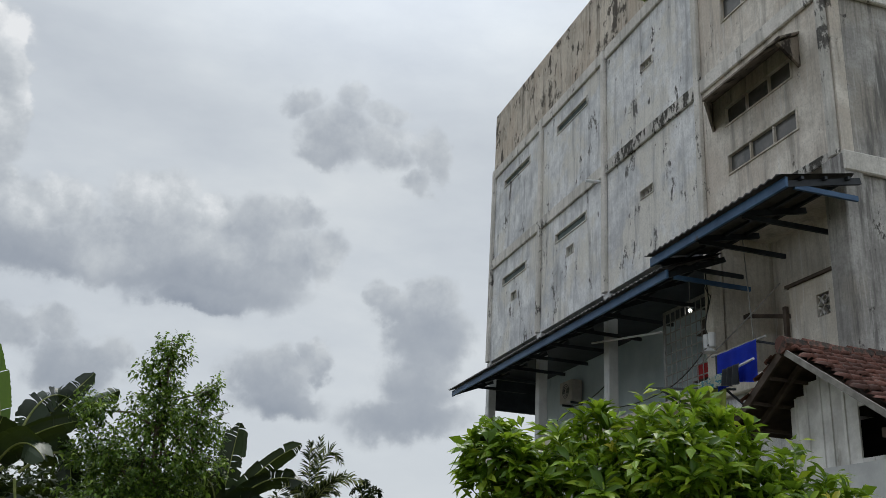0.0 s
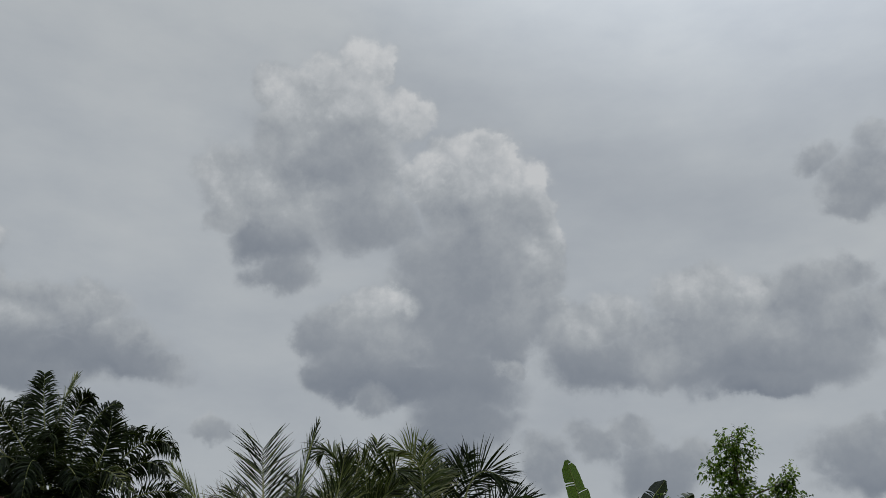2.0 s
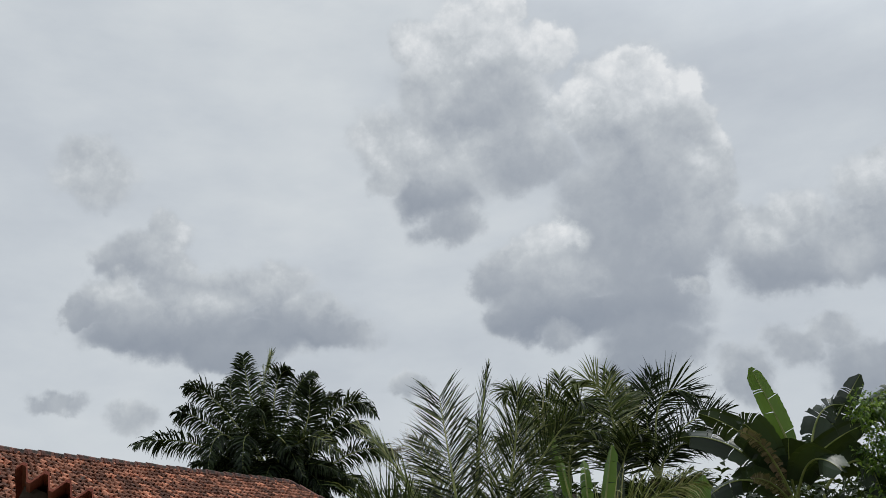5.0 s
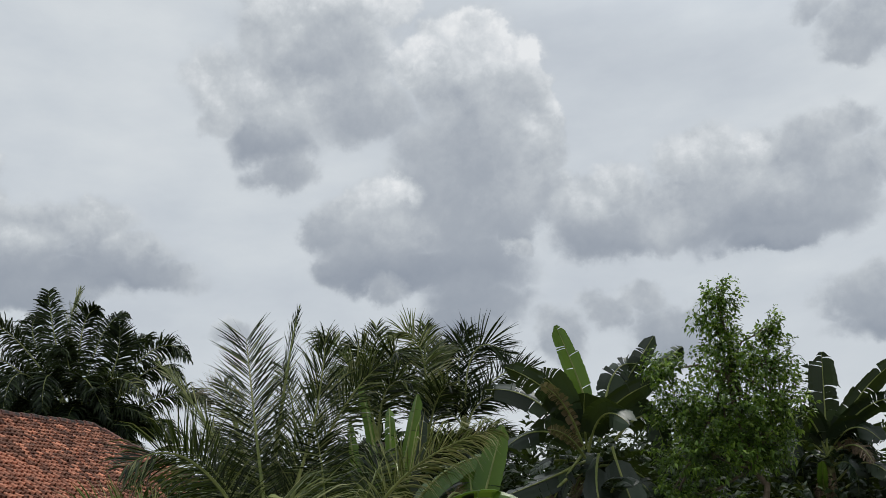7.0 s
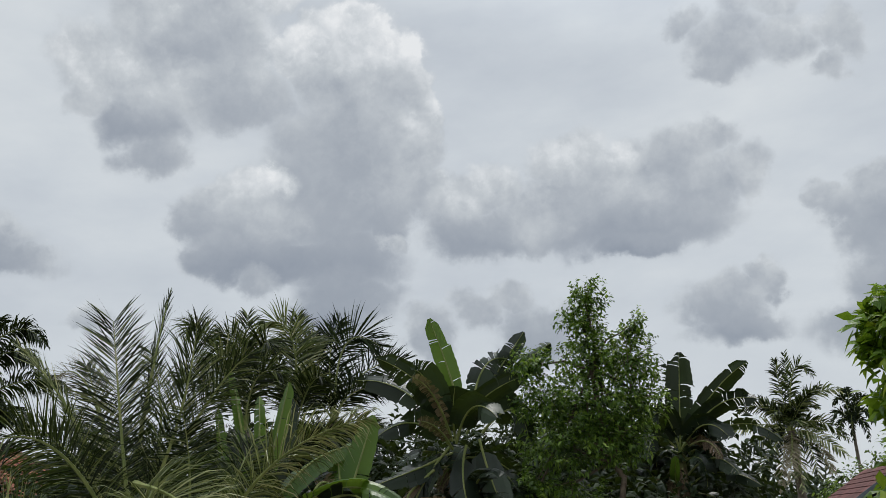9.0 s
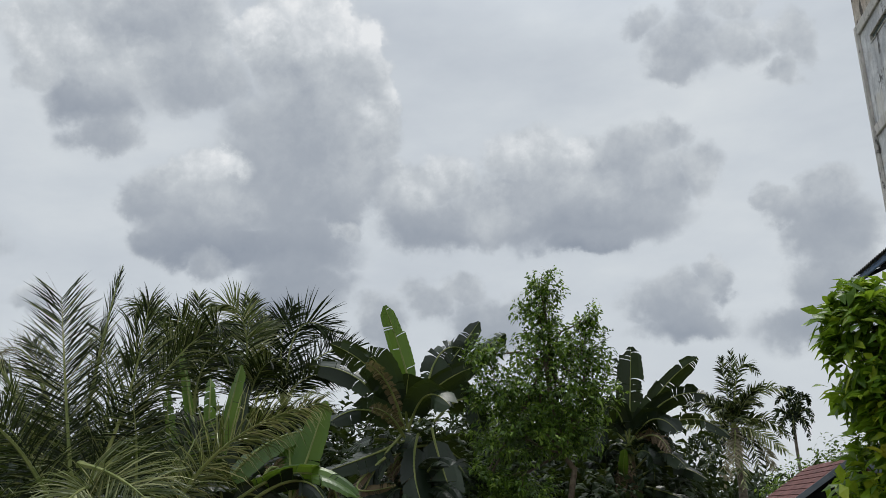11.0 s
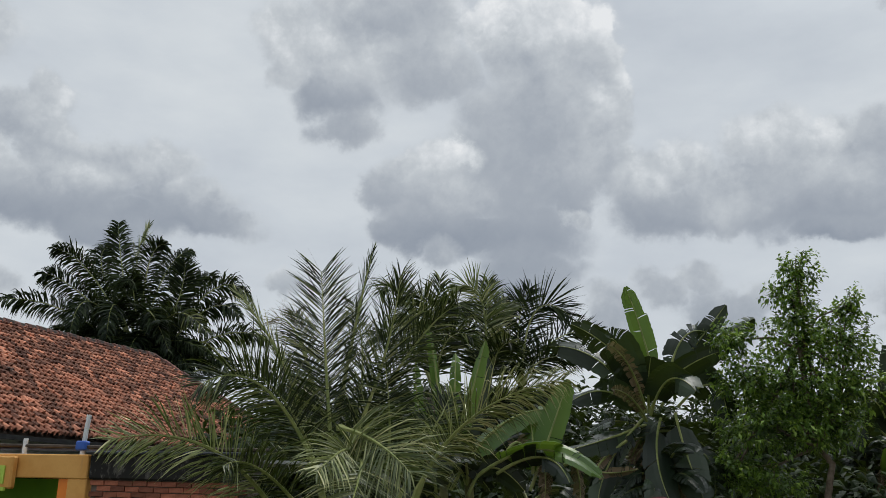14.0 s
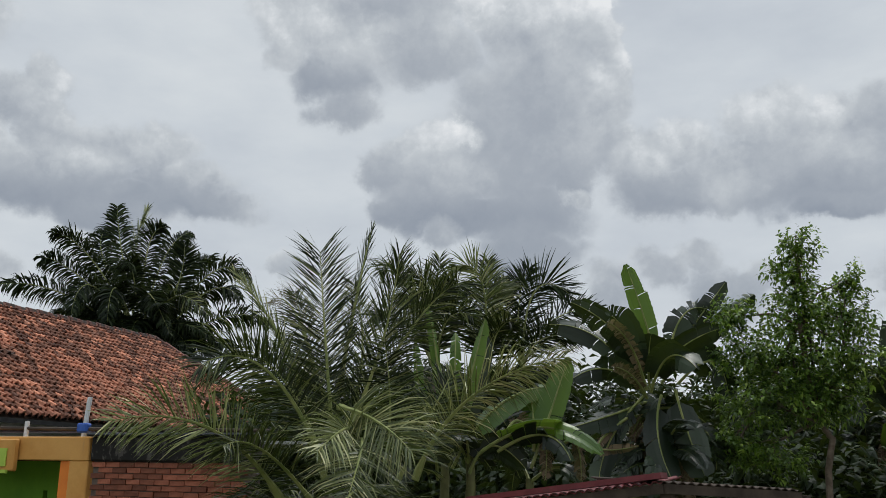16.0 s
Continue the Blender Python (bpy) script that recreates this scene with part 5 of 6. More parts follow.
frond(coco, (-0.50, -0.30, 1.94), (-1.11, -0.90, 2.93), (-1.99, -1.50, 2.63), PALE, face=0.8, leaf=0.58, fan=(66, 30), n=101, width=0.0148, hang=0.3)
frond(coco, (-0.16, -0.30, 1.89), (-0.77, -0.65, 2.67), (-1.03, -1.20, 2.45), HUNG, leaf=0.55, n=95, width=0.0155)
frond(coco, (0.01, -0.60, 2.87), (0.35, -1.35, 2.77), (0.61, -1.90, 2.42), PALE, face=0.85, leaf=0.66, n=88, width=0.0148, hang=0.5, fan=(78, 30), mat=COCO_PALE)
frond(coco, (0.13, -0.70, 2.54), (0.15, -1.15, 2.79), (-0.19, -1.80, 2.40), PALE, leaf=0.55, hang=0.7, face=0.6, n=81, width=0.0148)
frond(coco, (0.18, -0.80, 2.49), (0.30, -1.40, 2.72), (0.06, -2.00, 1.95), PALE, leaf=0.6, hang=0.4, face=0.85, n=88, width=0.0148, fan=(80, 50))
frond(coco, (0.83, -0.20, 2.18), (1.13, -0.40, 3.20), (2.32, -0.60, 3.46), HUNG, leaf=0.72, mat=COCO_PALE, hang=1.0, face=0.4, n=147, width=0.0133)
frond(coco, (0.53, 0.10, 2.35), (0.63, 0.05, 2.87), (0.46, -0.20, 3.63), GREEN, face=0.95, fan=(84, 60), leaf=0.5, n=99, width=0.0170)
frond(coco, (0.67, 0.30, 2.12), (1.07, 0.35, 2.95), (1.31, 0.60, 3.38), GREEN, face=0.8, leaf=0.55, n=99, width=0.0170, hang=0.6)
frond(coco, (0.05, 0.40, 2.46), (-0.30, 0.55, 3.55), (-0.54, 0.90, 4.28), GREEN, face=0.8, leaf=0.5, n=105, width=0.0148)
frond(coco, (0.06, 0.60, 2.47), (0.46, 0.75, 3.52), (0.15, 1.10, 4.49), GREEN, face=0.8, leaf=0.5, n=105, width=0.0148)
fill_fronds(coco, 1.8, 9, 1.2, (-10, 45), (50, 90), HUNG, 7, turn=(10, 170))
fill_fronds(coco, 1.6, 7, 1.1, (-25, 25), (40, 80), HUNG, 17, turn=(-75, 30))

# palms behind the yard
MID = dict(leaf=0.75, n=73, width=0.032, hang=0.35, face=0.6, mat=COCO)
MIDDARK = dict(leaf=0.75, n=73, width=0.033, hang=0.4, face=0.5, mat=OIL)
grey_palm = palm_tree("coconut_palm", 40.43, 20.22, 4.4, "grey-green coconut palm among the other palms", 0.17, "palms behind the yard")
frond(grey_palm, (0, 0, 4.4), (0.11, -0.15, 6.51), (-0.55, -0.5, 6.44), MID, hang=0.5)
frond(grey_palm, (0, 0, 4.4), (-0.03, 0.09, 5.98), (0.06, 0.3, 6.99), MID, face=0.9)
frond(grey_palm, (0, 0, 4.4), (-0.81, 0.09, 7.26), (-1.22, 0.3, 6.65), MID, hang=0.7, face=0.4)
frond(grey_palm, (0, 0, 4.4), (0.39, -0.18, 6.97), (0.54, -0.6, 6.02), MID, hang=0.7, face=0.5)
frond(grey_palm, (0, 0, 4.4), (-0.34, -0.27, 6.56), (-0.8, -0.9, 5.7), MID, mat=COCO_PALE)
frond(grey_palm, (0, 0, 4.4), (0.07, -0.24, 5.96), (0.74, -0.8, 5.51), MID, hang=0.6)
frond(grey_palm, (0, 0, 4.4), (-0.57, 0.18, 6.01), (-1.41, 0.6, 5.7), MID)
# inner fronds use the dark oil palm leaflet: shade put into their colour
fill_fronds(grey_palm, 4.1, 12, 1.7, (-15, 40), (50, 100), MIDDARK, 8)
arched_palm = palm_tree("coconut_palm", 37.48, 20.71, 4.48, "coconut palm with a pale frond arching over at its tip", 0.17, "palms behind the yard")
frond(arched_palm, (0, 0, 4.48), (0.27, -0.12, 7.25), (-0.67, -0.4, 6.74), MID, mat=COCO_PALE, hang=0.45)
frond(arched_palm, (0, 0, 4.48), (0.05, 0.06, 6.24), (0.1, 0.2, 7.05), MID, face=0.9, mat=COCO)
frond(arched_palm, (0, 0, 4.48), (0.22, 0.12, 6.5), (0.48, 0.4, 6.59), MID, face=0.85, mat=COCO_PALE, fan=(50, 30))
frond(arched_palm, (0, 0, 4.48), (-0.29, 0.09, 5.85), (-0.46, 0.3, 6.3), MID)
frond(arched_palm, (0, 0, 4.48), (0.3, -0.24, 5.63), (0.58, -0.8, 5.48), MID, hang=0.7)
# here too the inner fronds are darkened by colour for shade
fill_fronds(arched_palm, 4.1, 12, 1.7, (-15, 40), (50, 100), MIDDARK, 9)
dark_palm = palm_tree("oil_palm", 35.07, 21.69, 4.73, "dark oil palm with stiff arching fronds", 0.2, "palms behind the yard")
frond(dark_palm, (0, 0, 4.73), (0.01, -0.12, 7.37), (1.1, -0.4, 6.34), MIDDARK, face=0.7, leaf=1.0, hang=0.2, fan=(62, 34))
frond(dark_palm, (0, 0, 4.73), (-0.25, 0.09, 6.33), (0.16, 0.3, 7.14), MIDDARK, face=0.85, leaf=0.9)
frond(dark_palm, (0, 0, 4.73), (-0.44, 0.12, 6.07), (-0.42, 0.4, 6.87), MIDDARK, face=0.8)
frond(dark_palm, (0, 0, 4.73), (0.48, 0.18, 6.18), (1.72, 0.6, 6.19), MIDDARK, leaf=1.0, face=0.8, hang=0.15)
frond(dark_palm, (0, 0, 4.73), (0.29, -0.09, 5.7), (1.34, -0.3, 5.35), MIDDARK, hang=0.6)
frond(dark_palm, (0, 0, 4.73), (-0.62, -0.15, 5.62), (-1.09, -0.5, 5.43), MIDDARK, hang=0.6)
fill_fronds(dark_palm, 4.4, 14, 1.7, (-15, 40), (50, 100), MIDDARK, 10)

# tall oil palm behind the tiled house
HEAVY = dict(leaf=0.8, n=112, width=0.054, hang=1.7, face=0.5, mat=OIL, fan=(76, 44), vee=4)
tall_palm = palm_tree("oil_palm", 57.56, 33.27, 7.2, "large dark oil palm with a dense round head", 0.35)
frond(tall_palm, (-0.56, 0.00, 7.35), (-2.20, -0.15, 10.05), (-3.13, -0.50, 9.90), HEAVY)
frond(tall_palm, (-0.65, 0.00, 7.35), (-2.84, -0.35, 9.22), (-3.35, -0.90, 8.93), HEAVY)
frond(tall_palm, (-1.08, 0.00, 7.12), (-3.13, -0.50, 8.49), (-4.66, -1.00, 7.90), HEAVY)
frond(tall_palm, (-0.27, 0.00, 7.18), (-1.10, 0.05, 9.81), (-1.25, 0.30, 11.23), HEAVY, face=0.85, hang=0.6)
frond(tall_palm, (-0.36, 0.20, 7.20), (-2.18, 0.45, 10.03), (-1.52, 0.90, 10.49), HEAVY, face=0.8)
frond(tall_palm, (-0.29, 0.30, 7.81), (-0.76, 0.35, 10.04), (-0.23, 0.60, 11.39), FOLDED, leaf=0.8, mat=COCO_PALE, n=40, width=0.030)
frond(tall_palm, (-0.09, 0.00, 7.19), (-0.35, -0.15, 10.63), (0.39, -0.50, 10.44), HEAVY)
frond(tall_palm, (0.00, 0.20, 7.23), (0.34, 0.45, 10.30), (1.31, 0.90, 10.70), HEAVY)
frond(tall_palm, (0.40, -0.20, 6.81), (1.27, -0.45, 8.80), (1.06, -0.90, 9.83), HEAVY, face=0.95, hang=0.25, leaf=0.85)
frond(tall_palm, (0.40, 0.00, 6.84), (1.21, 0.30, 10.03), (2.22, 0.60, 9.66), HEAVY, hang=0.7)
frond(tall_palm, (0.59, 0.00, 6.85), (2.40, -0.05, 10.46), (3.41, -0.30, 8.80), HEAVY)
frond(tall_palm, (0.60, -0.30, 6.62), (2.21, -0.75, 9.28), (3.01, -1.40, 7.97), HEAVY)
frond(tall_palm, (0.73, 0.00, 6.28), (2.96, -0.25, 8.30), (4.11, -0.70, 7.28), HEAVY)
frond(tall_palm, (0.21, -0.50, 6.76), (0.71, -1.25, 8.87), (1.98, -2.20, 7.19), HEAVY, mat=COCO)
frond(tall_palm, (0.12, -0.60, 6.74), (-0.40, -1.50, 9.19), (0.79, -2.40, 6.53), HEAVY)
frond(tall_palm, (-0.52, -0.20, 6.94), (-2.20, -0.75, 9.39), (-2.24, -1.50, 7.00), HEAVY)
frond(tall_palm, (-0.34, -0.50, 6.91), (-1.24, -1.55, 9.20), (-1.10, -2.40, 6.76), HEAVY)
frond(tall_palm, (-0.18, -0.30, 7.14), (-0.60, -0.85, 9.53), (-0.70, -1.60, 8.77), HEAVY, face=0.8)
frond(tall_palm, (0.74, -0.30, 6.05), (2.47, -0.75, 7.35), (2.88, -1.40, 5.86), HEAVY)
fill_fronds(tall_palm, 6.8, 54, 2.8, (-35, 48), (50, 95), HEAVY, 11)

# distant palms
FAR = dict(leaf=0.75, n=44, width=0.075, hang=0.55, face=0.6, mat=COCO)
far_palm = palm_tree("coconut_palm", 8.25, 52.04, 5.92, "distant coconut palm with a full head and browned lower fronds", 0.22)
frond(far_palm, (0, 0, 5.92), (-0.24, 0, 8.1), (-0.29, 0, 9.64), FAR, face=0.9)
frond(far_palm, (0, 0, 5.92), (0.18, 0.15, 7.9), (0.25, 0.5, 10.04), FAR, face=0.8, hang=0.2)
frond(far_palm, (0, 0, 5.92), (0.37, -0.15, 10.57), (1.48, -0.5, 8.59), FAR, face=0.7)
frond(far_palm, (0, 0, 5.92), (0.42, -0.3, 7.2), (1.65, -1, 7.99), FAR, face=0.8)
frond(far_palm, (0, 0, 5.92), (0.76, 0.15, 8.3), (2.71, 0.5, 7.79), FAR, mat=COCO_PALE)
frond(far_palm, (0, 0, 5.92), (1.32, 0, 7.01), (2.64, 0, 5.27), FAR)
frond(far_palm, (0, 0, 5.92), (0.95, -0.3, 6.11), (2.47, -1, 4.36), FAR, mat=COCO_PALE)
frond(far_palm, (0, 0, 5.92), (-0.92, 0, 7.92), (-2.5, 0, 7.14), FAR)
frond(far_palm, (0, 0, 5.92), (-0.36, 0.15, 7), (-1.33, 0.5, 7.83), FAR)
frond(far_palm, (0, 0, 5.92), (-1.33, -0.15, 6.75), (-2.85, -0.5, 6.05), FAR, mat=COCO_PALE)
frond(far_palm, (0, 0, 5.92), (-1.22, -0.3, 6.11), (-2.77, -1, 4.57), FAR)
frond(far_palm, (0, 0, 5.92), (-1.37, -0.45, 5.3), (-2.12, -1.5, 3), FAR, mat=COCO_PALE)
frond(far_palm, (0, 0, 5.92), (-0.67, -0.6, 4.95), (-0.88, -2, 2.94), FAR, mat=DRYPALM)
frond(far_palm, (0, 0, 5.92), (0.17, -0.72, 4.94), (0.1, -2.4, 2.79), FAR, mat=COCO_PALE)
frond(far_palm, (0, 0, 5.92), (1.06, -0.6, 5.37), (0.9, -2, 3.19), FAR)
frond(far_palm, (0, 0, 5.92), (1.32, -0.3, 5.59), (1.63, -1, 3.67), FAR, mat=DRYPALM)
frond(far_palm, (0, 0, 5.92), (-1.04, -0.6, 5.53), (-1.63, -2, 3.58), FAR)
frond(far_palm, (0, 0, 5.92), (0, -0.9, 5.29), (-0.43, -3, 3.23), FAR, mat=DRYPALM)
fill_fronds(far_palm, 5.92, 10, 2.4, (20, 85), (50, 110), FAR, 12)
SMALL = dict(leaf=0.5, n=36, width=0.09, hang=0.7, face=0.5, mat=OIL, fan=(60, 34))
areca = palm_tree("areca_palm", 5.02, 62.03, 6.6, "slender areca palm with a small round dark head", 0.1)
frond(areca, (0, 0, 6.6), (-0.07, 0, 9.23), (-0.85, 0, 7.9), SMALL)
frond(areca, (0, 0, 6.6), (0.18, 0.09, 9.12), (-0.08, 0.3, 8.79), SMALL, face=0.8)
frond(areca, (0, 0, 6.6), (0.93, 0, 9.19), (1.06, 0, 7.7), SMALL)
frond(areca, (0, 0, 6.6), (0.9, -0.15, 8.31), (1.14, -0.5, 6.63), SMALL)
frond(areca, (0, 0, 6.6), (-0.55, -0.15, 8.42), (-1.15, -0.5, 6.78), SMALL)
frond(areca, (0, 0, 6.6), (-0.48, -0.24, 7.85), (-0.91, -0.8, 5.79), SMALL)
frond(areca, (0, 0, 6.6), (0.73, -0.24, 7.65), (0.78, -0.8, 5.62), SMALL)
frond(areca, (0, 0, 6.6), (0.31, -0.12, 7.81), (0.61, -0.4, 8.45), SMALL, face=0.8)
frond(areca, (0, 0, 6.6), (0.12, -0.3, 8.12), (-0.07, -1, 5.76), SMALL)

# ---- banana clumps ----
stems = [(-0.15, 0.1, 2.42, 0.09), (0.15, 0.1, 2.52, 0.09), (0.9, 0.2, 2.22, 0.09)]
furled = banana_clump(39.5, 11.81, stems, "young banana plants with upright half-furled leaves")
leaf(furled, (-0.1, 0, 2.59), (-0.28, 0.06, 3.76), (-0.4, 0.2, 4.4), 0.085, BANANA_YOUNG, fold=0.9, droop=0.2)
leaf(furled, (-0.06, 0, 2.59), (0.2, 0.03, 3.6), (0.33, 0.1, 4.17), 0.12, BANANA_YOUNG, fold=0.8, tears=0.11, droop=0.3)
leaf(furled, (-0.03, 0, 2.59), (0.32, 0.09, 3.43), (0.37, 0.3, 3.99), 0.17, BANANA, face=0.9, tears=0.09)
leaf(furled, (-0.27, 0, 2.52), (-0.55, 0, 3.34), (-0.54, 0, 3.86), 0.09, BANANA_YOUNG, fold=0.8, droop=0.2)
leaf(furled, (-0.06, 0, 2.52), (-0.03, 0.12, 3.71), (-0.04, 0.4, 4.05), 0.09, BANANA_YOUNG, fold=0.5, tears=0.23)
leaf(furled, (-0.23, 0, 2.18), (-0.26, -0.09, 2.72), (-0.57, -0.3, 3.22), 0.24, BANANA, face=0.9, tears=0.07)
leaf(furled, (-0.06, 0, 2.32), (0.4, 0.09, 3.32), (1.23, 0.3, 3.37), 0.2, BANANA_YOUNG, face=0.5, tears=0.14)
leaf(furled, (0.93, 0, 2.54), (0.96, 0.09, 2.93), (0.92, 0.3, 3.28), 0.17, BANANA_YOUNG, face=0.95, tears=0.07)
leaf(furled, (0.9, 0, 2.34), (1.15, 0.06, 3.01), (1.4, 0.2, 3.73), 0.21, BANANA_YOUNG, face=0.9, tears=0.05)
leaf(furled, (0.25, 0, 2.49), (1.07, -0.09, 3.15), (1.71, -0.3, 2.51), 0.24, BANANA_YOUNG, face=0.45, tears=0.09, droop=0.9)
leaf(furled, (0.49, 0, 2.53), (1.14, -0.15, 2.98), (1.31, -0.5, 2.44), 0.2, BANANA, face=0.5, tears=0.14, droop=0.9)
leaf(furled, (0.97, 0, 2.67), (1.12, -0.06, 2.84), (1.05, -0.2, 2.21), 0.15, BANANA_DRY, tears=0.8, droop=1.5)
leaf(furled, (1.31, 0, 2.65), (1.52, -0.03, 2.8), (1.49, -0.1, 2.21), 0.15, BANANA_DRY, tears=0.8, droop=1.5)
leaf(furled, (0.62, 0, 2.8), (0.75, 0.03, 3.06), (0.95, 0.1, 2.71), 0.14, BANANA_DRY, tears=0.8, droop=1.5)
leaf(furled, (-0.33, 0, 2.25), (-0.93, -0.06, 2.97), (-0.8, -0.2, 2.11), 0.2, BANANA, tears=0.14)
leaf(furled, (0.15, 0, 2.26), (0.35, 0, 2.9), (0.83, 0, 2.34), 0.2, BANANA, tears=0.14)
fill_leaves(furled, stems, 12, 1.2, (20, 75), (60, 130), BANANA, 31, 0.2)
stems = [(0, 0, 3.40, 0.13), (0.42, 0.2, 3.30, 0.12), (-0.25, 0.35, 3.05, 0.12), (0.2, -0.2, 2.70, 0.1)]
clump = banana_clump(27.92, 14.76, stems, "tall banana clump with torn dark leaves and one bright new leaf")
leaf(clump, (0.11, 0.00, 4.00), (0.01, 0.00, 4.63), (-0.30, 0.00, 5.54), 0.17, BANANA_YOUNG, face=0.95, tears=0.08, droop=0.15, shape=0.35, stalk=0.2)
leaf(clump, (-0.07, 0.00, 3.57), (-0.26, -0.20, 4.52), (-1.14, -0.40, 4.87), 0.26, BANANA, face=0.75, tears=0.11)
leaf(clump, (-0.07, 0.10, 3.58), (-0.67, 0.15, 4.66), (-1.54, 0.40, 4.66), 0.23, BANANA, face=0.7, tears=0.19)
leaf(clump, (-0.07, -0.20, 3.64), (-0.38, -0.50, 4.63), (-0.54, -0.80, 4.58), 0.28, BANANA, face=0.85, tears=0.19)
leaf(clump, (-0.04, -0.30, 3.54), (-0.23, -0.70, 4.35), (-0.58, -1.10, 4.44), 0.12, BANANA_DRY, tears=0.6)
leaf(clump, (0.01, 0.00, 3.57), (-0.03, -0.20, 4.00), (0.05, -0.40, 4.36), 0.31, BANANA, face=0.95, tears=0.06, droop=0.4)
leaf(clump, (0.01, -0.10, 3.56), (0.27, -0.25, 4.20), (1.01, -0.60, 4.40), 0.23, BANANA, face=0.75, tears=0.14)
leaf(clump, (0.02, -0.30, 3.50), (0.25, -0.70, 4.32), (0.63, -1.10, 3.78), 0.28, BANANA, face=0.6, tears=0.11, droop=1.0)
leaf(clump, (0.20, 0.20, 3.94), (0.86, 0.30, 4.78), (1.25, 0.40, 5.31), 0.19, BANANA, face=0.9, tears=0.07, droop=0.3)
leaf(clump, (0.32, 0.30, 3.86), (1.17, 0.35, 4.84), (1.70, 0.60, 5.13), 0.23, BANANA, face=0.85, tears=0.11)
leaf(clump, (0.27, 0.10, 3.84), (0.44, 0.20, 5.04), (0.94, 0.30, 4.85), 0.25, BANANA, face=0.8, tears=0.28)
leaf(clump, (-0.04, -0.20, 3.43), (-0.55, -0.45, 4.11), (-1.13, -0.90, 3.63), 0.23, BANANA, face=0.6, tears=0.17)
leaf(clump, (0.38, -0.20, 3.55), (0.46, -0.50, 2.99), (0.70, -0.80, 2.31), 0.30, BANANA, face=0.95, tears=0.04, droop=0.3)
leaf(clump, (0.17, -0.20, 3.47), (-0.03, -0.60, 2.88), (0.25, -1.00, 2.24), 0.25, BANANA, face=0.9, tears=0.11, droop=0.4)
leaf(clump, (-0.25, -0.20, 3.30), (-0.42, -0.45, 3.19), (-1.22, -0.90, 2.92), 0.23, BANANA, face=0.6, tears=0.17)
leaf(clump, (-0.08, -0.20, 3.47), (-0.76, -0.50, 2.77), (-0.76, -0.80, 2.14), 0.25, BANANA, face=0.9, tears=0.11)
leaf(clump, (-0.04, -0.40, 3.41), (-0.24, -0.80, 3.81), (-0.51, -1.20, 3.78), 0.12, BANANA_DRY, tears=0.7)
leaf(clump, (-0.34, -0.40, 3.12), (-1.23, -0.85, 2.47), (-0.19, -1.10, 2.69), 0.1, BANANA_DRY, tears=0.5)
leaf(clump, (0.19, 0.20, 3.68), (0.71, 0.20, 4.46), (0.43, 0.20, 4.55), 0.28, BANANA, face=0.85, tears=0.11)
leaf(clump, (0.44, 0.20, 3.68), (1.10, 0.10, 4.43), (1.16, 0.00, 3.49), 0.28, BANANA, face=0.7, tears=0.17)
fill_leaves(clump, stems, 30, 1.3, (-10, 45), (60, 120), BANANA, 32, 0.24)
dry_leaves(clump, stems, 16, 0.95, 33)
stems = [(0, 0, 3.42, 0.14), (-0.5, 0.3, 3.02, 0.12), (0.25, 0.3, 2.72, 0.11)]
torn = banana_clump(14.6, 19.55, stems, "banana plant with wind-torn leaves spreading sideways")
leaf(torn, (-0, 0, 3.42), (0.11, 0, 4.44), (0.22, 0, 5.44), 0.3, BANANA, face=0.95, tears=0.14, droop=0.4, shape=0.35)
leaf(torn, (-0, 0, 3.42), (0.64, -0.09, 4.65), (1.5, -0.3, 5.07), 0.24, BANANA, face=0.8, tears=0.18)
leaf(torn, (-0, 0, 3.42), (0.74, -0.18, 4.61), (1.55, -0.6, 4.31), 0.24, BANANA, face=0.7, tears=0.23)
leaf(torn, (-0, 0, 3.42), (0.53, -0.21, 4.31), (0.95, -0.7, 3.6), 0.28, BANANA, face=0.7, tears=0.18)
leaf(torn, (0.12, 0, 3.31), (1.19, -0.06, 4.38), (1.96, -0.2, 3.51), 0.2, BANANA, face=0.5, tears=0.23)
leaf(torn, (0.09, 0, 2.98), (0.65, -0.24, 3.58), (1.03, -0.8, 2.93), 0.24, BANANA, face=0.6, tears=0.27)
leaf(torn, (0.07, 0, 2.76), (0.74, -0.18, 3.26), (1.41, -0.6, 2.69), 0.2, BANANA, face=0.6, tears=0.18)
leaf(torn, (0.17, 0, 2.64), (0.55, -0.18, 2.57), (1.08, -0.6, 2.28), 0.2, BANANA, face=0.6, tears=0.18)
leaf(torn, (-0, 0, 3.42), (-0.14, -0.15, 4.53), (-0.5, -0.5, 4.1), 0.26, BANANA, face=0.7, tears=0.14)
leaf(torn, (-0, 0, 3.42), (0.58, -0.27, 3.87), (0.74, -0.9, 3.23), 0.18, BANANA_DRY, tears=0.8, droop=1.4)
leaf(torn, (-0.15, 0, 2.77), (-0.18, -0.27, 2.9), (-0.1, -0.9, 3.32), 0.11, BANANA_YOUNG, face=0.95, tears=0.02, droop=0.2)
leaf(torn, (-0, 0, 3.42), (-0.47, -0.15, 4.16), (-0.65, -0.5, 3.32), 0.26, BANANA, face=0.7, tears=0.18)
fill_leaves(torn, stems, 9, 1.6, (10, 60), (70, 150), BANANA, 34, 0.28)
dry_leaves(torn, stems, 14, 1.1, 35)

# slim tree with small leaves
tc = polar(17.6, 15.0)
tree = thing("broadleaf_tree", pose(tc.x, tc.y, GZ, 0, 0, 17.6), "slim tree with small bright green leaves and a pale crooked trunk", "tree")
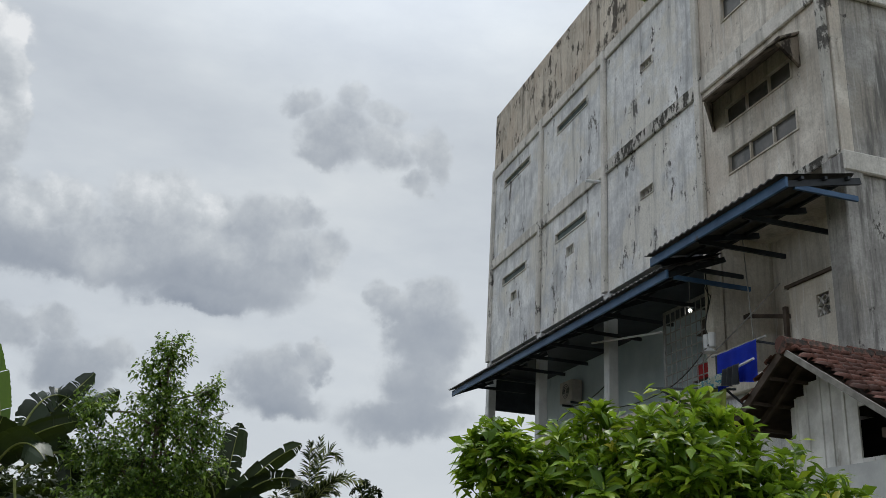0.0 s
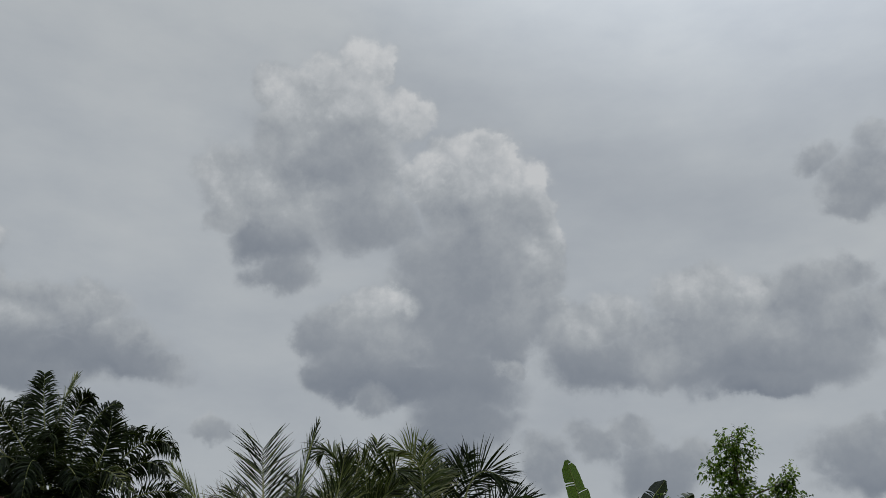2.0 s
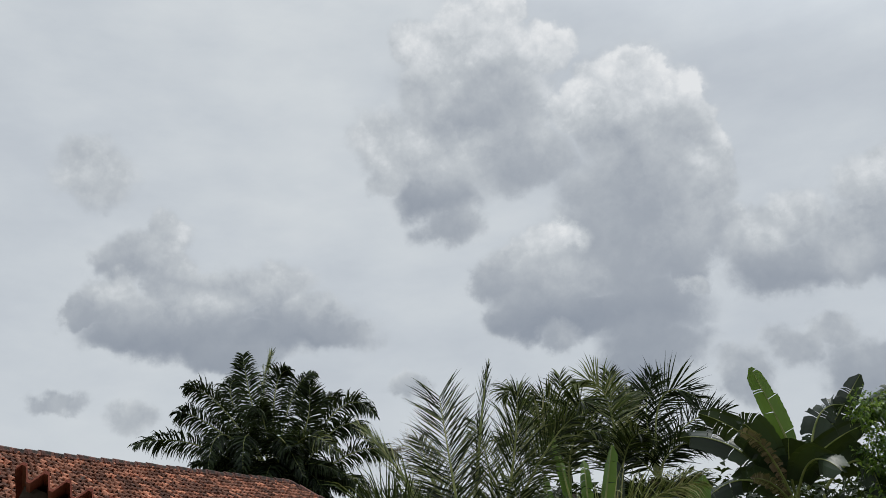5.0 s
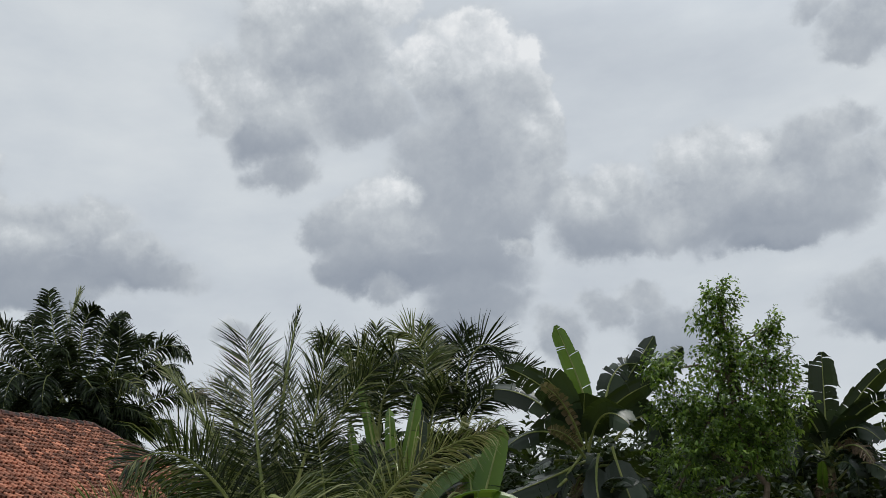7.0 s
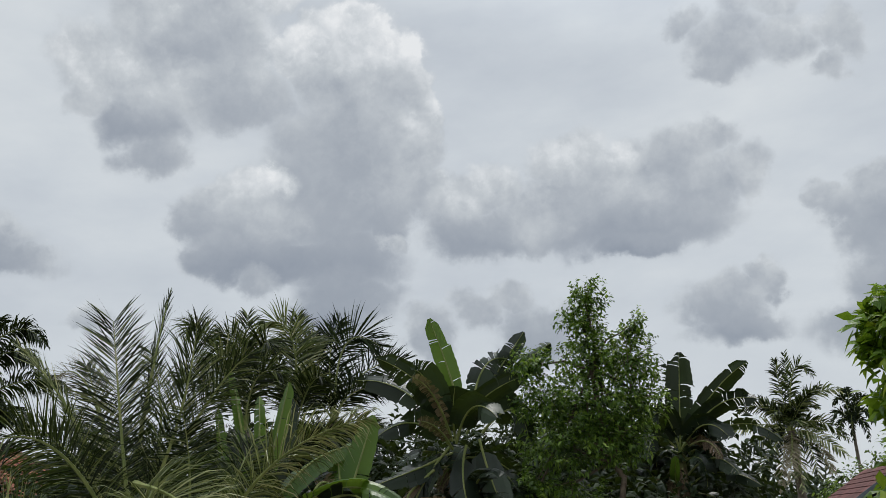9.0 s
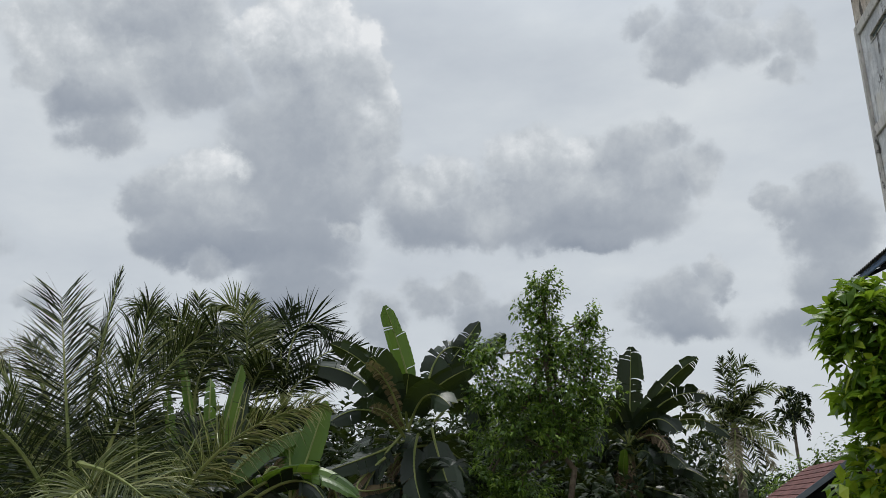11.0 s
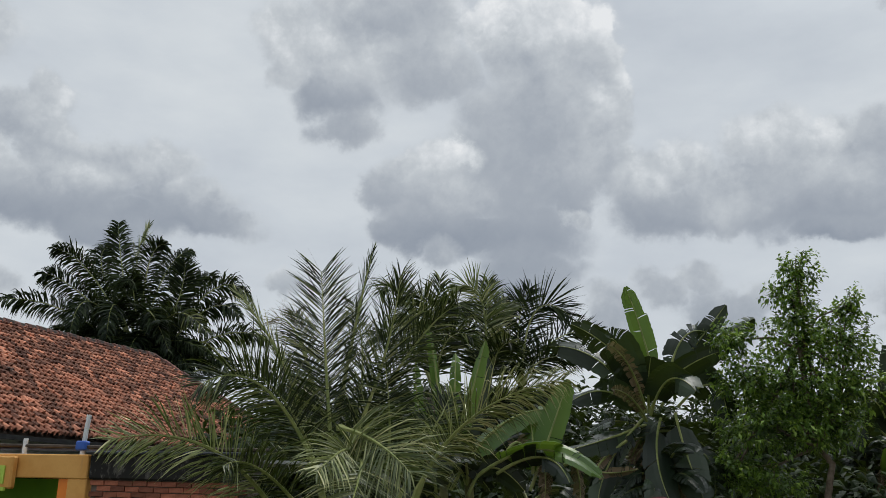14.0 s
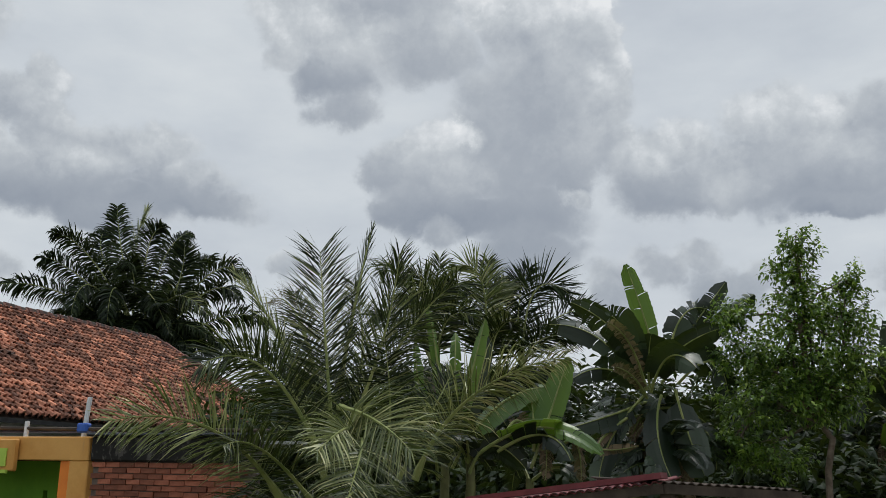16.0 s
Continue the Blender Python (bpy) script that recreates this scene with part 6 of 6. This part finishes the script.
TL = [((-0.41, 0.00, 5.76), (0.33, 0.33, 0.31)), ((-0.49, 0.00, 5.29), (0.38, 0.38, 0.35)), ((0.32, 0.10, 5.23), (0.24, 0.27, 0.27)), ((0.21, 0.10, 4.71), (0.47, 0.47, 0.44)), ((-0.39, 0.00, 4.71), (0.60, 0.60, 0.46)), ((-1.38, -0.20, 4.68), (0.36, 0.36, 0.26)), ((-1.25, -0.30, 4.10), (0.47, 0.47, 0.40)), ((-0.57, 0.00, 4.02), (0.77, 0.77, 0.50)), ((0.28, 0.10, 4.07), (0.42, 0.53, 0.53)), ((-0.92, -0.10, 3.41), (0.77, 0.77, 0.44)), ((-0.08, 0.00, 3.46), (0.53, 0.53, 0.41)), ((-1.44, -0.30, 2.73), (0.41, 0.41, 0.35)), ((-0.92, -0.20, 2.58), (0.55, 0.55, 0.29))]
branched(tree, None, [(-0.20, 0, 0), (-0.20, 0.00, 2.42), (-0.11, 0.00, 2.86), (-0.28, 0.00, 3.12), (-0.37, 0.00, 3.65), (-0.45, 0.00, 4.55)], TL, 0.055, 31)
link_mesh("crown", crown_mesh(TL, 1350, 11, 0.1, 32, TREELEAF, spread=0.24, shell=0.6), TREELEAF, tree)
# inner sprays in the darkened leaf colour, painted shade inside the crown
link_mesh("inner_crown", crown_mesh(TL, 260, 9, 0.1, 33, TREELEAF_SHADED, shell=0.1, spread=0.2), TREELEAF_SHADED, tree)

# broad-leaved tree in front of the building
mc = polar(-10.0, 5.3)
mango = thing("broadleaf_tree", pose(mc.x, mc.y, GZ, 0, 0, -11.0), "bushy tree with broad glossy yellow-green leaves", "tree")
ML = [((-0.02, 0, 2.98), (0.55, 0.55, 0.6)), ((-0.5, 0, 2.92), (0.42, 0.5, 0.56)), ((0.5, 0, 2.75), (0.55, 0.5, 0.52)), ((-0.9, -0.1, 2.78), (0.3, 0.34, 0.48)), ((0.85, 0, 2.58), (0.42, 0.4, 0.4)), ((0.15, 0, 2.2), (0.9, 0.7, 0.5)), ((-1.07, -0.05, 3.0), (0.24, 0.3, 0.4)), ((-1.0, 0, 2.3), (0.35, 0.35, 0.5))]
branched(mango, None, [(0, 0, 0), (0.03, 0, 0.8), (0, 0.02, 1.6), (0, 0, 2.2)], ML, 0.07, 41)


def whorl_mesh(seed, mat, n=13, size=0.145):
    rng = np.random.default_rng(seed)
    verts, faces = [], []
    tube(verts, faces, [(0, 0, -0.16), (0, 0, 0.02)], [0.005, 0.003], 5)
    for k in range(n):
        a = k * 2.4 + rng.normal(0, 0.2)
        el = radians(rng.uniform(-5, 60))
        d = np.array([math.cos(a) * math.cos(el), math.sin(a) * math.cos(el), math.sin(el)])
        L = size * rng.uniform(0.7, 1.15)
        s = np.cross(d, (0, 0, 1.0))
        s /= np.linalg.norm(s)
        u = np.cross(s, d)
        p = np.array([0, 0, -0.06 + 0.08 * k / n])
        b = len(verts)
        for t, w, dz in ((0.08, 0.04, 0.0), (0.35, 0.30, 0.03), (0.65, 0.27, 0.0), (1.0, 0.0, -0.16)):
            q = p + d * L * t + np.array([0, 0, dz * L])
            for off, lift in ((-0.5, 0.05), (0, -0.03), (0.5, 0.05)):
                verts.append(q + s * w * L * off * 2 * 0.5 + u * lift * L * (w > 0))
        for r in range(3):
            for c in range(2):
                i = b + r * 3 + c
                faces.append((i, i + 1, i + 4, i + 3))
    return mesh_of("leaf_whorl", verts, faces, mat, True)


WHORLS = [whorl_mesh(50 + i, MANGO) for i in range(5)]
NEWWHORL = whorl_mesh(60, MANGO_NEW, 7, 0.11)
rng = np.random.default_rng(61)
for i in range(299):
    c, r = ML[rng.choice(len(ML), p=[0.2, 0.16, 0.16, 0.08, 0.1, 0.12, 0.12, 0.06])]
    d = rng.normal(0, 1, 3)
    d[1] = -abs(d[1]) if rng.random() < 0.6 else d[1]
    d[2] = abs(d[2]) if rng.random() < 0.6 else d[2]
    d /= np.linalg.norm(d)
    p = np.array(c) + d * np.array(r) * rng.uniform(0.75, 1.05)
    w = link_mesh("leaf_whorl", NEWWHORL if i % 48 == 7 else WHORLS[i % 5], None, mango)
    ax = Vector(d * 0.8 + np.array([0, 0, 0.7])).normalized()
    w.matrix_basis = Matrix.Translation(p) @ ax.to_track_quat("Z", "Y").to_matrix().to_4x4() @ pose(0, 0, 0, 0, 0, rng.uniform(0, 360))
link_mesh("inner_crown", crown_mesh(ML, 1000, 9, 0.125, 62, MANGO, shell=0.55, wide=0.42, hang=0.25), MANGO, mango)

# ---- understory and far growth ----
rng = np.random.default_rng(71)
lobes = []
for i in range(46):
    az = 12.5 + 40.5 * i / 45 + rng.normal(0, 0.6)
    d = rng.uniform(19, 25)
    c = polar(az, d)
    h = d * math.tan(radians(rng.uniform(3.2, 5.6))) + EYE
    lobes.append(((c.x, c.y, GZ + (h - GZ) * 0.5), (1.3, 1.3, (h - GZ) * 0.5)))
for i in range(44):
    az = rng.uniform(14, 50)
    d = rng.uniform(22, 27)
    c = polar(az, d)
    h = d * math.tan(radians(rng.uniform(4.5, 7.2))) + EYE
    lobes.append(((c.x, c.y, GZ + (h - GZ) * 0.5), (1.1, 1.1, (h - GZ) * 0.5)))
for i in range(26):
    c = polar(15.5 + 24 * i / 25 + rng.normal(0, 0.4), rng.uniform(16.8, 18.5))
    h = rng.uniform(2.0, 3.1)
    lobes.append(((c.x, c.y, GZ + h * 0.5), (0.9, 0.9, h * 0.55)))
# leaves coloured near-black so the growth reads as deep shade
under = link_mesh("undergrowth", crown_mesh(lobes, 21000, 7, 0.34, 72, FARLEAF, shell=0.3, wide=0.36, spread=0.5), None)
tagged(under, "dense dark undergrowth behind the bananas and palms", "undergrowth", kind="stuff")
lobes = []
for i in range(90):
    az = -40 + 140 * i / 89 + rng.normal(0, 0.5)
    d = rng.uniform(75, 110)
    c = polar(az, d)
    h = EYE + d * math.tan(radians(rng.uniform(0.6, 1.7)))
    lobes.append(((c.x, c.y, GZ + (h - GZ) * 0.5), (4.0, 4.0, (h - GZ) * 0.55)))
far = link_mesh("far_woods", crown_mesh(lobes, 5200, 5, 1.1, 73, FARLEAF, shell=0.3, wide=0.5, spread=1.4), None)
tagged(far, "low line of distant trees at the horizon", "woods", kind="stuff")
for az, d, h, w in ((3.0, 24.0, 2.75, 0.85), (0.9, 22.0, 2.85, 0.9), (-1.2, 22.0, 2.7, 0.9), (5.6, 27.0, 2.4, 0.7)):
    c = polar(az, d)
    b = thing("shrub", pose(c.x, c.y, GZ), "yellow-green shrub behind the hut", "shrub", "shrubs behind the hut")
    SL = [((0, 0, h - GZ - 0.75), (w, w, 0.75)), ((0.4, 0.2, h - GZ - 1.2), (w, w, 0.9)), ((-0.4, 0, h - GZ - 1.3), (w, w, 0.9))]
    branched(b, None, [(0, 0, 0), (0.05, 0, 1.0), (0, 0, 1.8)], SL, 0.06, int(d * 3))
    link_mesh("crown", crown_mesh(SL, 420, 7, 0.14, int(d * 7), TREELEAF, spread=0.3), None, b)

# ---- gallery things ----
ac = thing("air_conditioner", TURN, "dirty white outdoor cooling unit on the gallery wall", "air conditioner")
acb = part("casing", boxes((10.22, 10.55, 23.2, 24.0, 6.75, 7.35), bevel=0.02), ACWHITE, ac)
bm = bmesh.new()
for r in (0.2, 0.14, 0.08):
    for i in range(16):
        a, b = 2 * math.pi * i / 16, 2 * math.pi * (i + 1) / 16
        bar(bm, (10.2, 23.55 + r * math.cos(a), 7.05 + r * math.sin(a)), (10.2, 23.55 + r * math.cos(b), 7.05 + r * math.sin(b)), 0.008, 4)
part("fan_grille", bm, DARKSTEEL, acb)
for y in (23.3, 23.86):
    part("bracket", boxes((10.25, 10.6, y, y + 0.04, 6.68, 6.74)), DARKSTEEL, ac)

grille = thing("security_grille", TURN, "tall welded steel grille closing part of the gallery", "grille")
for i in range(9):
    y = 14.5 + 1.5 * i / 8
    part("bar", bar(bmesh.new(), (8.98, y, 5.3), (8.98, y, 7.15), 0.011, 5), WIRE, grille)
for i in range(9):
    z = 5.45 + 1.7 * i / 8
    part("cross_bar", bar(bmesh.new(), (8.98, 14.45, z), (8.98, 16.05, z), 0.013, 5), WIRE, grille)
part("frame", boxes((8.96, 9.0, 16.02, 16.07, 5.3, 7.2), (8.96, 9.0, 14.45, 16.07, 7.16, 7.2)), WIRE, grille)
for k, (y, z, w, h) in enumerate(((14.62, 6.5, 0.3, 0.32), (14.7, 5.62, 0.4, 0.3))):
    bx = thing("stored_box", TURN, "dark red box stored behind the grille" if k else "brown box hung behind the grille", "box")
    part("body", boxes((9.1, 9.35, y, y + w, z, z + h), bevel=0.01), REDCLOTH if k else WOOD, bx)
    part("shelf", boxes((9.05, 9.4, y - 0.05, y + w + 0.05, z - 0.03, z - 0.004)), WOOD, bx)


def cloth(name, a, b, drop, mat, label, seed, amp=0.03):
    """Washing that hangs over a rail from a to b and falls by `drop`, in soft folds."""
    rr = np.random.default_rng(seed)
    a, b = Vector(a), Vector(b)
    bm = bmesh.new()
    nx, nz = 22, 12
    grid = []
    ph = rr.uniform(0, 6)
    for i in range(nx + 1):
        t = i / nx
        col = []
        for j in range(nz + 1):
            u = j / nz
            p = a.lerp(b, t) + Vector((math.sin(t * 19 + ph) * amp * (0.3 + u) - 0.015 - 0.02 * u, math.sin(t * 7 + ph) * 0.02 * u, -drop * u * (1 + 0.08 * math.sin(t * 5 + ph))))
            col.append(bm.verts.new(p))
        grid.append(col)
    for p, q in zip(grid, grid[1:]):
        for j in range(nz):
            bm.faces.new((p[j], q[j], q[j + 1], p[j + 1]))
    bmesh.ops.solidify(bm, geom=bm.faces[:], thickness=0.006)
    ob = part(name, bm, mat, None, "", True)
    ob.matrix_world = TURN
    return tagged(ob, label, "laundry", "washing on the rails")


rack = thing("drying_rack", TURN, "welded steel rails propped out from the gallery for drying", "drying rack")
RA, RB = (7.9, 14.95, 5.32), (7.9, 12.15, 4.8)
RC, RD_ = (7.9, 12.75, 5.44), (7.9, 11.3, 5.46)
part("rail", bar(bmesh.new(), RA, RB, 0.02, 6), DARKSTEEL, rack)
part("rail", bar(bmesh.new(), RC, RD_, 0.02, 6), WIRE, rack)
part("rail", bar(bmesh.new(), (7.8, 13.0, 4.98), (7.8, 11.5, 5.14), 0.022, 6), PVC, rack)
part("strut", bar(bmesh.new(), (7.9, 14.4, 5.2), (8.9, 13.4, 4.3), 0.025, 6), DARKSTEEL, rack)
part("strut", bar(bmesh.new(), (7.9, 12.4, 4.84), (8.9, 12.4, 4.2), 0.022, 6), DARKSTEEL, rack)
part("upright", bar(bmesh.new(), (7.9, 12.62, 4.86), (7.9, 12.62, 5.45), 0.02, 6), DARKSTEEL, rack)
part("arm", bar(bmesh.new(), (7.9, 11.6, 5.45), (8.95, 11.6, 5.45), 0.02, 6), DARKSTEEL, rack)
cloth("towel", (7.88, 12.55, 5.42), (7.88, 11.5, 5.45), 0.6, BLUECLOTH, "bright blue towel hung to dry over a rail", 81, 0.02)
cloth("green_cloth", (7.86, 13.3, 5.0), (7.86, 12.3, 4.83), 0.5, LIMECLOTH, "yellow-green cloth hung to dry over a rail", 82)
cloth("patterned_cloth", (7.76, 12.95, 5.02), (7.76, 12.25, 5.07), 0.2, FLORAL, "pale cloth with a blue flower pattern hung to dry", 83)
cloth("dark_cloth", (7.74, 12.2, 5.1), (7.74, 11.75, 5.12), 0.3, DARKSTEEL, "dark garment hung to dry beside the blue towel", 84)
lamp = thing("gallery_lamp", TURN, "small lit bulb hanging on a cord under the canopy", "lamp")
part("cord", bar(bmesh.new(), (9.0, 15.1, 7.05), (9.0, 15.1, 8.0), 0.008, 5), WIRE, lamp)
GLOW, n_ = material("lit_bulb")
n_.add("ShaderNodeOutputMaterial", {0: n_.add("ShaderNodeEmission", {"Color": (1, 0.97, 0.9, 1), "Strength": 6.0}).outputs[0]})
bm = bmesh.new()
bmesh.ops.create_uvsphere(bm, u_segments=10, v_segments=8, radius=0.04, matrix=Matrix.Translation((9.0, 15.1, 7.01)))
part("bulb", bm, GLOW, lamp, "lit white bulb")
siren = thing("wall_speaker", TURN, "small white speaker horns wired to the pillar", "speaker")
part("horn", bar(bmesh.new(), (8.62, 13.82, 5.95), (8.62, 13.82, 6.2), 0.06, 10, 0.07), PVC, siren)
part("horn", bar(bmesh.new(), (8.62, 13.98, 5.95), (8.62, 13.98, 6.2), 0.06, 10, 0.07), PVC, siren)
part("foot", bar(bmesh.new(), (8.62, 13.9, 5.86), (8.62, 13.9, 5.93), 0.14, 10, 0.05), PVC, siren)
part("arm", bar(bmesh.new(), (8.62, 13.9, 5.93), (8.95, 14.2, 5.98), 0.02, 6), DARKSTEEL, siren)
rod = thing("bamboo_pole", TURN, "long pale pole fixed across the gallery front", "pole")
part("pole", bar(bmesh.new(), (8.6, 18.6, 7.1), (8.6, 15.5, 6.62), 0.022, 6), PVC, rod)
stub = thing("timber_bracket", TURN, "dark timber bracket on the near bay wall", "bracket")
part("beam", beam(bmesh.new(), (9.6, 14.1, 6.72), (9.6, 12.4, 6.28), 0.06, 0.07), WOOD, stub)
part("post", boxes((8.84, 8.9, 12.02, 12.1, 5.5, 6.25)), WOOD, stub)
part("hanger", boxes((9.57, 9.63, 14.0, 14.2, 6.68, 6.76)), WOOD, stub)
wires = thing("service_wires", TURN, "slack wires strung from pillar to parapet", "wires")
cable("wire", [(8.7, 14.3, 5.75), (8.75, 12.0, 6.62)], 0.012, WIRE, wires, "pale slack wire", 0.03)
cable("wire", [(8.7, 12.9, 8.2), (8.7, 12.7, 5.6)], 0.01, WIRE, wires, "", 0.0)
cable("wire", [(8.78, 14.2, 7.6), (8.74, 14.05, 6.9), (8.7, 14.15, 6.4), (8.66, 13.95, 6.15)], 0.012, BLACKWIRE, wires, "", 0.02)
cable("wire", [(8.78, 14.25, 7.3), (8.72, 13.95, 6.95), (8.7, 14.1, 6.6)], 0.01, BLACKWIRE, wires, "", 0.05)
cable("wire", [(8.9, 18.3, 5.6), (8.7, 15.5, 5.5), (8.6, 13.9, 6.0)], 0.012, BLACKWIRE, wires, "", 0.08)
cable("wire", [(8.9, 22.3, 5.7), (8.8, 20.0, 5.9), (8.9, 18.4, 6.2)], 0.012, BLACKWIRE, wires, "", 0.1)
tuft = thing("weed_tuft", TURN, "small weeds growing on the ledge of the facade", "weed")
tv, tf = [], []
rr = np.random.default_rng(91)
for i in range(40):
    leaf_blades(tv, tf, np.array([F0 - 0.06, 16.1 + rr.normal(0, 0.06), 14.82]), rr.normal(0, 0.5, 3) + np.array([-0.4, 0, 1.0]), rr.uniform(0.15, 0.35), rr, 0.25)
link_mesh("leaves", mesh_of("leaves", tv, tf, TREELEAF), None, tuft)

# ---- bricks of the wall ----
bme = bmesh.new()
box(bme, -0.102, 0.102, -0.01, 0.05, -0.029, 0.029, bevel=0.004)
brick_me = bpy.data.meshes.new("brick")
bme.to_mesh(brick_me)
bme.free()
brick_me.materials.append(BRICK)
rr = np.random.default_rng(95)
rv_, rf_ = [], []
base_v = [tuple(v.co) for v in brick_me.vertices]
base_f = [tuple(p.vertices) for p in brick_me.polygons]
row, made = 0, 0
z = 1.70
while z > GZ + 0.03:
    x = -8.4 + (0.105 if row % 2 else 0)
    while x < -6.3:
        m = Matrix.Translation((x, WS + rr.normal(0, 0.004), z + rr.normal(0, 0.002))) @ pose(0, 0, 0, rr.normal(0, 1), rr.normal(0, 0.8), rr.normal(0, 1.5))
        if x < -5.3 and row < 19 and made < 300:
            made += 1
            o = link_mesh("brick", brick_me, None, wall)
            o.matrix_basis = m
        else:
            b = len(rv_)
            rv_ += [tuple(m @ Vector(v)) for v in base_v]
            rf_ += [tuple(b + k for k in f) for f in base_f]
        x += 0.212
    z -= 0.066
    row += 1
rest = link_mesh("brick_field", mesh_of("brick_field", rv_, rf_, BRICK), None, wall)
rest["kind"] = "stuff"
